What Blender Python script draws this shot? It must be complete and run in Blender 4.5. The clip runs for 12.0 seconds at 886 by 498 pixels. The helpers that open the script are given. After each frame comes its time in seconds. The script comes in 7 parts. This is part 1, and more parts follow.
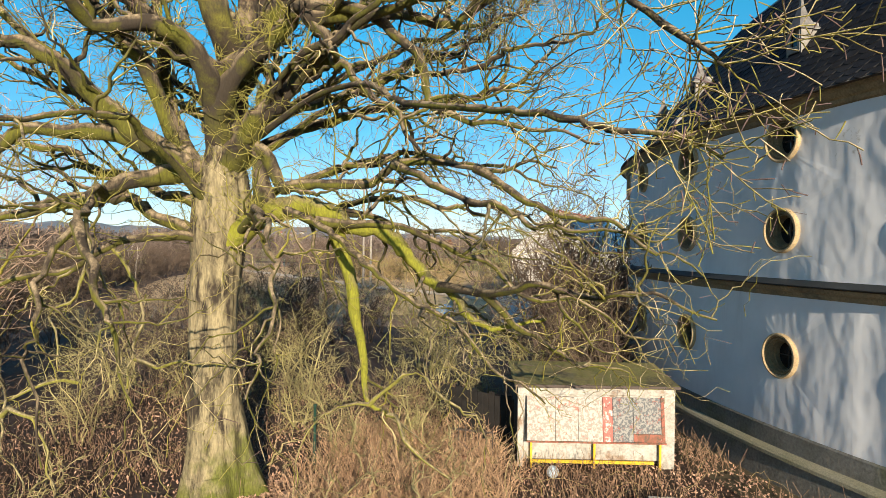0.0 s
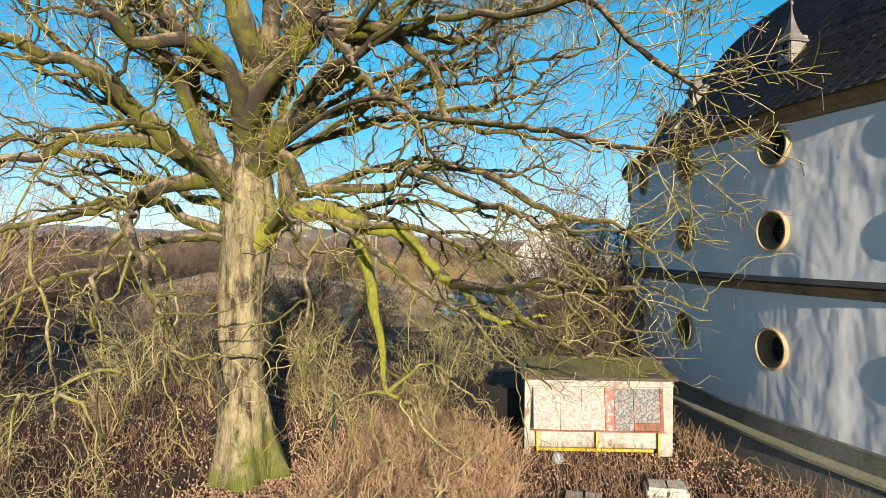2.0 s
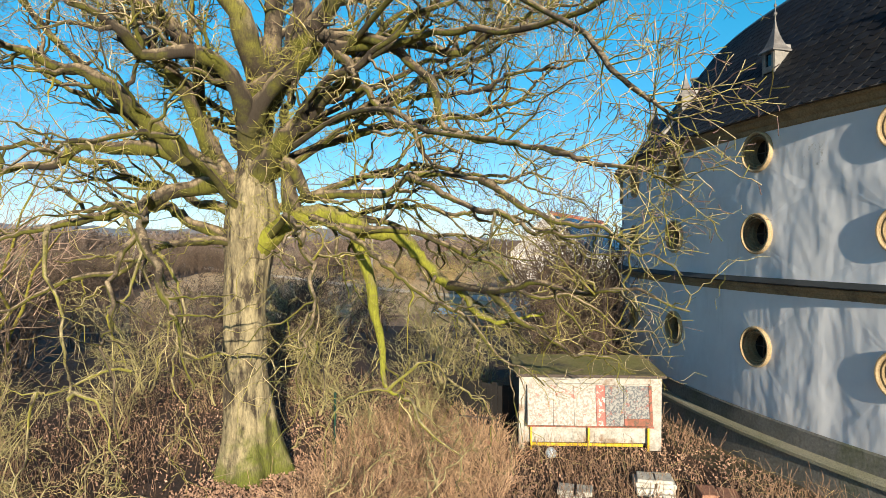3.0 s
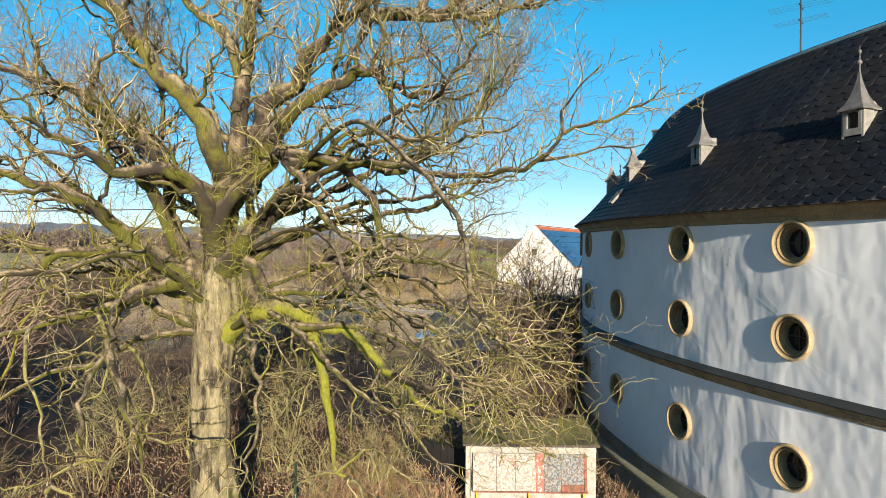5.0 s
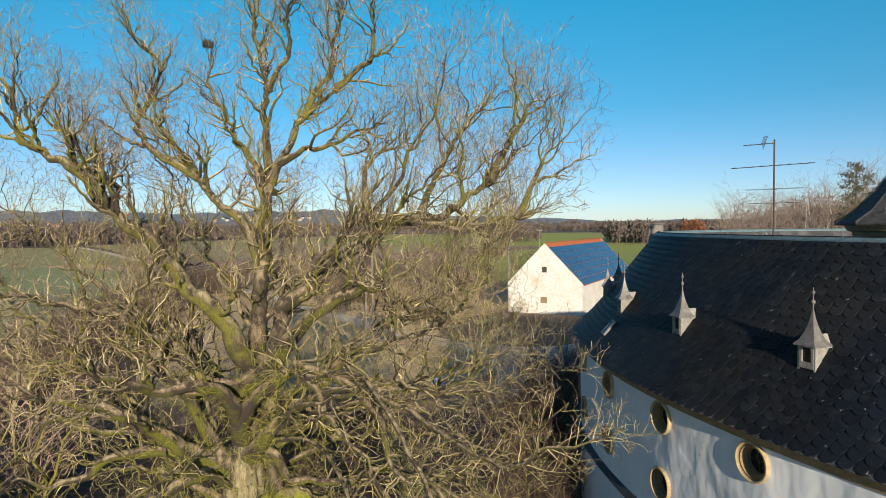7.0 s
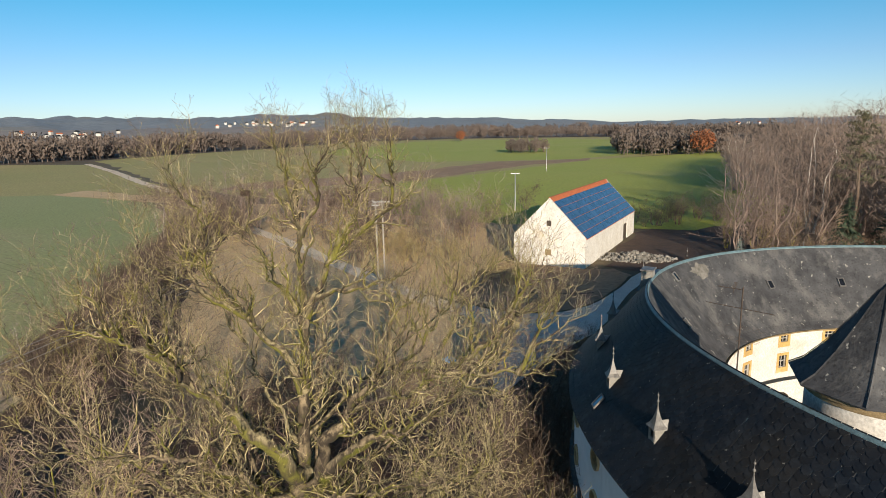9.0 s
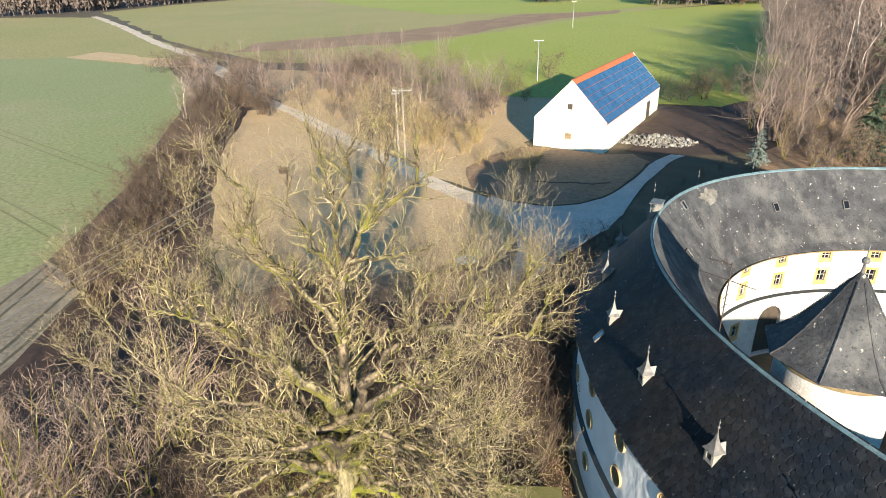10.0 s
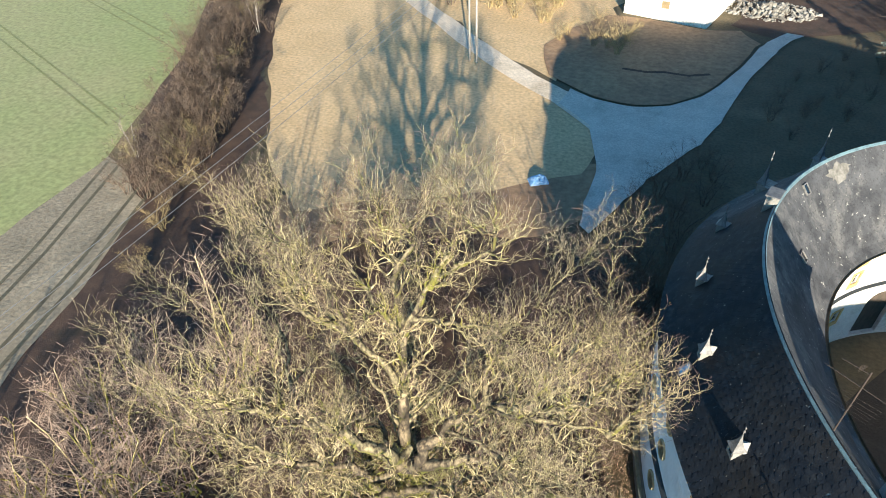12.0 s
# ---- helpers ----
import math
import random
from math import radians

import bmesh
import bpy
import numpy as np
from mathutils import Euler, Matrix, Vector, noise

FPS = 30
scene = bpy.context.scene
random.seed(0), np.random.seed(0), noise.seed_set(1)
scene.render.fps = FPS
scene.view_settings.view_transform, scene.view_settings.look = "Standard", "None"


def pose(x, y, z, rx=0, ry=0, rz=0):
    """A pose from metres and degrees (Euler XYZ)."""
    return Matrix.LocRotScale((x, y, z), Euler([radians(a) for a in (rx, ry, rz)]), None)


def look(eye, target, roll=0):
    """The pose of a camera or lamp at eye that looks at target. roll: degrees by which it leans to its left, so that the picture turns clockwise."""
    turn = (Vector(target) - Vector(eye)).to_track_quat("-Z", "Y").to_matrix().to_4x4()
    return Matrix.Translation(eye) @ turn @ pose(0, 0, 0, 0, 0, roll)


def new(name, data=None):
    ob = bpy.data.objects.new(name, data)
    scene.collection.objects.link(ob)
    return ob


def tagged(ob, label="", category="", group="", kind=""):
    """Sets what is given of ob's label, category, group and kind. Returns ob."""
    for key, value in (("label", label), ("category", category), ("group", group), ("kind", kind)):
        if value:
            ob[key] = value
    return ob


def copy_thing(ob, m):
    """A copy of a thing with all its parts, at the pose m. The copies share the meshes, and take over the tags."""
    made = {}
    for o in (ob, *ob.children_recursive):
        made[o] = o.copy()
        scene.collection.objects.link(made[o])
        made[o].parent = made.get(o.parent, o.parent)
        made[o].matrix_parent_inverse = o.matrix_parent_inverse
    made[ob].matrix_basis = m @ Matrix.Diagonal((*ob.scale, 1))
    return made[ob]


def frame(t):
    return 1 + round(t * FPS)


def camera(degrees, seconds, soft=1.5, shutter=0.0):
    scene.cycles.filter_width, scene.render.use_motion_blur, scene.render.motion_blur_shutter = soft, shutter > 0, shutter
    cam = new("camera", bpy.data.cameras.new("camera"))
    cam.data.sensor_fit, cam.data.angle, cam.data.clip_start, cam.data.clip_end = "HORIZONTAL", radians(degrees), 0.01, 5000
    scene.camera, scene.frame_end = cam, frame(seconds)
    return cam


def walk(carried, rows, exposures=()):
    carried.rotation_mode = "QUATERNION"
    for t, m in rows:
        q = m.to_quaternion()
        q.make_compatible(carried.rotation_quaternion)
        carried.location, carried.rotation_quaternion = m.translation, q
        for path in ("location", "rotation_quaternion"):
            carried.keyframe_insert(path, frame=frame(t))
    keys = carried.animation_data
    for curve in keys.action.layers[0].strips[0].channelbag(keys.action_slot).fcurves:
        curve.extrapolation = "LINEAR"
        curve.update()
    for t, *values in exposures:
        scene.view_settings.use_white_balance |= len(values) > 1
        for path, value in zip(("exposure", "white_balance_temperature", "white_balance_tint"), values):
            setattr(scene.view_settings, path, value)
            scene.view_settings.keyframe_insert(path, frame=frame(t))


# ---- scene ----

cam = camera(71.2, 12.0, soft=0.75, shutter=0.1)
PATH = [
    (0, (3.973, -1.113, 6.049), (3.536, 0.839, 6.04), 0.6),
    (1.5, (4.014, -1.879, 5.95), (3.567, 0.07, 5.954), 0.6),
    (2.5, (3.904, -2.536, 6.026), (3.466, -0.585, 6.021), 0.4),
    (4.5, (5.36, -3.811, 7.518), (4.95, -1.854, 7.52), 0.6),
    (5, (5.776, -4.142, 8.782), (5.359, -2.186, 8.771), 0.4),
    (5.5, (6.151, -4.18, 10.146), (5.71, -2.229, 10.133), 0.0),
    (6, (6.131, -4.703, 11.681), (5.7, -2.75, 11.661), -0.1),
    (6.5, (6.478, -5.45, 13.488), (6.025, -3.503, 13.441), -0.5),
    (7, (6.62, -5.89, 15.605), (6.16, -3.945, 15.53), -0.5),
    (7.5, (6.553, -6.571, 17.591), (6.098, -4.625, 17.51), -0.5),
    (9.5, (7.251, -8.976, 28.228), (6.759, -7.131, 27.634), -1.3),
    (10, (7.4, -9.596, 31.228), (6.894, -7.85, 30.395), -1.4),
    (10.5, (7.638, -10.192, 34.193), (7.118, -8.571, 33.143), -1.6),
    (11, (7.552, -10.646, 36.84), (7.027, -9.106, 35.677), -1.2),
    (11.3, (7.3, -10.0, 37.9), (6.754, -8.481, 36.719), -1.0),
    (11.5, (6.65, -7.15, 38.2), (6.062, -5.692, 36.97), -1.4),
    (12, (4.067, -0.933, 37.863), (3.463, 0.46, 36.561), -2.6),
]
EXPOSURES = [(0, 0.82, 6750, 12), (4.5, 0.88, 6500, 10), (5.5, 0.76, 6500, 10), (7.5, 0.40, 6500, 10), (9.5, 0.50, 6600, 12), (9.75, 1.0, 6700, 13), (10.0, 1.35, 6350, 9), (10.5, 1.45, 6250, 9), (11, 1.58, 6100, 7), (12, 1.58, 6100, 7)]
walk(cam, [(t, look(eye, aim, lean)) for t, eye, aim, lean in PATH], EXPOSURES)

# ---- light ----
SUN_UP = radians(13.7)
SUN_FLAT = Vector((0.392, -0.92)).normalized()
SUN_DIR = Vector((SUN_FLAT.x * math.cos(SUN_UP), SUN_FLAT.y * math.cos(SUN_UP), math.sin(SUN_UP)))
world = bpy.data.worlds.new("world")
scene.world = world
world.use_nodes = True
wn = world.node_tree
sky = wn.nodes.new("ShaderNodeTexSky")
sky.sky_type, sky.sun_disc = "NISHITA", False
sky.sun_elevation = SUN_UP
sky.sun_rotation = math.atan2(SUN_FLAT.x, SUN_FLAT.y)
sky.air_density, sky.dust_density, sky.ozone_density = 0.75, 0.2, 3.6
# paler towards the horizon, deeper above
dome = wn.nodes.new("ShaderNodeTexCoord")
part_z = wn.nodes.new("ShaderNodeSeparateXYZ")
wn.links.new(dome.outputs["Generated"], part_z.inputs[0])
rise = wn.nodes.new("ShaderNodeMapRange")
rise.inputs["From Min"].default_value, rise.inputs["From Max"].default_value = 0.0, 1.0
wn.links.new(part_z.outputs["Z"], rise.inputs["Value"])
haze = wn.nodes.new("ShaderNodeValToRGB")
haze.color_ramp.elements[0].color = (1.08, 1.0, 1.0, 1.0)
haze.color_ramp.elements[1].color = (0.74, 0.66, 0.63, 1.0)
for at, tone in ((0.09, (0.88, 0.96, 0.97, 1.0)), (0.18, (0.48, 1.03, 0.98, 1.0)), (0.34, (0.25, 1.34, 1.20, 1.0)), (0.52, (0.76, 0.69, 0.66, 1.0))):
    haze.color_ramp.elements.new(at).color = tone
wn.links.new(rise.outputs["Result"], haze.inputs["Fac"])
tint = wn.nodes.new("ShaderNodeMix")
tint.data_type, tint.blend_type = "RGBA", "MULTIPLY"
tint.inputs["Factor"].default_value = 1.0
wn.links.new(sky.outputs[0], tint.inputs["A"])
wn.links.new(haze.outputs["Color"], tint.inputs["B"])
wn.links.new(tint.outputs["Result"], wn.nodes["Background"].inputs[0])
wn.nodes["Background"].inputs[1].default_value = 0.099
sun_data = bpy.data.lights.new("sun", "SUN")
sun_data.energy, sun_data.angle, sun_data.color = 5.0, radians(0.5), (1.0, 0.86, 0.66)
sun = new("sun", sun_data)
sun.matrix_world = look(SUN_DIR * 300, (0, 0, 0))


# ---- materials ----
def nodes_of(name):
    m = bpy.data.materials.new(name)
    m.use_nodes = True
    return m, m.node_tree, m.node_tree.nodes["Principled BSDF"]


def add(nt, kind, **sets):
    n = nt.nodes.new(kind)
    for k, v in sets.items():
        n.inputs[k.replace("_", " ")].default_value = v
    return n


def coords(nt, stretch=(1, 1, 1), place="Position"):
    if place == "Position":
        src = nt.nodes.new("ShaderNodeNewGeometry").outputs["Position"]
    else:
        src = nt.nodes.new("ShaderNodeTexCoord").outputs["Object"]
    mp = nt.nodes.new("ShaderNodeMapping")
    mp.inputs["Scale"].default_value = stretch
    nt.links.new(src, mp.inputs["Vector"])
    return mp.outputs[0]


def noise_at(nt, vec, scale, detail=4.0, rough=0.6):
    n = add(nt, "ShaderNodeTexNoise", Scale=scale, Detail=detail, Roughness=rough)
    nt.links.new(vec, n.inputs["Vector"])
    return n.outputs["Fac"]


def ramp(nt, fac, lo, hi):
    r = nt.nodes.new("ShaderNodeMapRange")
    r.inputs["From Min"].default_value, r.inputs["From Max"].default_value = lo, hi
    nt.links.new(fac, r.inputs["Value"])
    return r.outputs[0]


def mix(nt, fac, a, b, how="MIX"):
    m = nt.nodes.new("ShaderNodeMix")
    m.data_type, m.blend_type = "RGBA", how
    for sock, v in ((m.inputs["Factor"], fac), (m.inputs["A"], a), (m.inputs["B"], b)):
        if isinstance(v, (int, float)):
            sock.default_value = v
        elif isinstance(v, tuple):
            sock.default_value = (*v, 1.0)
        else:
            nt.links.new(v, sock)
    return m.outputs["Result"]


def bump(nt, bsdf, height, strength, distance):
    b = nt.nodes.new("ShaderNodeBump")
    b.inputs["Strength"].default_value, b.inputs["Distance"].default_value = strength, distance
    nt.links.new(height, b.inputs["Height"])
    nt.links.new(b.outputs[0], bsdf.inputs["Normal"])


def surface(name, a, b, c=None, scale=3.0, fine=40.0, rough=0.85, relief=0.4, depth=0.02, metal=0.0, stretch=(1, 1, 1), vary=0.0, place="Position", cover=(0.55, 0.72)):
    """Two blended tones, an optional third in patches, fine grain and relief."""
    m, nt, bs = nodes_of(name)
    v = coords(nt, stretch, place)
    col = mix(nt, ramp(nt, noise_at(nt, v, scale), 0.35, 0.65), a, b)
    grain = noise_at(nt, v, fine, 3.0)
    if c:
        col = mix(nt, ramp(nt, noise_at(nt, v, scale * 0.37, 5.0, 0.65), *cover), col, c)
    dark = nt.nodes.new("ShaderNodeMapRange")
    dark.inputs["From Min"].default_value, dark.inputs["From Max"].default_value = 0.3, 0.7
    dark.inputs["To Min"].default_value, dark.inputs["To Max"].default_value = 0.72, 1.2
    nt.links.new(grain, dark.inputs["Value"])
    col = mix(nt, 1.0, col, dark.outputs[0], "MULTIPLY")
    if vary:
        info = nt.nodes.new("ShaderNodeObjectInfo")
        isl = nt.nodes.new("ShaderNodeNewGeometry")
        s = nt.nodes.new("ShaderNodeMath")
        s.operation = "ADD"
        nt.links.new(info.outputs["Random"], s.inputs[0])
        nt.links.new(isl.outputs["Random Per Island"], s.inputs[1])
        mr = nt.nodes.new("ShaderNodeMapRange")
        mr.inputs["From Max"].default_value = 2.0
        mr.inputs["To Min"].default_value, mr.inputs["To Max"].default_value = 1 - vary, 1 + vary
        nt.links.new(s.outputs[0], mr.inputs["Value"])
        col = mix(nt, 1.0, col, mr.outputs[0], "MULTIPLY")
    nt.links.new(col, bs.inputs["Base Color"])
    bs.inputs["Roughness"].default_value, bs.inputs["Metallic"].default_value = rough, metal
    if relief:
        bump(nt, bs, grain, relief, depth)
    return m


def plain(name, col, rough=0.6, metal=0.0):
    return surface(name, col, tuple(0.8 * x for x in col), scale=6.0, fine=50.0, rough=rough, metal=metal, relief=0.15, depth=0.01)


def bark_material(name, bark, pale, moss, mossy, trunk=False, lit_tops=(-0.08, 0.5), damp=0.07, blotch=False):
    """Bark with lichen and painted light on top, and moss on the flanks."""
    m, nt, bs = nodes_of(name)
    v = coords(nt)
    vz = coords(nt, (1, 1, 0.22))
    streak = ramp(nt, noise_at(nt, vz, 5.0, 5.0), 0.30, 0.56)
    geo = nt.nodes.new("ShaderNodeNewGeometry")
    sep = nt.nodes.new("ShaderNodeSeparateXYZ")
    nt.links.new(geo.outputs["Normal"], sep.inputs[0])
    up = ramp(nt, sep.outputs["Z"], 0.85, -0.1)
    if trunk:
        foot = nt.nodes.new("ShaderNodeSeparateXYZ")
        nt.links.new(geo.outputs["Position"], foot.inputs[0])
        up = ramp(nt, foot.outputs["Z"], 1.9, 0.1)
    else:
        # lichen patches and painted light, only where faces turn up
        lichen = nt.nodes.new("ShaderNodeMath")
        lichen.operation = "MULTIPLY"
        nt.links.new(ramp(nt, sep.outputs["Z"], *lit_tops), lichen.inputs[0])
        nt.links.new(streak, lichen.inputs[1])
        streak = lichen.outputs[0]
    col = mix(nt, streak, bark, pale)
    if trunk or blotch:
        col = mix(nt, ramp(nt, noise_at(nt, coords(nt, (1, 1, 0.3 if trunk else 0.8)), 2.6, 6.0, 0.7), 0.49, 0.60), col, (0.042, 0.031, 0.022))
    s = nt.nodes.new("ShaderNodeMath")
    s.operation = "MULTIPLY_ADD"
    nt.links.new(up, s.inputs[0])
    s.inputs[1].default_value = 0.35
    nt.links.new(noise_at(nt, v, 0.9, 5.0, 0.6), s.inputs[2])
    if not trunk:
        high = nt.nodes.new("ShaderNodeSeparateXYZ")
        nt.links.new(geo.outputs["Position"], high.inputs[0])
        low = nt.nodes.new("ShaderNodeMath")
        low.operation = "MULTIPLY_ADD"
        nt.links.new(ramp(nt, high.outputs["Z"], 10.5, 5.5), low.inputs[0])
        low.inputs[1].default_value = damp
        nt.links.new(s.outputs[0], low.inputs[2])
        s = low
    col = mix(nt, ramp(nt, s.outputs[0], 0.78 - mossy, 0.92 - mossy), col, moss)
    grain = noise_at(nt, vz, 26.0, 4.0, 0.7)
    col = mix(nt, ramp(nt, grain, 0.3, 0.62), mix(nt, 0.55, col, (0.02, 0.016, 0.01)), col)
    nt.links.new(col, bs.inputs["Base Color"])
    bs.inputs["Roughness"].default_value = 0.95
    bump(nt, bs, grain, 0.8, 0.04)
    return m


BARK = bark_material("mossy_bark", (0.042, 0.032, 0.022), (0.40, 0.31, 0.195), (0.115, 0.115, 0.012), 0.0, lit_tops=(-0.02, 0.6), blotch=True)
# Paler copy of the bark, with sunlight in its colour, for high limbs.
HIGHBARK = bark_material("pale_upper_bark", (0.06, 0.046, 0.03), (0.42, 0.35, 0.20), (0.17, 0.16, 0.028), 0.02, lit_tops=(-0.1, 0.5), blotch=True)
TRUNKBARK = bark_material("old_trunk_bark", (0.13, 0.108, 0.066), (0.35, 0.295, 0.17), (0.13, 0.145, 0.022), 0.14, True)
BOUGH = bark_material("bough_bark", (0.065, 0.047, 0.033), (0.80, 0.66, 0.37), (0.27, 0.25, 0.035), 0.02, lit_tops=(-0.25, 0.2), damp=0.16)
TWIG = bark_material("twig_bark", (0.095, 0.064, 0.052), (0.78, 0.64, 0.39), (0.32, 0.28, 0.07), -0.02, lit_tops=(-0.25, 0.2), damp=0.1)
REDTWIG = surface("reddish_twigs", (0.49, 0.365, 0.275), (0.27, 0.18, 0.14), scale=0.8, fine=8.0, relief=0)
OLIVETWIG = surface("olive_twigs", (0.46, 0.41, 0.18), (0.24, 0.20, 0.10), scale=1.0, fine=8.0, relief=0)
FINETWIG = surface("fine_twig_bark", (0.21, 0.14, 0.125), (0.12, 0.075, 0.075), scale=1.2, fine=9.0, relief=0)
TANTWIG = surface("tan_twigs", (0.40, 0.30, 0.14), (0.20, 0.145, 0.07), scale=0.3, fine=6.0, relief=0)
BROWNTWIG = surface("brown_twigs", (0.15, 0.105, 0.073), (0.07, 0.05, 0.038), scale=0.5, fine=7.0, relief=0)
GREYWOODS = surface("grey_brown_woods", (0.27, 0.205, 0.175), (0.10, 0.078, 0.07), (0.20, 0.16, 0.11), scale=0.09, fine=1.5, relief=0, vary=0.35)
WOODTWIG = surface("woodland_twigs", (0.31, 0.235, 0.195), (0.17, 0.125, 0.105), scale=0.3, fine=5.0, relief=0)
BIRCH = surface("birch_bark", (0.62, 0.58, 0.52), (0.42, 0.36, 0.31), scale=2.0, fine=20.0, relief=0.2)
SPRUCE = surface("spruce_needles", (0.035, 0.055, 0.03), (0.06, 0.085, 0.05), scale=2.0, fine=20.0, relief=0)
STEM = surface("dry_stems", (0.36, 0.235, 0.15), (0.17, 0.10, 0.06), scale=1.2, fine=9.0, relief=0, vary=0.35)
LEAF = surface("fallen_leaves", (0.54, 0.35, 0.25), (0.28, 0.165, 0.11), scale=1.5, fine=11.0, relief=0, vary=0.4)
LICHEN = surface("lichened_dead_wood", (0.34, 0.29, 0.15), (0.21, 0.18, 0.075), scale=2.0, fine=12.0, relief=0)
MOSSBOUGH = bark_material("moss_wrapped_bark", (0.06, 0.05, 0.03), (0.28, 0.24, 0.10), (0.25, 0.255, 0.025), 0.16)
MOSSTWIG = surface("mossy_shoots", (0.36, 0.33, 0.08), (0.19, 0.175, 0.04), scale=2.0, fine=12.0, relief=0)
DEADWOOD = bark_material("grey_dead_wood", (0.085, 0.068, 0.042), (0.44, 0.37, 0.20), (0.25, 0.24, 0.045), 0.04, lit_tops=(-0.5, 0.3), damp=0.06, blotch=True)
BRAMBLE = surface("dry_bramble", (0.74, 0.50, 0.31), (0.48, 0.30, 0.18), scale=1.0, fine=9.0, relief=0, vary=0.35)
STRAW = surface("straw_grass", (0.56, 0.45, 0.22), (0.34, 0.26, 0.12), scale=1.0, fine=9.0, relief=0, vary=0.3)
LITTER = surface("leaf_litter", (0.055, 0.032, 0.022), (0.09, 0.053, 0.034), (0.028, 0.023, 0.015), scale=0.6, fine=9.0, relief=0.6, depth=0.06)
# Courtyard earth, with the castle's shade darkened into its colour.
COURT = surface("shade_dark_earth", (0.045, 0.036, 0.027), (0.028, 0.024, 0.019), (0.08, 0.07, 0.055), scale=0.5, fine=6.0, relief=0.6, depth=0.06)
MEADOW = surface("dry_meadow", (0.66, 0.47, 0.26), (0.58, 0.41, 0.22), (0.46, 0.34, 0.17), scale=0.12, fine=2.2, relief=0.4, depth=0.08)
GREEN = surface("winter_wheat", (0.285, 0.32, 0.125), (0.315, 0.335, 0.14), (0.41, 0.345, 0.19), scale=0.02, fine=1.4, relief=0.3, depth=0.05)
LAWN = surface("bright_grass_field", (0.33, 0.375, 0.05), (0.37, 0.39, 0.07), (0.43, 0.39, 0.125), scale=0.012, fine=0.9, relief=0.2, depth=0.05)
FALLOW = surface("pale_field", (0.40, 0.34, 0.13), (0.34, 0.315, 0.105), (0.45, 0.33, 0.17), scale=0.012, fine=0.8, relief=0.2, depth=0.05)
TRACK = surface("rutted_field_edge", (0.33, 0.275, 0.195), (0.24, 0.20, 0.14), (0.42, 0.35, 0.25), scale=0.25, fine=2.5, relief=0.6, depth=0.1)
RUT = surface("wet_wheel_rut", (0.13, 0.115, 0.075), (0.10, 0.085, 0.055), (0.19, 0.17, 0.12), scale=0.4, fine=3.0, relief=0.5, depth=0.06)
WHEELMARK = surface("pressed_wheat", (0.225, 0.235, 0.09), (0.26, 0.26, 0.105), (0.32, 0.275, 0.15), scale=0.3, fine=2.0, relief=0.3, depth=0.04)
HEATH = surface("brown_dead_grass", (0.36, 0.23, 0.13), (0.27, 0.17, 0.10), (0.42, 0.29, 0.16), scale=0.1, fine=1.2, relief=0.3, depth=0.08)
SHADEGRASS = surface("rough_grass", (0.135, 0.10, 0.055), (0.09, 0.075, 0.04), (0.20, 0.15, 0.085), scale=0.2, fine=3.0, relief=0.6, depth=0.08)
# Sandy gravel, warmer than the junction because sunlight is in its colour.
SUNSANDLANE = surface("sunlit_sandy_lane", (0.80, 0.67, 0.52), (0.70, 0.58, 0.44), (0.46, 0.36, 0.24), scale=0.3, fine=5.0, relief=0.3, depth=0.03)
GRAVEL = surface("gravel_road", (0.68, 0.62, 0.54), (0.58, 0.53, 0.46), (0.46, 0.41, 0.34), scale=0.35, fine=6.0, relief=0.3, depth=0.03)
PLASTER, _nt, _bs = nodes_of("weathered_white_plaster")
_v, _vs = coords(_nt), coords(_nt, (1, 1, 0.18))
_c = mix(_nt, ramp(_nt, noise_at(_nt, _v, 0.5, 5.0), 0.35, 0.7), (0.74, 0.765, 0.80), (0.64, 0.665, 0.70))
_c = mix(_nt, ramp(_nt, noise_at(_nt, _vs, 1.5, 6.0, 0.7), 0.58, 0.85), _c, (0.50, 0.52, 0.54))
_c = mix(_nt, ramp(_nt, noise_at(_nt, _v, 0.35, 7.0, 0.7), 0.66, 0.70), _c, (0.36, 0.36, 0.35))
_nt.links.new(_c, _bs.inputs["Base Color"])
_bs.inputs["Roughness"].default_value = 0.9
bump(_nt, _bs, noise_at(_nt, coords(_nt, (1, 1, 0.6)), 0.6, 3.0, 0.5), 0.6, 0.3)
YARDPLASTER = surface("cream_plaster", (0.66, 0.64, 0.61), (0.57, 0.54, 0.505), (0.44, 0.37, 0.28), scale=0.7, fine=9.0, relief=0.2)
BASEPLASTER = surface("damp_grey_plaster", (0.20, 0.195, 0.175), (0.14, 0.14, 0.12), (0.10, 0.115, 0.06), scale=1.1, fine=14.0, relief=0.5)
MOSSLEDGE = surface("mossy_stone", (0.24, 0.235, 0.15), (0.32, 0.30, 0.22), (0.15, 0.16, 0.05), scale=1.6, fine=26.0, relief=0.5, depth=0.03)
OCHRE = surface("ochre_stone", (0.30, 0.22, 0.12), (0.22, 0.16, 0.085), (0.12, 0.09, 0.055), scale=2.2, fine=20.0, relief=0.4)
FARWOOD = surface("bare_woodland", (0.15, 0.115, 0.098), (0.095, 0.077, 0.07), scale=0.02, fine=0.5, relief=0)
DISTANTWALL = plain("distant_house_render", (0.55, 0.53, 0.50))
OCHREPAINT = surface("ochre_limewash", (0.56, 0.37, 0.13), (0.44, 0.29, 0.11), (0.60, 0.50, 0.32), scale=2.0, fine=18.0, relief=0.2)
CREAMSTONE = surface("pale_sandstone", (0.47, 0.36, 0.205), (0.34, 0.25, 0.14), scale=3.0, fine=25.0, relief=0.3)
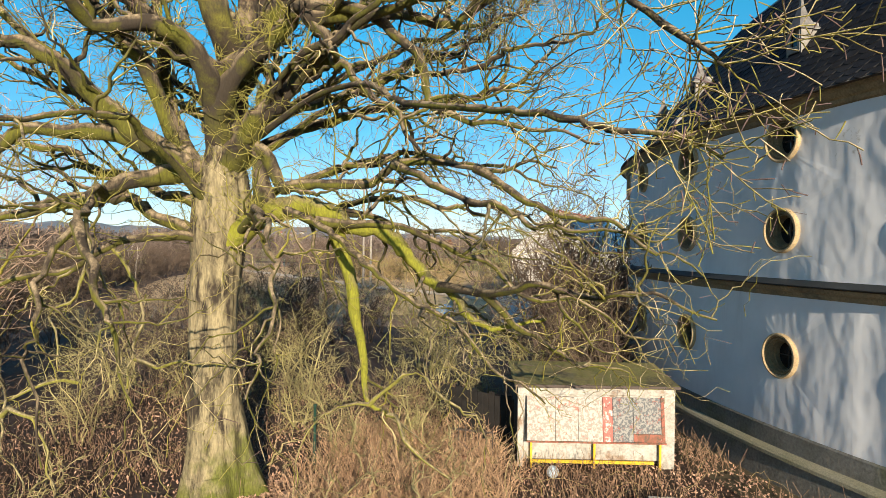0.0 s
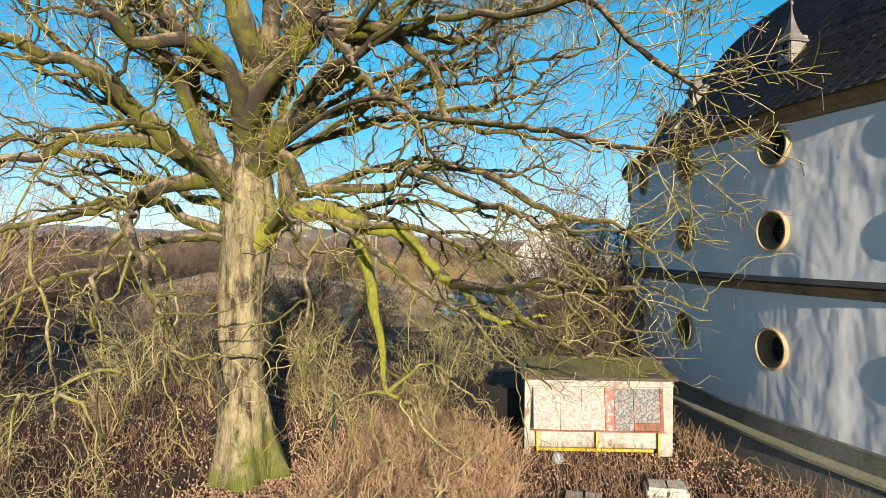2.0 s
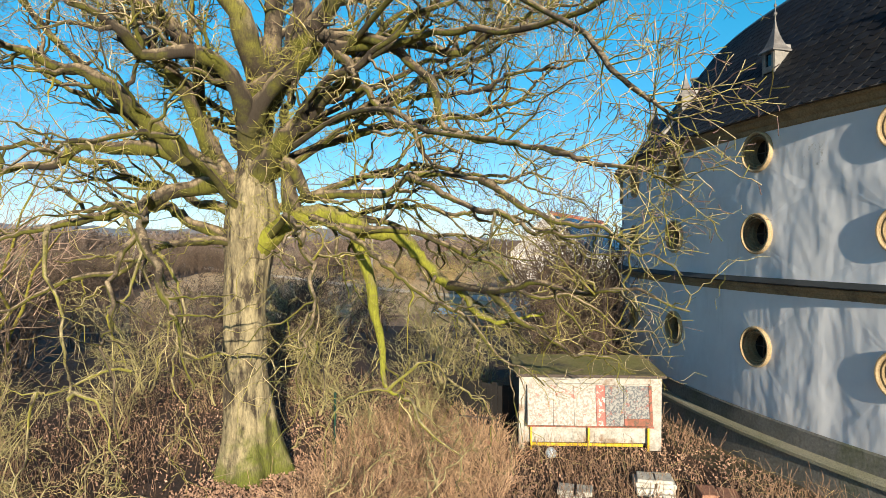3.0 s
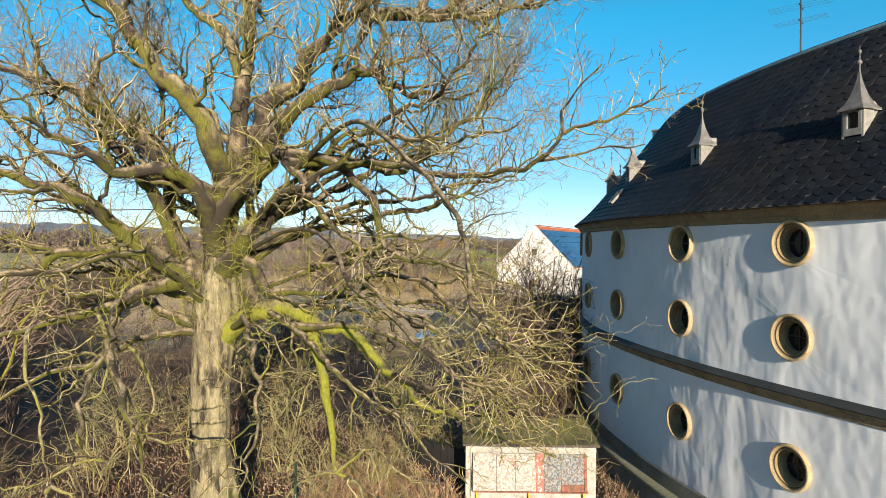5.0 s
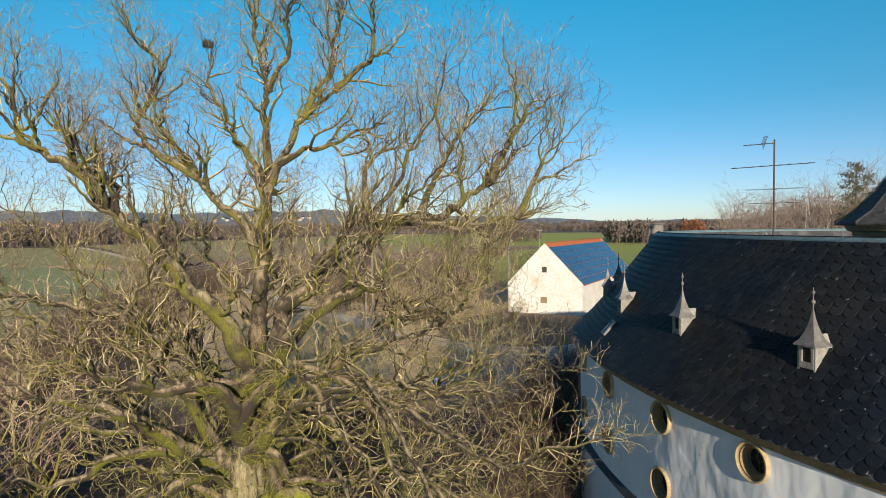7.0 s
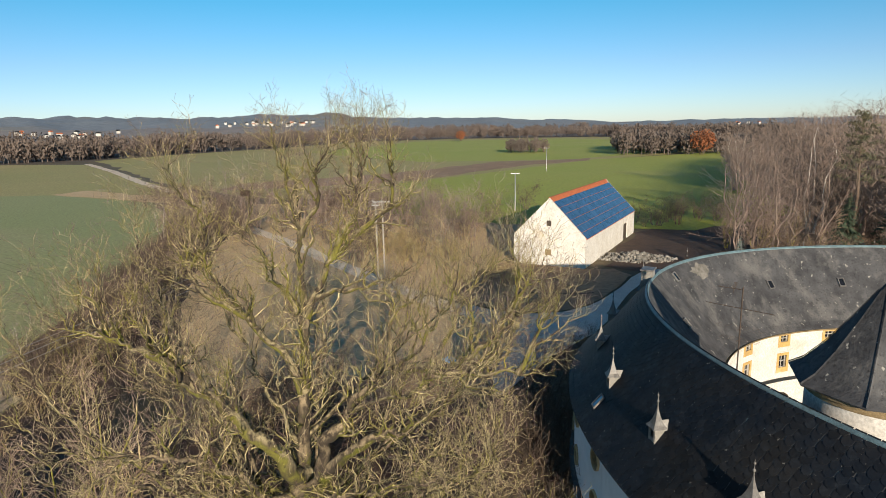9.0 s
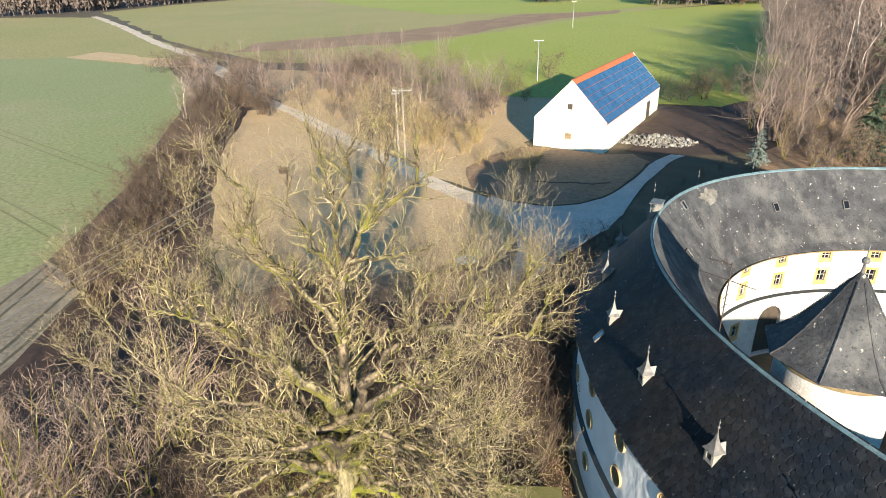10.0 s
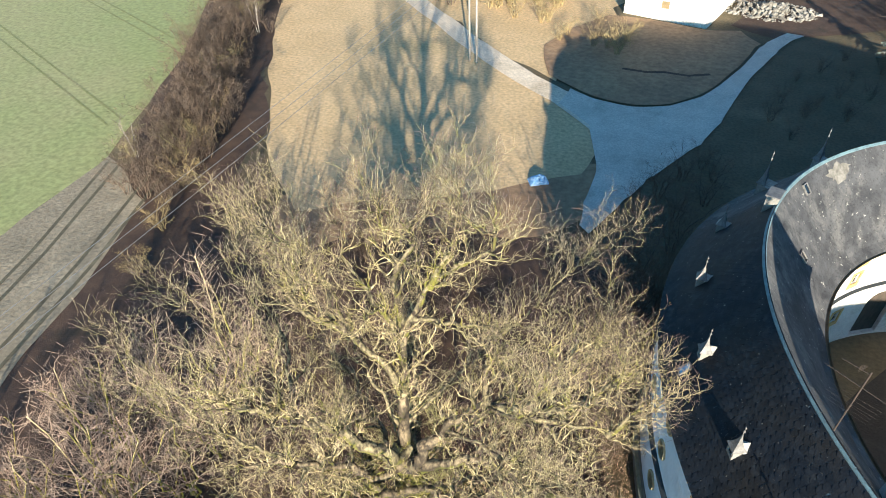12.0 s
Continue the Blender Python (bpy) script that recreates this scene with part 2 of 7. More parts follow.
LEAD = surface("weathered_lead", (0.15, 0.235, 0.265), (0.095, 0.15, 0.175), scale=2.0, fine=14.0, rough=0.55, relief=0.2)
BLACKTIN = surface("dark_ledge_tin", (0.014, 0.018, 0.021), (0.026, 0.031, 0.034), (0.09, 0.10, 0.105), scale=1.5, fine=14.0, rough=0.6, relief=0.2, cover=(0.68, 0.74))
# Old slate with the outer slope's shade and blue sky sheen in its colour.
SHADESLATE, _nt6, _bs6 = nodes_of("shaded_old_slate")
_v6 = coords(_nt6)
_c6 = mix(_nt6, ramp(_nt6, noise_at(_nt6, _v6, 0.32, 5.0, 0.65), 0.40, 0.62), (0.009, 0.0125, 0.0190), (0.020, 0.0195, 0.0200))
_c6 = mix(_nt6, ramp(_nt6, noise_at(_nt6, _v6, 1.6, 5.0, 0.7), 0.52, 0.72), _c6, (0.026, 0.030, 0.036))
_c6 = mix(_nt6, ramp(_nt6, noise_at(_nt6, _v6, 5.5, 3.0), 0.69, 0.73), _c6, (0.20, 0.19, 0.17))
_i6, _g6 = _nt6.nodes.new("ShaderNodeObjectInfo"), _nt6.nodes.new("ShaderNodeNewGeometry")
_s6 = _nt6.nodes.new("ShaderNodeMath")
_s6.operation = "ADD"
_nt6.links.new(_i6.outputs["Random"], _s6.inputs[0])
_nt6.links.new(_g6.outputs["Random Per Island"], _s6.inputs[1])
_m6 = add(_nt6, "ShaderNodeMapRange", From_Max=2.0, To_Min=0.5, To_Max=1.5)
_nt6.links.new(_s6.outputs[0], _m6.inputs["Value"])
_c6 = mix(_nt6, 1.0, _c6, _m6.outputs[0], "MULTIPLY")
_nt6.links.new(_c6, _bs6.inputs["Base Color"])
_bs6.inputs["Roughness"].default_value = 0.62
_bs6.inputs["Specular IOR Level"].default_value = 0.16
bump(_nt6, _bs6, noise_at(_nt6, _v6, 9.0, 3.0), 0.35, 0.03)
# The same roofing in a paler tone, as on the sunlit inner slope.
ROOFSLATE, _nt5, _bs5 = nodes_of("slate_roofing")
_v5 = coords(_nt5)
_vd = coords(_nt5, (1, 1, 0.35))
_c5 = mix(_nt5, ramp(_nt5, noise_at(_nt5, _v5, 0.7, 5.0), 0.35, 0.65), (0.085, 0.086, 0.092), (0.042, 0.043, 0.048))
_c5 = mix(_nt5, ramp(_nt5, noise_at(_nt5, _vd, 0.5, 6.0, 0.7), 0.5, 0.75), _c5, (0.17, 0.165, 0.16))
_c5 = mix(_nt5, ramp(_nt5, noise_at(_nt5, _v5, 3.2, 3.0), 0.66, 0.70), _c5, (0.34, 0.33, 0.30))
_c5 = mix(_nt5, ramp(_nt5, noise_at(_nt5, _v5, 7.0, 3.0), 0.30, 0.45), mix(_nt5, 0.6, _c5, (0.015, 0.015, 0.017)), _c5)
_nt5.links.new(_c5, _bs5.inputs["Base Color"])
_bs5.inputs["Roughness"].default_value = 0.85
_bs5.inputs["Specular IOR Level"].default_value = 0.2
bump(_nt5, _bs5, noise_at(_nt5, _v5, 6.0, 3.0), 0.6, 0.06)
PALETIN = surface("pale_tin", (0.40, 0.385, 0.36), (0.28, 0.265, 0.245), (0.20, 0.18, 0.15), scale=4.0, fine=20.0, rough=0.6, relief=0.2)
ZINC = surface("dull_zinc", (0.19, 0.183, 0.178), (0.11, 0.105, 0.102), (0.27, 0.255, 0.23), scale=4.0, fine=20.0, rough=0.5, relief=0.2)
CHEEK = surface("pale_dormer_boards", (0.29, 0.275, 0.25), (0.20, 0.19, 0.175), scale=5.0, fine=20.0, relief=0.2)
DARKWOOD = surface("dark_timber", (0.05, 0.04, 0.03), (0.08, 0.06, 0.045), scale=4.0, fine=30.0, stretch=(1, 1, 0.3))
GLASS, _nt2, _bs2 = nodes_of("dark_window_glass")
_bs2.inputs["Base Color"].default_value = (0.012, 0.014, 0.018, 1)
_bs2.inputs["Roughness"].default_value = 0.08
# The blue base colour paints the sky's reflection into the pane.
SKYGLASS, _nt3, _bs3 = nodes_of("sky_mirror_glass")
_bs3.inputs["Base Color"].default_value = (0.12, 0.3, 0.5, 1)
_bs3.inputs["Roughness"].default_value = 0.1
IRON = plain("rusty_iron", (0.07, 0.05, 0.04), 0.7)
STEEL = plain("galvanised_steel", (0.42, 0.42, 0.42), 0.45, 0.6)
WHITEPAINT = surface("chipped_white_paint", (0.45, 0.43, 0.395), (0.32, 0.30, 0.26), (0.25, 0.18, 0.13), scale=3.0, fine=16.0, relief=0.2, cover=(0.58, 0.66))
YELLOW = surface("yellow_paint", (0.72, 0.50, 0.03), (0.60, 0.40, 0.04), (0.30, 0.20, 0.08), scale=3.0, fine=20.0, cover=(0.64, 0.70))
BLACKBOARD = surface("black_boards", (0.009, 0.008, 0.008), (0.016, 0.014, 0.013), scale=2.0, fine=18.0)
MOSSROOF = surface("mossy_felt_roof", (0.15, 0.15, 0.04), (0.20, 0.17, 0.07), (0.06, 0.055, 0.035), scale=2.0, fine=14.0, relief=0.8, depth=0.05)
REDTILE = surface("orange_clay_tiles", (0.50, 0.15, 0.06), (0.42, 0.12, 0.05), scale=1.0, fine=5.0)
BARNWHITE = surface("barn_limewash", (0.72, 0.70, 0.665), (0.62, 0.585, 0.53), (0.50, 0.39, 0.26), scale=0.5, fine=4.0, relief=0.3, cover=(0.62, 0.78))
SOLAR, _nt4, _bs4 = nodes_of("solar_cells")
_v4 = coords(_nt4)
_nt4.links.new(mix(_nt4, ramp(_nt4, noise_at(_nt4, _v4, 0.5), 0.35, 0.7), (0.025, 0.055, 0.13), (0.05, 0.10, 0.21)), _bs4.inputs["Base Color"])
_bs4.inputs["Roughness"].default_value = 0.25
# Blue haze of the distance is mixed into these hill colours.
HAZEHILL = surface("haze_tinted_hills", (0.19, 0.225, 0.27), (0.24, 0.265, 0.295), (0.25, 0.225, 0.19), scale=0.0035, fine=0.05, relief=0, cover=(0.52, 0.66))
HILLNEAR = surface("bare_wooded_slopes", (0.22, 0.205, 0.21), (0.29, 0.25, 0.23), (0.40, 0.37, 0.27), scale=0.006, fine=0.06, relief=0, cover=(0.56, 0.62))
WOODFLOOR = surface("woodland_floor", (0.13, 0.10, 0.075), (0.085, 0.07, 0.055), (0.16, 0.14, 0.09), scale=0.01, fine=0.12, relief=0)
STONE = surface("pale_stone_slabs", (0.60, 0.58, 0.52), (0.45, 0.43, 0.38), scale=4.0, fine=20.0, relief=0.4, vary=0.2)
BRICKRED = surface("red_sandstone", (0.40, 0.20, 0.13), (0.30, 0.15, 0.10), scale=4.0, fine=20.0, relief=0.4, vary=0.2)
RUBBLE = surface("pale_rubble", (0.27, 0.255, 0.23), (0.13, 0.12, 0.105), scale=1.0, fine=6.0, relief=0.4, vary=0.4)


# ---- mesh helpers ----
def finish(bm, name, material, smooth=False):
    me = bpy.data.meshes.new(name)
    bm.normal_update()
    bm.to_mesh(me)
    bm.free()
    for m in material if isinstance(material, (list, tuple)) else [material]:
        me.materials.append(m)
    if smooth:
        me.polygons.foreach_set("use_smooth", [True] * len(me.polygons))
    return me


def part(name, bm, material, parent, label="", smooth=False):
    ob = new(name, finish(bm, name, material, smooth))
    ob.parent = parent
    return tagged(ob, label)


def thing(name, m, label, category, group="", kind=""):
    ob = new(name)
    ob.matrix_world = m
    return tagged(ob, label, category, group, kind)


def box(bm, x0, x1, y0, y1, z0, z1, bevel=0.0):
    r = bmesh.ops.create_cube(bm, size=1.0)
    bmesh.ops.scale(bm, vec=(x1 - x0, y1 - y0, z1 - z0), verts=r["verts"])
    bmesh.ops.translate(bm, vec=((x0 + x1) / 2, (y0 + y1) / 2, (z0 + z1) / 2), verts=r["verts"])
    if bevel:
        es = list({e for v in r["verts"] for e in v.link_edges})
        bmesh.ops.bevel(bm, geom=es, offset=bevel, segments=1, affect="EDGES")
    return bm


def lathe(bm, prof, n=16, m=Matrix()):
    """Turns a profile of (radius, height) about z."""
    rings = []
    for r, z in prof:
        rings.append([bm.verts.new(m @ Vector((r * math.cos(2 * math.pi * k / n), r * math.sin(2 * math.pi * k / n), z))) for k in range(n)])
    for a, b in zip(rings, rings[1:]):
        for k in range(n):
            bm.faces.new((a[k], a[(k + 1) % n], b[(k + 1) % n], b[k]))
    return rings


def raw_mesh(name, verts, faces, material, smooth=True):
    """A mesh from arrays: verts n x 3, faces m x 4 or m x 3."""
    me = bpy.data.meshes.new(name)
    verts, faces = np.asarray(verts, np.float32), np.asarray(faces, np.int32)
    k = faces.shape[1]
    me.vertices.add(len(verts))
    me.vertices.foreach_set("co", verts.ravel())
    me.loops.add(faces.size)
    me.loops.foreach_set("vertex_index", faces.ravel())
    me.polygons.add(len(faces))
    me.polygons.foreach_set("loop_start", np.arange(len(faces), dtype=np.int32) * k)
    me.polygons.foreach_set("use_smooth", np.full(len(faces), smooth))
    me.update(calc_edges=True)
    me.materials.append(material)
    return me


def tube_arrays(lines, sides):
    """Vertices and quads of tapered tubes along many lines of (points, radii)."""
    by = {}
    for p, r in lines:
        by.setdefault(len(p), []).append((p, r))
    vs, fs, base = [], [], 0
    for n, group in by.items():
        P = np.array([g[0] for g in group], np.float64)
        R = np.array([g[1] for g in group], np.float64)
        T = np.gradient(P, axis=1)
        T /= np.linalg.norm(T, axis=2, keepdims=True) + 1e-9
        mean = T.mean(axis=1)
        ref = np.where(np.abs(mean[:, 2:3]) < 0.8, np.array([[0, 0, 1.0]]), np.array([[1.0, 0, 0]]))
        U = np.cross(T, ref[:, None, :])
        U /= np.linalg.norm(U, axis=2, keepdims=True) + 1e-9
        V = np.cross(T, U)
        a = np.arange(sides) * 2 * np.pi / sides
        ring = P[:, :, None, :] + R[:, :, None, None] * (U[:, :, None, :] * np.cos(a)[None, None, :, None] + V[:, :, None, :] * np.sin(a)[None, None, :, None])
        vs.append(ring.reshape(-1, 3))
        m = len(group)
        i = np.arange(m)[:, None, None] * n * sides + np.arange(n - 1)[None, :, None] * sides
        k = np.arange(sides)[None, None, :]
        k2 = (k + 1) % sides
        q = np.stack([i + k, i + k2, i + sides + k2, i + sides + k], axis=-1).reshape(-1, 4) + base
        fs.append(q)
        base += m * n * sides
    return np.concatenate(vs), np.concatenate(fs)


def tube_mesh(name, lines, sides, material):
    v, f = tube_arrays(lines, sides)
    return raw_mesh(name, v, f, material)


# ---- trees ----
def rand_dir(rng):
    while True:
        v = Vector((rng.uniform(-1, 1), rng.uniform(-1, 1), rng.uniform(-1, 1)))
        if 0.05 < v.length < 1:
            return v.normalized()


def shoot(rng, p, d, length, r, steps, wild, lift):
    """One branch: a crooked line that tapers and lifts or droops."""
    pts, rad = [tuple(p)], [r]
    q, course = Vector(p), Vector(d)
    for k in range(steps):
        course = (course + rand_dir(rng) * wild * 0.26 + Vector((0, 0, lift))).normalized()
        d = (course + rand_dir(rng) * wild).normalized()
        q = q + d * (length / steps)
        pts.append(tuple(q))
        rad.append(max(r * (1 - 0.80 * (k + 1) / steps), 0.0055))
    return pts, rad


def none(p):
    return 0.0


def whole(p):
    return 1.0


def sprout(rng, line, out, level, spec):
    """Children along a branch, recursively; out collects the lines level by level."""
    pts, rad = line
    P = [Vector(p) for p in pts]
    total = sum((b - a).length for a, b in zip(P, P[1:]))
    s = spec[level]
    count = max(2, int(total / s["gap"]))
    for k in range(count):
        f = s["bare"] + (1 - s["bare"]) * ((k + rng.random()) / count) ** 0.8
        x = f * (len(P) - 1)
        i = min(int(x), len(P) - 2)
        p = P[i].lerp(P[i + 1], x - i)
        t = (P[i + 1] - P[i]).normalized()
        side = t.cross(rand_dir(rng))
        if side.length < 0.05:
            continue
        d = (t * rng.uniform(0.25, 0.8) + side.normalized() * rng.uniform(0.6, 1.0) + Vector((0, 0, s["rise"](p)))).normalized()
        length = s["length"] * rng.uniform(0.5, 1.25) * (1 - 0.36 * f)
        r = min(rad[i] * 0.62, s["thick"] * rng.uniform(0.7, 1.2) * s.get("slim", whole)(p))
        if rng.random() < s.get("thin", none)(p):
            continue
        child = shoot(rng, p, d, length, r, s["steps"], s["wild"], s["lift"](p))
        out[level].append(child)
        if level + 1 < len(spec):
            sprout(rng, child, out, level + 1, spec)


def smooth_line(ctrl, r0, r1, n, rng, wild, step=0.22):
    """A winding limb through a few guide points: slow bends and small knees, thick for most of its length."""
    C = [Vector(c) for c in ctrl]
    run = sum((q - p).length for p, q in zip(C, C[1:]))
    C = [C[0] * 2 - C[1]] + C + [C[-1] * 2 - C[-2]]
    n = max(n, int(run / step))
    waves = [(rand_dir(rng) * wild * amp, rng.uniform(0.75, 1.3) / size, rng.uniform(0, 6.28)) for amp, size in ((1.2, 3.6), (1.0, 2.3), (0.7, 1.4), (0.5, 0.9), (0.32, 0.55))]
    pts, rad = [], []
    for k in range(n):
        g = k / (n - 1)
        x = g * (len(C) - 3)
        i = min(int(x), len(C) - 4)
        t = x - i
        a, b, c, d = C[i:i + 4]
        p = 0.5 * ((2 * b) + (c - a) * t + (2 * a - 5 * b + 4 * c - d) * t * t + (3 * b - a - 3 * c + d) * t ** 3)
        for v, fr, ph in waves:
            p = p + v * (math.sin(6.283 * fr * g * run + ph) * min(1, 3 * g))
        pts.append(tuple(p))
        knot = 1 + 0.06 * math.sin(9 * g * run / 2.2 + waves[0][2]) + 0.05 * math.sin(17 * g * run / 2.2 + waves[1][2])
        rad.append((r1 + (r0 - r1) * (1 - g ** 0.95)) * knot * (1 + 0.35 * max(0, 1 - g * run / 1.2) ** 2))
    return pts, rad


def crown_lift(z0, z1, low, high):
    def lift(p):
        g = min(1, max(0, (p.z - z0) / (z1 - z0)))
        return low + (high - low) * g
    return lift


def great_tree():
    rng = random.Random(7)
    root = thing("oak_tree", Matrix.Translation((-4.4, 12.2, 0)), "huge old bare oak with mossy trunk and spreading limbs", "tree")
    base = Vector((-4.4, 12.2, 0))

    def limb(r0, r1, *ctrl, n=18, wild=0.11):
        return ctrl, r0 * 0.9, r1 * 0.5, n, wild

    def rooted(specs):
        """Limb lines, each grown out of the trunk or of the nearest older limb."""
        lines = []
        for ctrl, r0, r1, n, wild in specs:
            start = Vector(ctrl[0])
            older = [Vector(p) for p in trunk[0]] + [Vector(p) for line in lines for p in line[0][2:-2]]
            foot = min(older, key=lambda p: (p - start - Vector((0, 0, -0.35))).length)
            ctrl = (tuple(foot),) + tuple(ctrl[1:] if (foot - start).length < 0.9 else ctrl)
            lines.append(smooth_line(ctrl, r0, r1, n, rng, wild))
        return lines

    trunk = smooth_line([(-4.4, 12.2, -0.4), (-4.55, 12.25, 1.5), (-4.75, 12.4, 4.2), (-4.7, 12.45, 6.2), (-4.65, 12.5, 7.6), (-4.6, 12.65, 9.0), (-4.68, 12.95, 10.2)], 0.6, 0.6, 52, rng, 0.03)
    girth = [(-0.4, 1.02), (0.3, 0.86), (1.2, 0.67), (2.5, 0.57), (4.2, 0.54), (5.4, 0.58), (6.3, 0.66), (7.0, 0.70), (7.7, 0.58), (8.4, 0.38), (9.2, 0.2), (10.2, 0.05)]
    rad = [float(np.interp(p[2], [g[0] for g in girth], [g[1] for g in girth])) for p in trunk[0]]
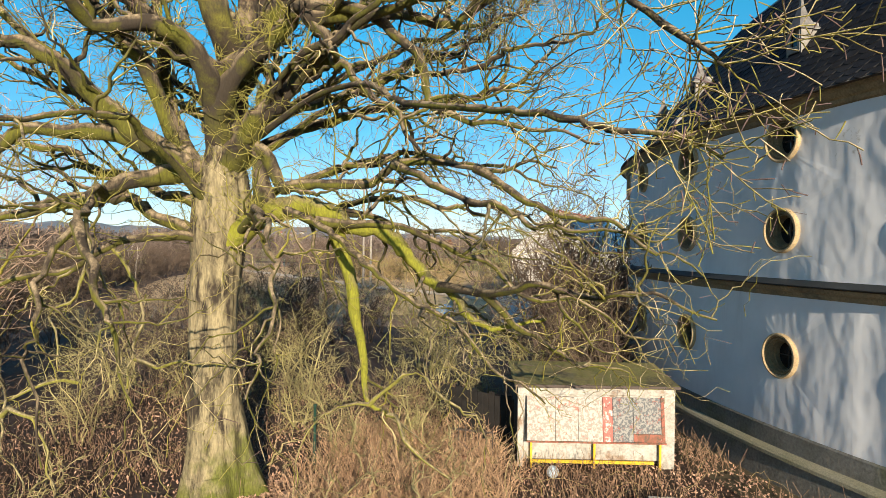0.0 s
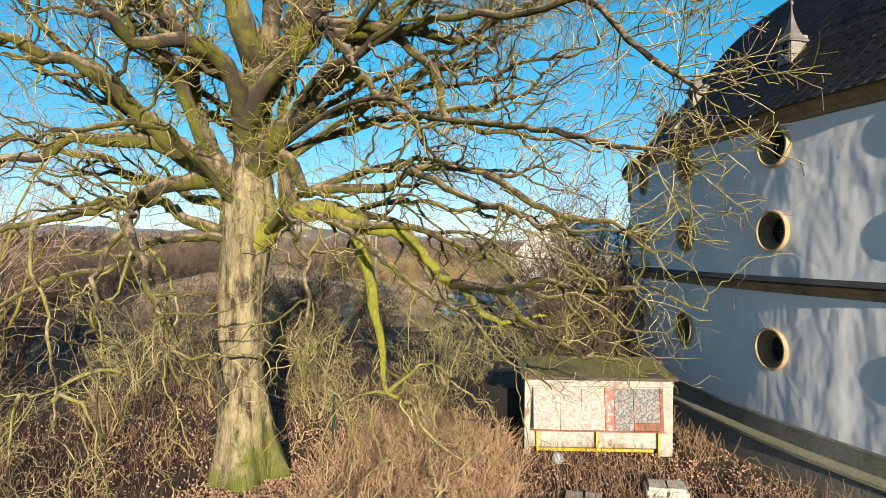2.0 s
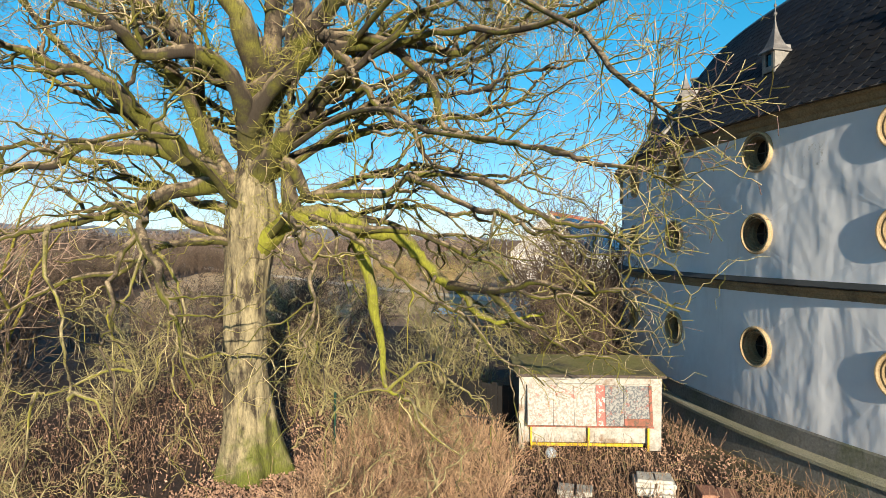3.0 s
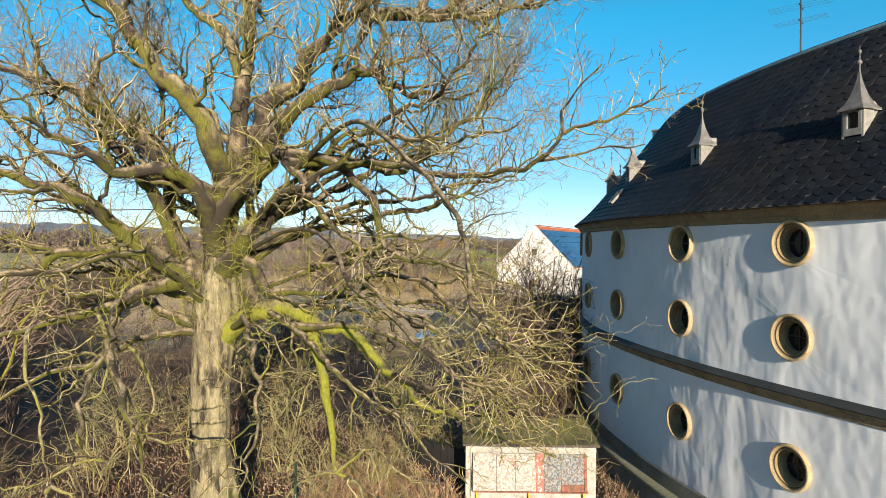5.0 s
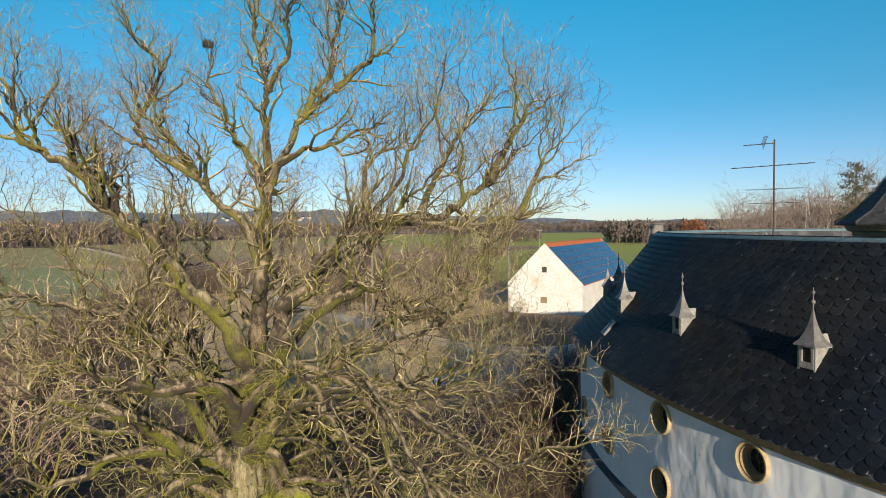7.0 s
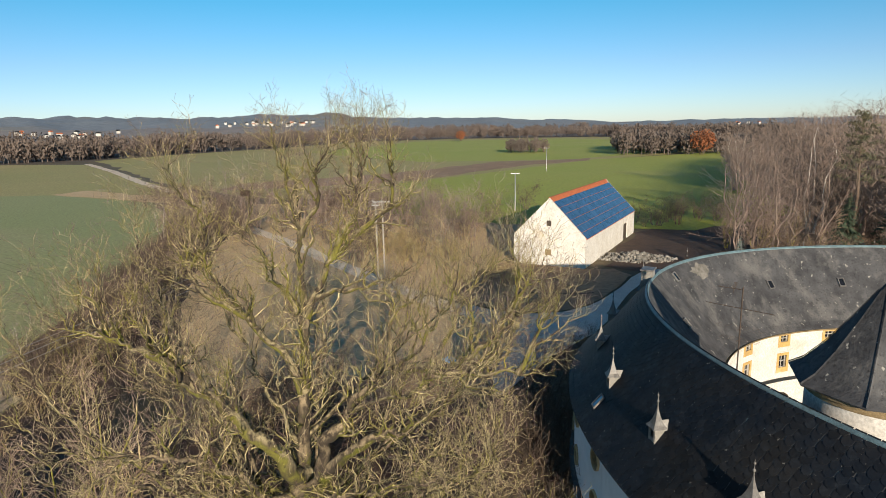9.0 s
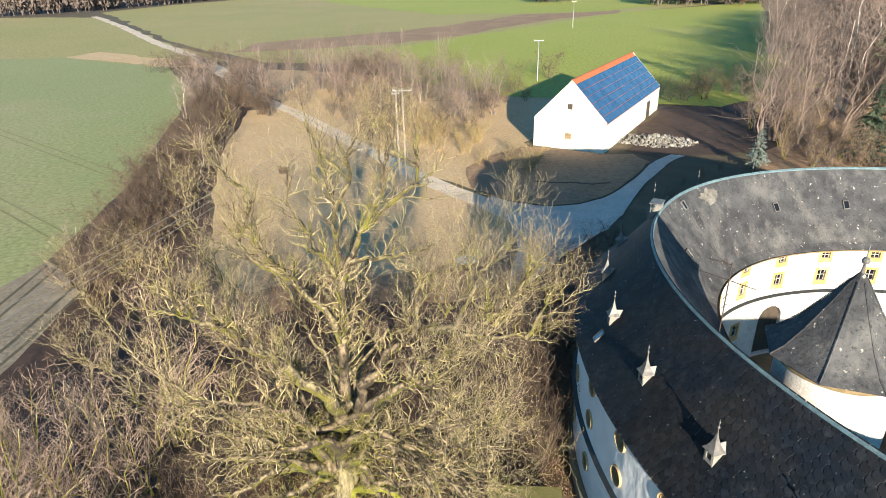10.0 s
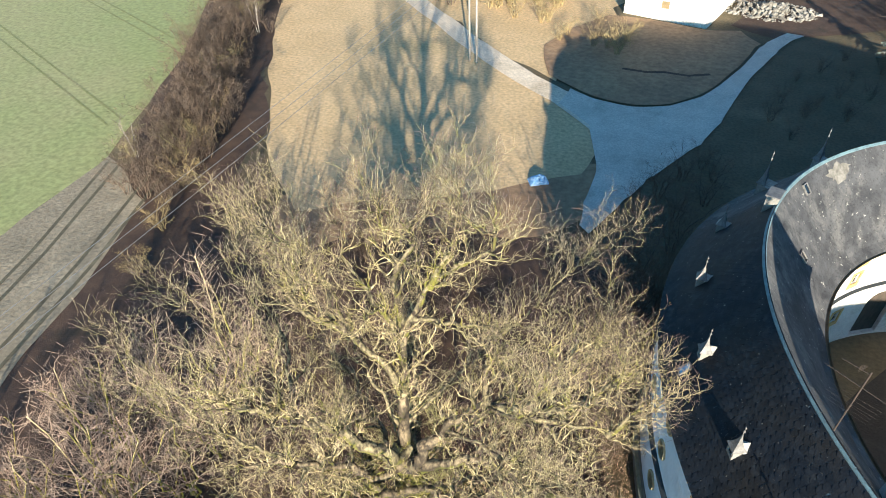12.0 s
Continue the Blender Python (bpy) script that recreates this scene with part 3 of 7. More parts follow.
    limbs = rooted([
        limb(0.50, 0.22, (-4.6, 12.6, 7.2), (-4.7, 13.0, 9.4), (-4.75, 13.6, 11.6), (-4.8, 14.2, 14.0), (-4.9, 14.8, 16.0), (-5.0, 15.3, 17.7), wild=0.07),
        limb(0.19, 0.05, (-4.98, 15.37, 17.53), (-5.27, 15.46, 19.28), (-5.31, 15.6, 21.01), (-5.67, 15.67, 22.75), (-6.23, 15.69, 24.71)),
        limb(0.19, 0.05, (-4.98, 15.37, 17.53), (-4.36, 15.72, 18.96), (-3.81, 16.06, 19.95), (-2.72, 16.52, 20.95), (-0.89, 17.16, 21.08)),
        limb(0.15, 0.04, (-3.77, 15.96, 19.93), (-3.16, 16.48, 21.72), (-2.86, 16.93, 23.33), (-3.19, 17.23, 25.43)),
        limb(0.14, 0.04, (-4.49, 15.49, 18.2), (-3.15, 15.32, 18.66), (-1.36, 15.27, 18.88), (-0.21, 15.06, 19.6)),
        limb(0.13, 0.04, (-2.72, 16.52, 20.95), (-1.58, 16.58, 22.06), (-1.19, 16.47, 23.26), (-1.41, 16.21, 24.86)),
        limb(0.16, 0.04, (-4.97, 15.17, 17.13), (-6.07, 15.18, 18.64), (-7.12, 15.21, 20.39), (-7.74, 15.33, 23.02)),
        limb(0.13, 0.04, (-5.36, 15.69, 21.03), (-4.48, 15.62, 22.22), (-4.13, 15.43, 23.6), (-3.47, 15.31, 25.13)),
        limb(0.42, 0.12, (-4.72, 12.35, 11.52), (-5.13, 11.97, 12.72), (-5.78, 11.53, 13.71), (-6.55, 11.07, 14.67), (-7.3, 10.61, 15.68), (-8.01, 10.16, 16.66), (-8.47, 9.77, 17.67), (-8.74, 9.42, 18.81)),
        limb(0.3, 0.08, (-5.14, 11.95, 10.5), (-5.73, 11.45, 11.03), (-6.61, 10.88, 12.03), (-7.44, 10.32, 12.82), (-8.38, 9.73, 13.19), (-9.27, 9.16, 13.47), (-10.11, 8.6, 13.81)),
        limb(0.22, 0.05, (-4.97, 14.34, 14.37), (-5.65, 14.36, 15.74), (-6.69, 14.31, 16.65), (-7.45, 14.31, 17.57), (-8.61, 14.22, 18.99), (-9.59, 14.18, 20.04), (-10.19, 14.22, 21.3)),
        limb(0.16, 0.04, (-7.68, 14.01, 17.54), (-8.95, 13.85, 18.49), (-9.63, 13.84, 19.55), (-8.77, 14.18, 21.12), (-9.84, 14.08, 22.82), (-10.32, 14.11, 23.9)),
        limb(0.2, 0.05, (-7.64, 10.12, 16.55), (-8.31, 9.57, 17.38), (-9.11, 9.0, 18.01), (-9.37, 8.55, 19.08), (-9.59, 8.11, 20.41)),
        limb(0.44, 0.14, (-3.62, 12.59, 11.0), (-3.16, 12.82, 12.74), (-2.53, 13.08, 13.79), (-1.89, 13.34, 14.78), (-1.07, 13.65, 15.5), (-0.59, 13.88, 15.97)),
        limb(0.22, 0.05, (-0.59, 13.88, 15.97), (1.16, 14.22, 15.87), (2.21, 14.41, 16.3), (3.09, 14.57, 16.82), (3.9, 14.7, 17.5), (4.5, 14.9, 18.4)),
        limb(0.18, 0.04, (0.45, 14.11, 15.79), (1.73, 14.13, 15.65), (3.14, 14.19, 15.77), (4.3, 14.24, 15.8), (5.0, 14.28, 15.94)),
        limb(0.17, 0.04, (-0.59, 13.88, 15.97), (-0.88, 14.15, 17.13), (-0.46, 14.59, 18.14), (0.53, 15.15, 18.8)),
        limb(0.28, 0.06, (-3.08, 12.3, 11.69), (-1.86, 12.44, 12.87), (-0.82, 12.53, 13.61), (0.04, 12.58, 13.68), (0.73, 12.6, 13.17), (1.57, 12.65, 12.99), (3.03, 12.83, 13.14)),
        limb(0.14, 0.04, (0.99, 14.32, 16.66), (1.68, 14.75, 17.72), (2.58, 15.24, 19.1), (3.5, 15.73, 20.5)),
        limb(0.14, 0.04, (3.26, 14.65, 17.48), (4.0, 14.77, 18.4), (4.6, 14.81, 19.3), (5.0, 14.89, 19.8)),
        limb(0.12, 0.03, (4.43, 14.31, 16.5), (4.9, 14.38, 17.0), (5.3, 14.46, 17.9), (5.5, 14.38, 18.6)),
        limb(0.38, 0.09, (-5.01, 11.98, 7.87), (-5.85, 11.39, 8.32), (-6.23, 10.91, 8.92), (-6.64, 10.43, 9.43), (-7.15, 9.92, 9.94), (-8.0, 9.33, 10.41), (-8.78, 8.76, 10.72), (-9.51, 8.2, 11.19)),
        limb(0.32, 0.08, (-4.58, 12.07, 8.76), (-4.49, 11.63, 9.82), (-4.65, 11.12, 10.54), (-5.18, 10.53, 10.74), (-6.05, 9.87, 10.78), (-6.47, 9.31, 11.12), (-6.85, 8.76, 11.44), (-7.29, 8.19, 11.84)),
        limb(0.28, 0.06, (-5.09, 11.86, 7.72), (-6.24, 11.15, 8.37), (-7.43, 10.43, 8.64), (-8.28, 9.79, 8.22), (-9.18, 9.13, 7.88), (-9.89, 8.53, 8.07)),
        limb(0.28, 0.06, (-5.18, 11.74, 7.7), (-5.82, 11.24, 7.49), (-6.69, 10.7, 7.03), (-7.64, 10.14, 6.83), (-8.67, 9.56, 6.47), (-9.52, 9.02, 6.06)),
        limb(0.2, 0.05, (-5.38, 12.61, 6.42), (-6.71, 12.52, 6.88), (-7.76, 12.49, 7.2), (-9.13, 12.38, 7.17), (-10.23, 12.34, 7.37), (-11.5, 12.26, 8.19)),
        limb(0.34, 0.07, (-4.35, 12.13, 6.26), (-3.21, 12.22, 6.85), (-2.29, 12.26, 6.99), (-1.39, 12.29, 6.56), (-0.37, 12.35, 6.14), (0.64, 12.41, 5.58), (1.22, 12.38, 4.76), (2.05, 12.4, 4.21), (3.26, 12.5, 4.53)),
        limb(0.2, 0.06, (-1.7, 12.31, 6.7), (-1.24, 12.23, 5.42), (-0.94, 12.11, 4.31), (-0.74, 11.97, 3.5), (-0.61, 11.82, 2.57), (-0.03, 11.76, 2.48)),
        limb(0.22, 0.05, (-3.53, 12.21, 8.31), (-2.81, 12.2, 7.35), (-1.97, 12.22, 7.44), (-0.67, 12.34, 7.62), (0.75, 12.48, 7.96), (2.14, 12.63, 7.81), (3.49, 12.76, 7.83)),
        limb(0.36, 0.08, (-4.34, 12.23, 8.19), (-3.66, 12.16, 8.75), (-2.93, 12.1, 9.36), (-2.22, 12.04, 10.1), (-1.46, 11.99, 10.61), (-0.85, 11.9, 11.24), (-0.25, 11.82, 12.12)),
        limb(0.28, 0.06, (-4.36, 12.02, 9.04), (-3.67, 11.85, 10.27), (-2.57, 11.78, 11.1), (-1.9, 11.61, 11.28), (-1.38, 11.4, 10.16), (-0.94, 11.18, 9.68), (0.05, 11.08, 8.96), (0.94, 10.96, 7.96)),
        limb(0.16, 0.04, (-1.85, 11.46, 11.97), (-0.52, 11.33, 11.02), (0.55, 11.14, 10.05), (0.87, 10.79, 9.0), (1.76, 10.56, 8.55), (2.98, 10.41, 8.24), (4.22, 10.26, 7.9)),
        limb(0.18, 0.05, (-1.97, 11.43, 11.29), (-0.45, 11.57, 11.07), (0.9, 11.66, 10.71), (1.83, 11.67, 11.1), (2.99, 11.72, 11.49), (4.23, 11.8, 11.99)),
        limb(0.3, 0.08, (-5.47, 12.59, 8.11), (-6.16, 12.59, 9.36), (-6.49, 12.67, 10.79), (-6.71, 12.77, 12.25), (-7.0, 12.86, 13.89)),
        limb(0.24, 0.06, (-5.43, 11.99, 8.92), (-6.18, 11.51, 10.17), (-6.42, 11.15, 10.94), (-6.91, 10.73, 11.82), (-7.23, 10.35, 12.66)),
        limb(0.11, 0.03, (-5.9, 9.8, 7.1), (-4.6, 8.0, 6.4), (-4.3, 6.9, 5.2), (-4.2, 6.7, 4.4), (-3.9, 6.5, 2.8)),
        limb(0.10, 0.03, (-4.6, 8.0, 6.4), (-3.5, 7.2, 5.5), (-3.1, 7.1, 4.7), (-2.7, 7.0, 3.3)),
        limb(0.187, 0.040, (-4.7, 13.0, 8.6), (-6.6, 14.6, 9.6), (-9.0, 16.2, 11.0), (-12.0, 17.5, 13.5), (-15.0, 18.5, 16.0)),
        limb(0.173, 0.040, (-4.8, 12.8, 7.2), (-7.2, 12.8, 7.6), (-10.0, 12.2, 8.6), (-13.0, 11.4, 9.2), (-16.0, 11.0, 10.6)),
        limb(0.202, 0.040, (-4.5, 13.4, 9.0), (-3.0, 15.2, 10.2), (-1.0, 17.2, 11.6), (1.5, 19.0, 13.4), (3.4, 20.4, 16.0)),
        limb(0.187, 0.040, (-4.7, 13.6, 9.6), (-5.4, 16.2, 11.4), (-6.2, 19.0, 13.8), (-7.0, 21.5, 17.0)),
        limb(0.173, 0.040, (-4.3, 12.8, 8.4), (-2.2, 13.4, 9.2), (0.4, 14.6, 9.8), (2.4, 15.6, 10.6), (3.6, 16.6, 12.0)),
        limb(0.122, 0.032, (-4.3, 12.9, 9.2), (-1.6, 12.2, 11.0), (1.6, 11.6, 12.4), (3.2, 10.8, 13.4), (4.2, 10.4, 14.6)),
        limb(0.115, 0.032, (-4.3, 12.7, 8.6), (-1.8, 11.2, 10.2), (1.0, 10.2, 11.2), (3.0, 9.6, 11.4), (4.5, 9.2, 12.6)),
        limb(0.122, 0.032, (-4.5, 13.4, 9.4), (-1.8, 15.8, 11.4), (1.2, 17.8, 13.0), (2.8, 19.0, 14.2), (3.6, 19.6, 15.8)),
        limb(0.115, 0.032, (-4.6, 13.8, 12.4), (-2.6, 16.4, 14.4), (-0.2, 19.6, 16.4), (2.4, 23.2, 19.0)),
        limb(0.115, 0.032, (-4.8, 13.7, 12.0), (-7.4, 15.2, 14.2), (-10.4, 17.2, 17.0), (-13.3, 19.0, 20.4)),
        limb(0.122, 0.032, (-4.8, 13.2, 9.4), (-8.4, 13.2, 11.6), (-12.4, 13.4, 14.4), (-17.2, 13.2, 18.0)),
        limb(0.115, 0.032, (-4.8, 12.7, 7.8), (-8.4, 11.4, 9.8), (-12.4, 10.0, 12.4), (-16.8, 8.8, 15.6)),
        limb(0.108, 0.032, (-2.8, 11.8, 6.9), (-1.0, 11.0, 6.2), (0.6, 10.4, 5.2), (2.2, 10.2, 4.0), (3.4, 10.0, 3.4)),
        limb(0.108, 0.032, (-1.7, 11.7, 7.0), (0.2, 12.6, 6.4), (2.4, 13.4, 5.2), (4.6, 13.8, 4.4), (6.2, 13.8, 3.6)),
        limb(0.108, 0.032, (-4.2, 12.4, 6.4), (-2.6, 10.6, 6.8), (-1.4, 8.8, 6.2), (-0.6, 7.4, 5.0), (-0.4, 6.6, 4.0)),
        limb(0.108, 0.032, (1.1, 11.6, 5.4), (3.0, 10.6, 5.2), (4.6, 9.6, 5.3), (6.0, 9.2, 5.0)),
        limb(0.101, 0.032, (1.6, 12.1, 7.7), (3.4, 11.4, 6.8), (4.8, 11.2, 6.3), (6.3, 11.2, 5.6)),
        limb(0.101, 0.032, (0.0, 11.9, 7.6), (1.8, 10.6, 7.0), (3.4, 9.6, 6.4), (5.2, 8.8, 6.2)),
        limb(0.094, 0.024, (2.0, 11.3, 4.5), (3.2, 12.2, 3.9), (4.4, 12.8, 3.5), (5.4, 12.8, 3.0)),
        limb(0.122, 0.032, (-7.6, 11.0, 9.8), (-10.0, 10.2, 12.4), (-12.6, 9.6, 14.6), (-15.2, 9.4, 18.6)),
        limb(0.115, 0.032, (-9.0, 12.0, 16.4), (-11.0, 14.0, 17.6), (-13.4, 15.6, 19.6), (-14.6, 16.4, 22.0)),
        limb(0.101, 0.032, (-0.4, 13.2, 16.0), (0.8, 12.8, 17.2), (1.8, 12.4, 18.6), (2.6, 12.0, 20.4)),
        limb(0.101, 0.032, (-1.8, 13.0, 14.2), (0.0, 12.2, 15.4), (1.6, 11.4, 16.4), (3.0, 10.8, 17.8)),
        limb(0.130, 0.032, (-4.6, 12.1, 7.2), (-5.0, 9.8, 8.4), (-5.4, 7.6, 8.2), (-5.8, 6.0, 7.4)),
        limb(0.144, 0.032, (-4.6, 12.2, 6.4), (-5.8, 11.2, 6.2), (-7.6, 10.4, 5.4), (-9.4, 9.4, 4.6), (-11.0, 8.4, 4.4)),
        limb(0.130, 0.032, (-4.3, 12.9, 7.0), (-2.4, 14.0, 8.0), (0.0, 14.8, 8.4), (2.4, 15.4, 8.0), (4.4, 15.8, 7.2)),
        limb(0.122, 0.032, (-4.3, 12.8, 6.8), (-2.0, 13.6, 7.0), (0.6, 14.0, 7.2), (3.0, 14.2, 6.6), (5.2, 14.4, 5.8)),
        limb(0.108, 0.032, (-2.4, 14.0, 8.0), (-1.6, 16.0, 8.6), (-0.4, 17.8, 8.6), (1.0, 19.4, 8.0)),
        limb(0.108, 0.032, (-2.0, 13.6, 7.0), (-0.6, 14.8, 6.6), (1.2, 15.6, 6.2), (3.0, 16.2, 5.6)),
        limb(0.115, 0.032, (-4.2, 12.5, 8.0), (-1.4, 12.8, 9.6), (1.4, 12.8, 10.2), (3.6, 12.6, 10.6), (5.4, 12.4, 11.6)),
    ])
    # long boughs that reach out towards the lawn and the castle
    fore = [smooth_line(c, r0, r1, n, rng, w) for c, r0, r1, n, w in (
        limb(0.08, 0.026, (-3.53, 12.31, 8.64), (-1.51, 11.02, 9.19), (0.12, 9.33, 8.91), (1.3, 7.55, 8.19), (2.71, 5.82, 7.63), (3.61, 4.58, 7.24), (4.23, 4.11, 7.03), (4.68, 3.9, 6.92), (4.91, 3.75, 6.72), wild=0.05),
        limb(0.08, 0.026, (-1.94, 11.95, 10.83), (0.68, 9.46, 11.63), (2.79, 7.37, 10.3), (4.0, 5.59, 9.02), (4.45, 4.16, 7.98), (4.78, 3.82, 7.6), (5.05, 3.78, 7.34), wild=0.05),
        limb(0.13, 0.026, (-3.2, 12.37, 9.27), (-1.31, 11.54, 10.51), (0.19, 10.83, 10.83), (1.55, 10.09, 10.69), (2.78, 9.33, 10.42), (4.23, 8.1, 10.16), (4.95, 7.43, 10.34), (5.58, 7.16, 10.79), (6.59, 7.06, 11.09), (7.27, 6.9, 11.45), wild=0.05),
        limb(0.033, 0.026, (5.58, 7.16, 10.79), (5.53, 7.25, 11.11), (5.76, 6.99, 11.49), (6.2, 6.88, 11.99), wild=0.05),
        limb(0.033, 0.026, (4.95, 7.43, 10.34), (5.81, 8.02, 10.56), (6.57, 8.59, 10.73), (7.13, 8.91, 10.9), wild=0.05),
    )]
    # dead, lichen-grey boughs hanging to the ground
    dead = [smooth_line(c, r0, r1, n, rng, w) for c, r0, r1, n, w in (
        limb(0.060, 0.016, (-8.02, 9.15, 6.52), (-7.64, 8.93, 5.44), (-7.14, 8.73, 3.99), (-6.61, 8.44, 2.86), (-6.07, 8.15, 1.8), (-5.8, 8.01, 1.08), wild=0.15),
        limb(0.054, 0.016, (-6.72, 10.26, 6.9), (-6.24, 9.96, 5.56), (-6.66, 9.66, 4.59), (-6.37, 9.62, 3.76), (-6.19, 9.56, 2.75), wild=0.15),
        limb(0.048, 0.016, (-6.32, 10.97, 5.95), (-5.57, 10.93, 4.57), (-5.71, 10.49, 3.25), (-5.0, 10.24, 2.01), (-4.18, 10.01, 0.72), wild=0.15),
        limb(0.048, 0.016, (-6.19, 9.56, 3.26), (-6.72, 8.83, 3.11), (-7.33, 8.28, 2.91), (-8.11, 7.7, 3.17), wild=0.15),
        limb(0.048, 0.016, (-6.63, 8.44, 2.98), (-5.78, 8.42, 2.5), (-5.4, 8.3, 1.81), (-5.19, 8.15, 1.08), wild=0.15),
        limb(0.042, 0.016, (-7.33, 8.28, 2.91), (-7.2, 7.9, 2.26), (-7.12, 7.51, 1.48), (-7.11, 7.2, 0.94), wild=0.15),
        limb(0.048, 0.016, (-5.43, 10.96, 3.18), (-4.24, 11.02, 3.5), (-3.47, 10.99, 3.27), (-2.65, 10.97, 2.77), wild=0.15),
        limb(0.048, 0.016, (-0.56, 11.64, 2.61), (0.54, 11.69, 3.33), (1.36, 11.67, 2.85), (1.91, 11.58, 2.11), (2.13, 11.43, 0.76), wild=0.15),
        limb(0.048, 0.016, (-0.0, 11.67, 2.5), (0.6, 11.49, 1.79), (1.43, 11.37, 0.85), (1.59, 11.2, 0.41), wild=0.15),
        limb(0.042, 0.016, (-0.56, 11.64, 2.61), (-1.15, 11.31, 2.52), (-1.59, 11.0, 2.03), (-1.82, 10.75, 0.92), wild=0.15),
    )]
    for k, line in enumerate(dead):
        line[0][0] = tuple(min((Vector(p) for other in limbs + dead[:k] for p in other[0]), key=lambda p: (p - Vector(line[0][0])).length))
    twist = crown_lift(4.0, 15.0, -0.03, 0.06)
    rise = crown_lift(4.0, 15.0, 0.0, 0.38)
    def thinning(z0, z1, low, front):
        """How much to leave out: more low down, and on the side towards the lawn."""
        by_height = crown_lift(z0, z1, low, 0.0)
        return lambda p: min(0.85, by_height(p) + front * min(1.0, max(0.0, (12.3 - p.y) / 2.0)) * min(1.0, max(0.0, (10.5 - p.z) / 2.0)))
    sparse = thinning(9.0, 14.0, 0.45, 0.15)
    slim = crown_lift(7.0, 14.0, 0.5, 1.1)
    spec = [
        dict(gap=0.54, bare=0.2, length=3.0, thick=0.085, steps=12, wild=0.5, lift=twist, rise=rise, slim=crown_lift(6.0, 13.0, 0.65, 1.0), thin=thinning(9.0, 14.0, 0.34, 0.2)),
        dict(gap=0.29, bare=0.12, length=1.75, thick=0.056, steps=6, wild=0.55, lift=twist, rise=rise, slim=slim, thin=thinning(9.0, 14.0, 0.52, 0.12)),
        dict(gap=0.39, bare=0.12, length=0.98, thick=0.030, steps=3, wild=0.5, lift=twist, rise=rise, slim=slim, thin=sparse),
        dict(gap=0.36, bare=0.12, length=0.46, thick=0.0115, steps=1, wild=0.3, lift=twist, rise=rise, slim=slim, thin=thinning(9.0, 14.0, 0.28, 0.2)),
    ]
    out = [[] for _ in spec]
    owner = []
    for line in limbs:
        sprout(rng, line, out, 0, spec)
        owner += [limbs.index(line)] * (len(out[0]) - len(owner))
        sprout(rng, line, out, 1, [spec[0], dict(spec[1], gap=1.0, bare=0.45)] + spec[2:])
    slight = [dict(spec[1], gap=0.36, bare=0.3, length=1.25, thick=0.018, wild=0.2, thin=none), dict(spec[1], gap=0.17, length=0.5, thick=0.009, wild=0.22, steps=4, thin=none), dict(spec[2], gap=0.15, length=0.22, thick=0.0055, wild=0.2, steps=2, thin=none)]
    fine = [[], [], []]
    for line in fore:
        sprout(rng, line, fine, 0, slight)
    grey = [[], []]
    for line in dead:
        sprout(rng, line, grey, 0, [dict(spec[1], gap=0.45, length=0.8, thick=0.03, thin=none), dict(spec[2], gap=0.3, length=0.35, thick=0.013, thin=none)])
    out[1] += fine[0]
    out[2] += fine[1]
    out[3] += fine[2]

    def attach(name, mesh, label=""):
        ob = new(name, mesh)
        ob.parent = root
        ob.matrix_parent_inverse = Matrix.Translation(-base)
        return tagged(ob, label)

    tv, tf = tube_arrays([(trunk[0], rad)], 72)
    # buttressed, furrowed foot
    ang = np.arctan2(tv[:, 1] - 12.3, tv[:, 0] + 4.45)
    low = np.clip(1 - tv[:, 2] / 2.2, 0, 1) ** 1.6
    swell = 1 + low * (0.16 * np.sin(5 * ang + 0.6) + 0.10 * np.sin(3 * ang)) + 0.025 * np.sin(11 * ang + tv[:, 2])
    tv[:, 0] = -4.45 + (tv[:, 0] + 4.45) * np.where(tv[:, 2] < 3, swell, 1)
    tv[:, 1] = 12.3 + (tv[:, 1] - 12.3) * np.where(tv[:, 2] < 3, swell, 1)
    axis = np.stack([np.interp(tv[:, 2], [p[2] for p in trunk[0]], [p[k] for p in trunk[0]]) for k in (0, 1)], axis=1)
    turn = np.arctan2(tv[:, 1] - axis[:, 1], tv[:, 0] - axis[:, 0])
    ridge = 1 + 0.030 * np.sin(13 * turn + 1.4 * np.sin(1.1 * tv[:, 2])) + 0.018 * np.sin(29 * turn + 1.9 * np.sin(2.3 * tv[:, 2] + turn)) + 0.05 * np.sin(3 * turn + 0.8 * tv[:, 2])
    tv[:, :2] = axis + (tv[:, :2] - axis) * ridge[:, None]
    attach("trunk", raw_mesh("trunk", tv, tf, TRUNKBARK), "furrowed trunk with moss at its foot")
    hanging = Vector((-0.9, 12.1, 4.3))
    mossy = sorted(range(len(limbs)), key=lambda k: min((Vector(p) - hanging).length for p in limbs[k][0]))[:2]
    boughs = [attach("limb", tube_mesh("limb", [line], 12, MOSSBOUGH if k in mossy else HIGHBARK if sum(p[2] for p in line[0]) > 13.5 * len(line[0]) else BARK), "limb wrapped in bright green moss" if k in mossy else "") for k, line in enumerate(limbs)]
    for line in fore:
        attach("limb", tube_mesh("limb", [line], 8, BARK))
    for line in dead:
        attach("dead_limb", tube_mesh("dead_limb", [line], 7, DEADWOOD), "dead lichen-grey bough hanging low")
    tagged(attach("dead_branchwork", tube_mesh("dead_branchwork", grey[0] + grey[1], 4, DEADWOOD), "pale broken twigs on the dead boughs"), kind="stuff")
    rest, single = [], 0
    for line, k in zip(out[0], owner):
        if line[0][0][1] < 13.2 and single < 300:
            ob = new("branch", tube_mesh("branch", [line], 7, BARK if line[0][0][2] < 11.5 else HIGHBARK))
            ob.parent = boughs[k]
            single += 1
        else:
            rest.append(line)
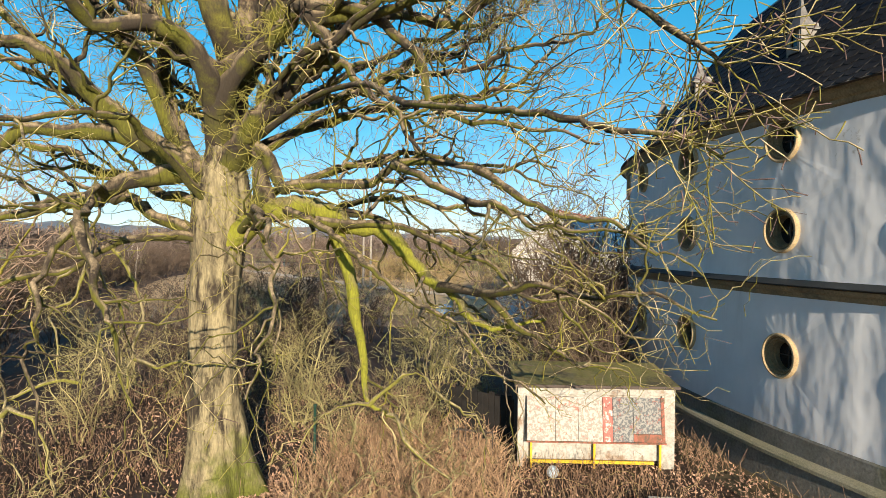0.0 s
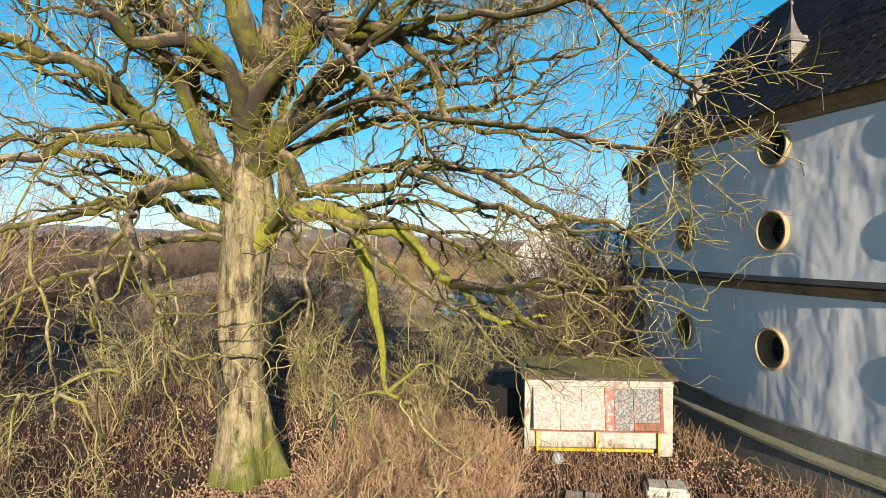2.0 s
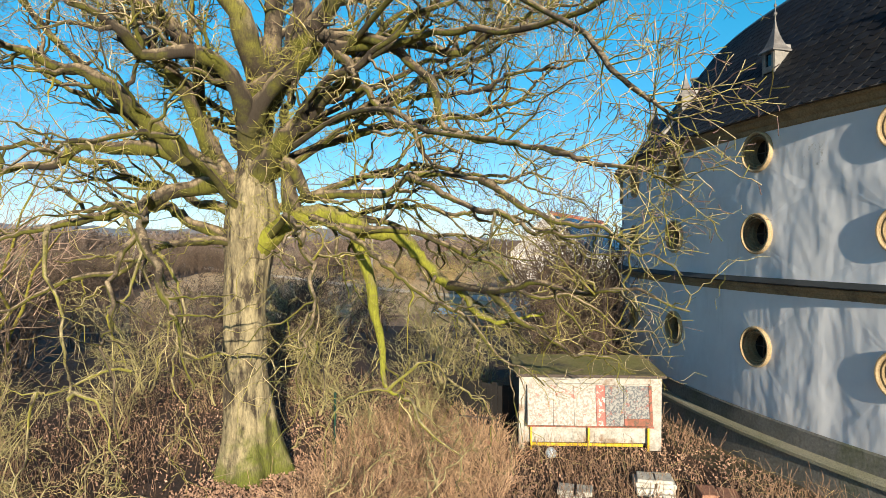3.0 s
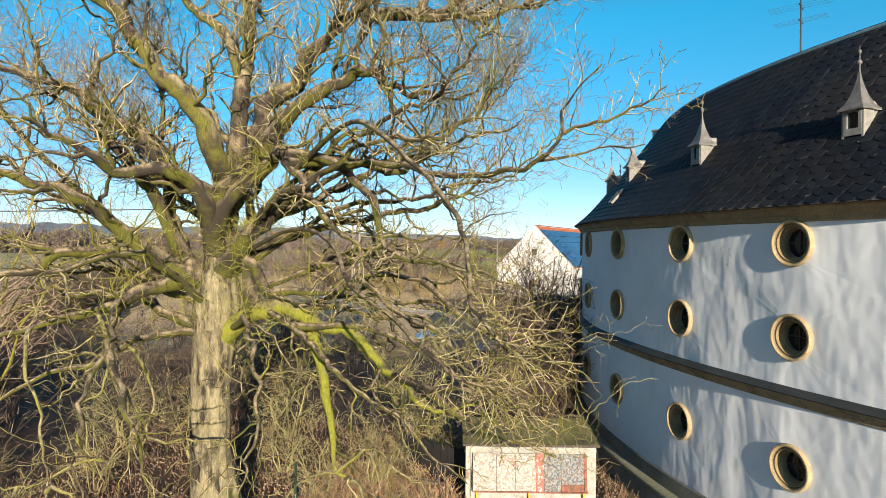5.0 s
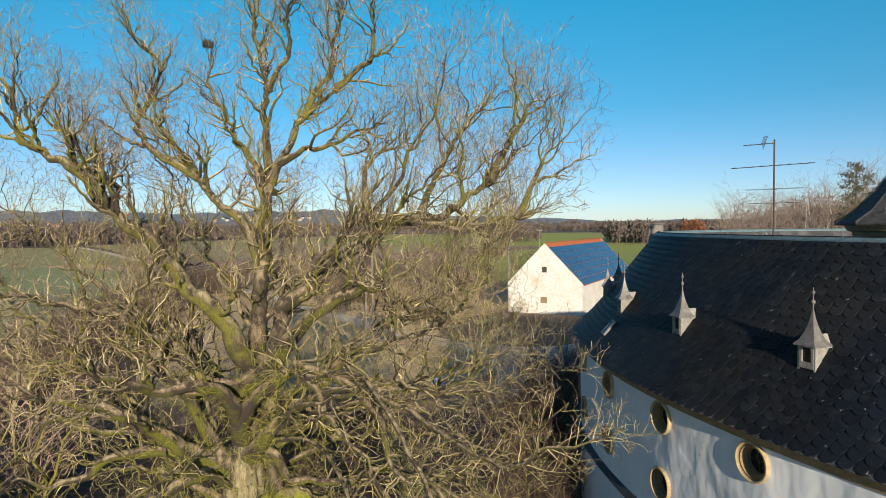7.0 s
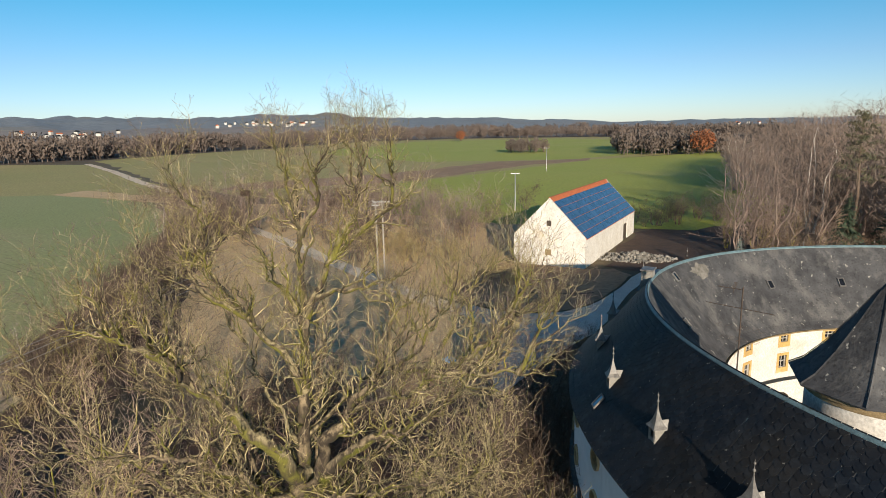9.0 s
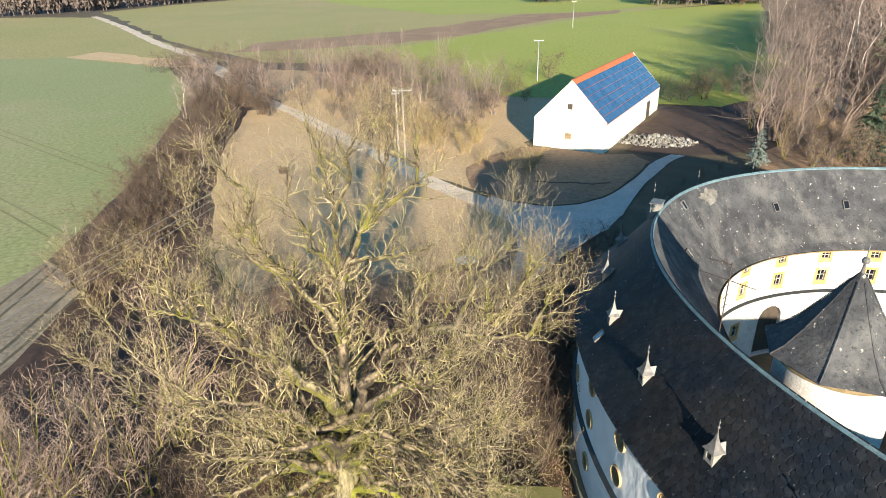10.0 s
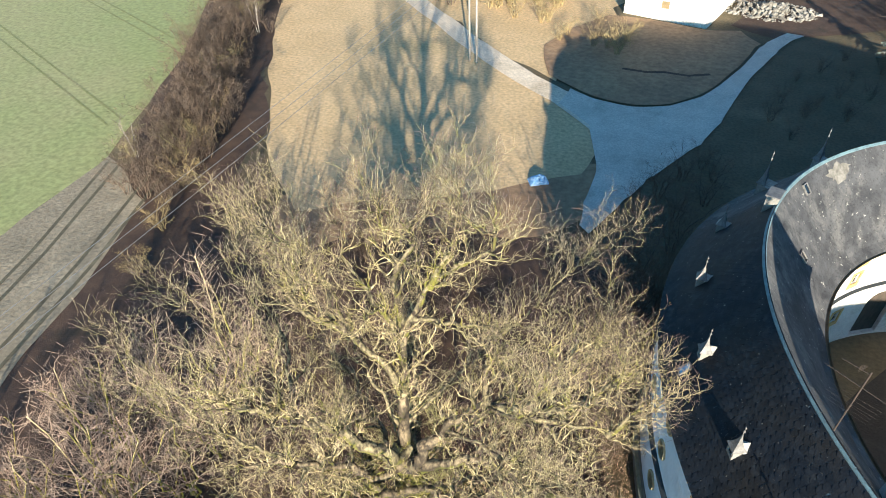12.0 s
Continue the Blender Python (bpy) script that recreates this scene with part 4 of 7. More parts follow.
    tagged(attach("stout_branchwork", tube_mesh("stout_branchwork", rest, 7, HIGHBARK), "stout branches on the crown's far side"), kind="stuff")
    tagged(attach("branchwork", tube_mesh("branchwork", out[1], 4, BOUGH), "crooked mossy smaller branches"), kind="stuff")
    tagged(attach("crown", tube_mesh("crown", out[2], 3, TWIG), "dense bare twigs with lichen and light painted on top"), kind="stuff")
    low_tips = [line for line in out[3] if line[0][0][2] < 12]
    tagged(attach("lower_crown", tube_mesh("lower_crown", low_tips[::2], 3, MOSSTWIG), "fine olive-yellow twigs low in the crown"), kind="stuff")
    tips = low_tips[1::2] + [line for line in out[3] if line[0][0][2] >= 12]
    tagged(attach("outer_crown", tube_mesh("outer_crown", tips, 3, FINETWIG), "thin reddish-brown twig ends"), kind="stuff")
    # mossy shoots sprouting from the trunk's head and the roots of the limbs
    shoots = []
    knots = [Vector(p) for p in trunk[0] if 4.5 < p[2] < 10] + [Vector(p) for line in limbs for p in line[0][2:12] if 5.5 < p[2] < 12 and (Vector(p) - Vector((-4.6, 12.6, p[2]))).length < 4]
    for k in range(520):
        p = rng.choice(knots)
        d = (rand_dir(rng) + Vector((0, -0.5, 0.25))).normalized()
        main = shoot(rng, p + d * 0.12, d, rng.uniform(0.5, 1.5), 0.015, 6, 0.5, 0.02)
        shoots.append(main)
        for j in range(3):
            shoots.append(shoot(rng, Vector(main[0][rng.randrange(2, 6)]), rand_dir(rng) + d, rng.uniform(0.2, 0.5), 0.008, 3, 0.4, 0.02))
    tagged(attach("epicormic_growth", tube_mesh("epicormic_growth", shoots, 3, MOSSTWIG), "thin mossy shoots sprouting from the trunk"), kind="stuff")
    # an old nest in a fork high in the crown
    goal = Vector((-7.4, 15.2, 22.6))
    spot = min((Vector(p) for line in limbs for p in line[0][1:-1]), key=lambda p: (p - goal).length)
    nest = thing("bird_nest", Matrix.Translation(spot), "dark old bird nest of twigs in the oak's crown", "nest")
    sticks = []
    for k in range(150):
        a, h = rng.uniform(0, 6.283), rng.uniform(-0.09, 0.16)
        r = 0.19 * math.sqrt(max(0.1, 1 - (h / 0.26 - 0.3) ** 2)) * rng.uniform(0.75, 1.1)
        d = Vector((-math.sin(a), math.cos(a), rng.uniform(-0.5, 0.5)))
        sticks.append(shoot(rng, Vector((math.cos(a) * r, math.sin(a) * r, h)) - d * 0.11, d, 0.23, 0.011, 2, 0.3, 0.0))
    ob = new("twigs", tube_mesh("nest_twigs", sticks, 3, BROWNTWIG))
    ob.parent = nest
    tagged(ob, kind="stuff")


def bush_meshes(name, seed, height, stems, spread, mats, thick=0.05, lean=0.35, rise=0.4, fine=True, fat=1.0, gaps=0.06):
    """Meshes of a bare many-stemmed bush or small tree that stands at its own origin: its stems, then its crown."""
    rng = random.Random(seed)
    lines = []
    for k in range(stems):
        a = 2 * math.pi * (k + rng.random()) / stems
        h = height * rng.uniform(0.7, 1.05)
        o = Vector((math.cos(a), math.sin(a), 0))
        lines.append(smooth_line([o * 0.12 * spread, o * (0.3 * spread) + Vector((0, 0, h * 0.4)), o * (spread * rng.uniform(0.4, 1.0)) + Vector((rng.uniform(-lean, lean), rng.uniform(-lean, lean), h))], thick, thick * 0.25, 7, rng, height * 0.03, height * 0.11))
    up = lambda p: rise
    small = lambda p: 0.08
    spec = [
        dict(gap=height * gaps, bare=0.18, length=height * 0.36, thick=thick * 0.45 * fat, steps=3, wild=0.28, lift=small, rise=up),
        dict(gap=height * (0.055 if fine else 0.105), bare=0.12, length=height * 0.17, thick=thick * 0.2 * fat, steps=2 if fine else 1, wild=0.3, lift=small, rise=up),
        dict(gap=height * 0.066, bare=0.1, length=height * 0.09, thick=thick * 0.1 * fat, steps=1, wild=0.3, lift=small, rise=up),
    ][:3 if fine else 2]
    out = [[] for _ in spec]
    for line in lines:
        sprout(rng, line, out, 0, spec)
    cv, cf = tube_arrays([l for o in out for l in o], 3)
    if not fine:
        slivers = []
        for k in range(400 if height < 8 else 420):
            pts = out[0][rng.randrange(len(out[0]))][0]
            p = Vector(pts[rng.randrange(1, len(pts))]) + rand_dir(rng) * height * 0.05
            d = (rand_dir(rng) + Vector((p.x, p.y, p.z * 0.4)).normalized() * 0.8).normalized()
            w = d.cross(rand_dir(rng)).normalized() * (height * 0.0045 if height < 8 else 0.014)
            d = d * min(height, 9.0) * rng.uniform(0.05, 0.11)
            slivers += [tuple(p - w), tuple(p + w), tuple(p + d + w * 0.3), tuple(p + d - w * 0.3)]
        n = len(cv)
        cv = np.concatenate([cv, np.array(slivers)])
        cf = np.concatenate([cf, n + np.arange(len(slivers)).reshape(-1, 4)])
    return [tube_mesh(name + "_stem", [l], 6, mats[0]) for l in lines] + [raw_mesh(name + "_crown", cv, cf, mats[1])]


def bush(name, meshes, at, turn, size, label, category, group=""):
    m = pose(*at, rz=turn) @ Matrix.Diagonal((size, size, size, 1))
    root = thing(name, m, label, category, group)
    for me in meshes[:-1]:
        ob = new("stem", me)
        ob.parent = root
    ob = new("crown", meshes[-1])
    ob.parent = root
    tagged(ob, kind="stuff")
    return root


# ---- ground ----
def rough_outline(pts, step, amp, rng):
    out = []
    for a, b in zip(pts, pts[1:] + pts[:1]):
        a, b = Vector(a), Vector(b)
        n = max(1, int((b - a).length / step))
        for k in range(n):
            p = a.lerp(b, k / n)
            if k:
                q = Vector((p.x * 0.13, p.y * 0.13, 0.5))
                p += Vector((noise.noise(q), noise.noise(q + Vector((31, 7, 2))))) * amp * 2.2 + Vector((rng.uniform(-amp, amp), rng.uniform(-amp, amp))) * 0.15
            out.append(p)
    return out


def sheet(name, pts, z, material, label, category, step=6.0, amp=0.8):
    rng = random.Random(len(name) + len(pts))
    bm = bmesh.new()
    f = bm.faces.new([bm.verts.new((p.x, p.y, z)) for p in rough_outline(pts, step, amp, rng)])
    bm.normal_update()
    if f.normal.z < 0:
        f.normal_flip()
    bmesh.ops.triangulate(bm, faces=[f])
    return tagged(new(name, finish(bm, name, material)), label, category, kind="structure")


def strip(name, pts, width, z, material, label, category):
    C = [Vector(p) for p in pts]
    left, right = [], []
    rng = random.Random(len(pts))
    for i, p in enumerate(C):
        t = (C[min(i + 1, len(C) - 1)] - C[max(i - 1, 0)]).normalized()
        n = Vector((-t.y, t.x))
        left.append(tuple(p + n * width / 2))
        right.append(tuple(p - n * width / 2))
    return sheet(name, left + right[::-1], z, material, label, category, 2.5, width * 0.07)


bm = bmesh.new()
bmesh.ops.create_circle(bm, cap_ends=True, segments=96, radius=4600)
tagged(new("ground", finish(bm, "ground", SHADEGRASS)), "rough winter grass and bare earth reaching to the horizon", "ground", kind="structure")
# Dark strip painted on the ground for the shadow at the hedge's foot.
strip("hedge_floor", [(-33, 6), (-38, 20), (-45, 40), (-55, 58), (-72, 92), (-92, 130)], 15, 0.03, LITTER, "dark litter-coloured strip standing for the shade under the hedge", "ground")
sheet("rough_verge", [(-33, 42), (-20, 48), (-9, 54), (-2, 60), (0, 50), (-8, 43), (-20, 38), (-30, 33)], 0.032, HEATH, "brown rough grass at the meadow's lower edge", "ground", 2.0, 1.2)
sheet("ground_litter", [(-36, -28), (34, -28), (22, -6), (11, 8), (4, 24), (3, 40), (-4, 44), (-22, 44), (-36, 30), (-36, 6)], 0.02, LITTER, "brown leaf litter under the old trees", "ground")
sheet("meadow", [(-80, 123), (-61, 83), (-41, 51), (-30, 40), (-12, 50), (-4, 56), (-3, 67), (-11, 75), (-23, 83), (-42, 100.5), (-70, 124.5), (-76, 128)], 0.04, MEADOW, "straw-coloured dry meadow beside the gravel road", "meadow", 1.6, 0.32)
sheet("meadow_north", [(-70, 125.5), (-42, 101.5), (-23, 84), (-12, 77), (-12, 84), (-10, 94), (-8, 110), (-8, 150), (-40, 175), (-110, 185), (-92, 150)], 0.045, MEADOW, "dry straw-coloured rough ground under bushes", "meadow", 4, 1.2)
sheet("field_wheat", [(-96, 119), (-68, 69), (-57, 42), (-56, 27), (-62, -40), (-420, -60), (-380, 160), (-214, 203), (-149, 183), (-112, 146)], 0.04, GREEN, "green winter wheat field with faint wheel lines", "field", 2.5, 0.35)
sheet("field_edge", [(-57, 42), (-46, 36), (-41, 18), (-37, 4), (-34, -40), (-62, -40), (-56, 27)], 0.05, TRACK, "rutted muddy edge of the field", "field", 2, 0.35)
for x0, y0 in ((-62, 49.6), (-62.8, 47.8), (-74, 73.6), (-74.8, 71.8)):
    strip("tramline", [(x0, y0), (x0 - 40, y0 + 17), (x0 - 100, y0 + 43)], 0.3, 0.06, WHEELMARK, "faint wheel line pressed into the wheat", "track")
for off in (0.0, 1.7, 6.5, 8.2):
    strip("track", [(-56 + off, 41), (-51 + off * 0.9, 26), (-46.5 + off * 0.8, 8), (-43 + off * 0.7, -12), (-41 + off * 0.7, -35)], 0.4, 0.07, RUT, "dark wheel rut in the field edge", "track")
sheet("field_strip", [(-216, 205), (-149, 185), (-132, 188), (-150, 200), (-214, 222)], 0.06, MEADOW, "dry grass strip between two fields", "field", 5, 1.2)
sheet("field_far", [(-214, 200), (-149, 181), (-138, 204), (-213, 262), (-393, 418), (-486, 415), (-900, 330), (-430, 120), (-375, 150)], 0.03, FALLOW, "pale green fallow field", "field", 12, 2)
sheet("field_pale", [(-208, 262), (-120, 200), (-60, 200), (-45, 330), (0, 440), (106, 580), (160, 1000), (0, 1250), (-250, 1250), (-420, 1100), (-420, 760), (-449, 580), (-440, 470), (-398, 436)], 0.05, FALLOW, "pale grassland rising to the woods", "field", 12, 2)
sheet("field_lawn", [(-90, 240), (-60, 170), (-16, 150), (30, 146), (70, 190), (72, 312), (106, 560), (0, 445), (-42, 345)], 0.08, LAWN, "bright green grass field behind the barn", "field", 8, 1.5)
sheet("field_upper", [(-300, 620), (-120, 430), (0, 460), (70, 600), (110, 900), (-60, 1150), (-300, 1050)], 0.09, LAWN, "green slope below the woods", "field", 15, 4)
sheet("field_right", [(120, 590), (160, 520), (420, 800), (390, 1020)], 0.06, FALLOW, "pale field beyond the trees", "field", 15, 3)
sheet("hedge_bank", [(-150, 225), (-90, 262), (-69, 298), (-57, 338), (-32, 398), (2, 440), (2, 470), (-22, 448), (-62, 432), (-86, 366), (-108, 315), (-160, 260)], 0.12, HEATH, "brown strip of dry grass between green fields", "bank", 6, 2.0)
strip("road", [(-96, 149), (-88, 140.5), (-70, 125.5), (-54, 111.5), (-28, 86.5), (-16, 76.5), (-10, 72.5), (-3, 66)], 3.4, 0.10, SUNSANDLANE, "pale gravel road along the meadow", "road")
strip("road_far", [(-96, 149), (-150, 205), (-212, 256), (-300, 336), (-405, 425)], 5.0, 0.10, SUNSANDLANE, "pale farm road between fields", "road")
sheet("road_junction", [(-9.6, 75.4), (-6.2, 73.5), (-1.3, 72.8), (3.2, 74.5), (6.6, 78.1), (8.7, 82.4), (10.9, 88.1), (13.8, 97.3), (17.0, 103.0), (19.4, 102.6), (18.1, 101.0), (15.4, 94.6), (12.5, 86.4), (10.8, 79.3), (9.3, 71.9), (7.5, 66.1), (5.0, 61.5), (2.7, 57.2), (1.0, 52.6), (-0.4, 48.2), (-1.2, 46.2), (-2.3, 47.2), (-2.7, 51), (-2.6, 57), (-5.3, 66.6), (-10.1, 70.9)], 0.12, GRAVEL, "worn gravel junction with a drive to the barn", "road", 1.2, 0.16)
sheet("grass_island", [(-16.5, 88.3), (-13.3, 78.4), (-9.6, 76.0), (-6.2, 74.1), (-1.3, 73.3), (3.2, 75.0), (6.4, 78.6), (8.5, 82.8), (10.6, 88.5), (13.4, 97.6), (10.5, 102), (5.4, 101), (-3, 103), (-9.5, 103), (-14, 96)], 0.135, HEATH, "brown shaded grass between the gravel roads", "ground", 1.5, 0.25)
strip("ditch", [(-4.2, 83.4), (-1, 83.2), (1.4, 83.9), (4.5, 83.7), (7.2, 85.0)], 0.6, 0.16, LITTER, "dark ditch in the shaded grass", "ditch")
sheet("yard", [(9, 104), (16, 100), (30, 108), (46, 112), (60, 142), (25, 156), (16, 141)], 0.06, LITTER, "trodden brown yard beside the barn", "yard", 4, 0.8)
sheet("courtyard", [(20, 12), (42, 0), (62, 12), (62, 32), (44, 44), (26, 42), (16, 28)], 0.05, COURT, "uneven castle courtyard with shade darkened into its colour", "yard", 4, 0.5)


sheet("woodland", [(-900, 380), (-490, 417), (-440, 472), (-449, 582), (-420, 762), (-420, 1104), (-250, 1256), (0, 1256), (165, 1010), (330, 640), (900, 900), (900, 1500), (-1500, 1500), (-1700, 500)], 0.03, WOODFLOOR, "brown woodland floor beyond the fields", "ground", 30, 8)
sheet("wood_floor_near", [(30, 98), (44, 84), (80, 60), (180, 120), (200, 420), (95, 420), (70, 300), (62, 190), (46, 140)], 0.09, HEATH, "brown grassy floor of the birch wood", "ground", 5, 1.5)
# far hills
def hill_height(x, y):
    d = math.hypot(x, y)
    g = min(1, max(0, (d - 1350) / 1900))
    a = math.atan2(x, y)
    wave = 0.5 + 0.5 * noise.noise(Vector((a * 6, d / 1400, 3.1))) + 0.38 * noise.noise(Vector((a * 22, d / 700, 7.7))) + 0.2 * noise.noise(Vector((a * 70, d / 300, 1.7)))
    low = float(np.interp(math.degrees(a), [-66, -25, -8, 2, 14, 40], [1.12, 1.05, 0.66, 0.36, 0.36, 0.6]))
    return g ** 1.2 * (62 + 52 * wave) * low - 0.5


def hill_belt(name, d0, d1, nr, material, label):
    na = 300
    verts, faces = [], []
    for i in range(nr):
        d = d0 + (d1 - d0) * (i / (nr - 1)) ** 1.3
        for k in range(na):
            a = radians(-85 + 150 * k / (na - 1))
            x, y = d * math.sin(a), d * math.cos(a)
            verts.append((x, y, hill_height(x, y)))
    for i in range(nr - 1):
        for k in range(na - 1):
            faces.append((i * na + k, (i + 1) * na + k, (i + 1) * na + k + 1, i * na + k + 1))
    tagged(new(name, raw_mesh("hills", verts, faces, material)), label, "hills", kind="structure")


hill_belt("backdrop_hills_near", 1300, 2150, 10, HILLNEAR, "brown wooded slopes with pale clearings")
hill_belt("backdrop_hills_far", 2150, 4400, 20, HAZEHILL, "far wooded hills on the horizon with blue haze in their colour")

# ---- castle ring ----
RING_C = Vector((39.754, 22.3275))
RING_A, RING_B, RING_T = 23.432, 31.46, 1.0302
RING_E1 = Vector((math.cos(RING_T), math.sin(RING_T)))
RING_E2 = Vector((-math.sin(RING_T), math.cos(RING_T)))
OUT, INN = 4.05, -4.4


def ring_normal(f):
    return (RING_E1 * (math.cos(f) / RING_A) + RING_E2 * (math.sin(f) / RING_B)).normalized()


def ring(f, off, z):
    p = RING_C + RING_E1 * (RING_A * math.cos(f)) + RING_E2 * (RING_B * math.sin(f)) + ring_normal(f) * off
    return Vector((p.x, p.y, z))


def even_angles(off, count, anchor):
    """Ring angles at even steps along the wall, one of them at anchor."""
    N = 4000
    F = [anchor + 2 * math.pi * k / N for k in range(N + 1)]
    P = [ring(f, off, 0) for f in F]
    S = np.concatenate([[0], np.cumsum([(b - a).length for a, b in zip(P, P[1:])])])
    return [float(np.interp(S[-1] * k / count, S, F)) for k in range(count + 1)], S[-1]


def ring_frame(f, off, z):
    """A pose on the ring: x along the wall, y outwards, z up."""
    n = ring_normal(f)
    p = ring(f, off, z)
    return Matrix(((n.y, n.x, 0, p.x), (-n.x, n.y, 0, p.y), (0, 0, 1, p.z), (0, 0, 0, 1)))


def phi_near(x, y, off):
    return min((2 * math.pi * k / 8000 for k in range(8000)), key=lambda f: (ring(f, off, 0).xy - Vector((x, y))).length)


def sweep(name, prof, material, label, category, steps=320, parent=None, kind="structure"):
    """A profile of (offset, height) swept round the ring."""
    F = [2 * math.pi * k / steps for k in range(steps)]
    verts = [tuple(ring(f, o, z)) for f in F for o, z in prof]
    n = len(prof)
    faces = [(k * n + j, ((k + 1) % steps) * n + j, ((k + 1) % steps) * n + j + 1, k * n + j + 1) for k in range(steps) for j in range(n - 1)]
    ob = new(name, raw_mesh(name, verts, faces, material, False))
    if parent:
        ob.parent = parent
        return tagged(ob, label)
    return tagged(ob, label, category, kind=kind)


def square_path(k, n):
    """Point k of 4n round the unit square, from its lower left corner."""
    s, t = divmod(k, n)
    t = -1 + 2 * t / n
    return ((t, -1), (1, t), (-t, 1), (-1, -t))[s]


def holed_cell(vs, fs, f0, f1, z0, z1, off, fc, zc, outline, depth, n=8):
    """One wall field with an opening: outline maps the square to (along, height) about the opening's middle."""
    base = len(vs)
    span = (ring(f1, off, 0) - ring(f0, off, 0)).length
    for k in range(4 * n):
        a, b = square_path(k, n)
        vs.append(tuple(ring(f0 + (f1 - f0) * (a + 1) / 2, off, z0 + (z1 - z0) * (b + 1) / 2)))
    hole = []
    for k in range(4 * n):
        a, b = outline(*square_path(k, n))
        hole.append((fc + a * (f1 - f0) / span, zc + b))
    for f, z in hole:
        vs.append(tuple(ring(f, off, z)))
    for f, z in hole:
        vs.append(tuple(ring(f, off - depth, z)))
    m = 4 * n
    for k in range(m):
        j = (k + 1) % m
        fs.append((base + k, base + j, base + m + j, base + m + k))
        fs.append((base + m + k, base + m + j, base + 2 * m + j, base + 2 * m + k))


def round_hole(r):
    def f(a, b):
        t = math.atan2(b, a)
        return r * math.cos(t), r * math.sin(t)
    return f


def rect_hole(w, h):
    return lambda a, b: (a * w / 2, b * h / 2)


def arch_hole(w, h):
    def f(a, b):
        if b >= 0.999:
            t = math.pi / 2 * (1 - a)
            return w / 2 * math.cos(t), h / 2 - w / 2 + w / 2 * math.sin(t)
        return a * w / 2, -h / 2 + (b + 1) / 2 * (h - w / 2)
    return f


cols, perim = even_angles(OUT, 42, 2.410)
NCOL = round(perim / 4.38)
cols, perim = even_angles(OUT, NCOL, 2.408)
# the columns are not quite evenly spaced
cols = [f + float(np.interp(f % (2 * math.pi), [2.0, 2.124, 2.268, 2.408, 2.545, 3.0], [0.0, -0.007, -0.003, 0.0, -0.005, 0.0])) for f in cols]
bounds = [(a + b) / 2 for a, b in zip([cols[-2] - 2 * math.pi] + cols[:-1], cols)]
rows_z = ((1.35, 4.9, 3.29), (5.3, 7.72, 6.55), (7.72, 9.62, 8.9))
vs, fs = [], []
for k in range(NCOL):
    f0 = bounds[k]
    f1 = bounds[k + 1] if k + 1 < NCOL else bounds[0] + 2 * math.pi
    for z0, z1, zc in rows_z:
        holed_cell(vs, fs, f0, f1, z0, z1, OUT, cols[k], zc, round_hole(0.505), 0.34)
tagged(new("wall_outer", raw_mesh("wall_outer", vs, [f[::-1] for f in fs], PLASTER, False)), "weathered white plaster ring wall with round openings", "wall", kind="structure")
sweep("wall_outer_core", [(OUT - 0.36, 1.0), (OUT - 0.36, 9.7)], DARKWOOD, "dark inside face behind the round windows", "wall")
sweep("cornice", [(OUT - 0.02, 9.42), (4.12, 9.46), (4.14, 9.56), (4.2, 9.6), (4.26, 9.72), (4.34, 9.76), (4.36, 9.86), (4.0, 9.9)], OCHRE, "ochre stone cornice under the eaves", "cornice")
sweep("string_course", [(OUT - 0.02, 4.84), (4.1, 4.88), (4.12, 4.98), (4.2, 5.02), (4.24, 5.12), (4.0, 5.13)], OCHRE, "ochre stone string course round the castle", "cornice")
sweep("ledge_cover", [(4.2, 5.134), (4.31, 5.14), (4.32, 5.17), (4.03, 5.30)], BLACKTIN, "dark sheet metal cover on the string course", "ledge")
sweep("plinth", [(OUT + 0.02, 1.40), (OUT + 0.05, 1.35), (OUT + 0.06, 0.85), (OUT + 0.2, 0.84)], BASEPLASTER, "damp grey plaster band at the wall's foot", "plinth")
sweep("plinth_ledge", [(OUT + 0.04, 0.90), (4.28, 0.84), (4.33, 0.79), (4.33, 0.70), (4.26, 0.67), (4.2, 0.67)], MOSSLEDGE, "mossy sloping stone ledge of the plinth", "ledge")
sweep("plinth_base", [(4.23, 0.69), (4.27, 0.3), (4.36, -0.3)], BASEPLASTER, "damp grey base wall in the brambles", "plinth")

# inner wall of the courtyard
icols, iper = even_angles(INN, 30, 1.207)
INCOL = round(iper / 3.9)
icols, iper = even_angles(INN, INCOL, 1.207)
ib = [(a + b) / 2 for a, b in zip([icols[-2] - 2 * math.pi] + icols[:-1], icols)]
vs, fs = [], []
arches = {0, INCOL - 3, INCOL - 6, 3}
for k in range(INCOL):
    f0 = ib[k]
    f1 = ib[k + 1] if k + 1 < INCOL else ib[0] + 2 * math.pi
    holed_cell(vs, fs, f0, f1, 5.9, 8.25, INN, icols[k], 7.3, rect_hole(0.7, 0.95), -0.3)
    holed_cell(vs, fs, f0, f1, 8.25, 9.9, INN, icols[k], 9.1, rect_hole(0.7, 0.5), -0.3)
    if k in arches:
        holed_cell(vs, fs, f0, f1, 0.0, 5.9, INN, icols[k], 2.5, arch_hole(2.3, 4.6), -2.5)
    else:
        holed_cell(vs, fs, f0, f1, 0.0, 5.9, INN, icols[k], 3.4, rect_hole(0.8, 1.1), -0.3)
tagged(new("wall_inner", raw_mesh("wall_inner", vs, fs, YARDPLASTER, False)), "sunlit cream plaster courtyard wall", "wall", kind="structure")
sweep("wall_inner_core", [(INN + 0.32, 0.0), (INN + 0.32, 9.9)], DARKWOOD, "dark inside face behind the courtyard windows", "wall")
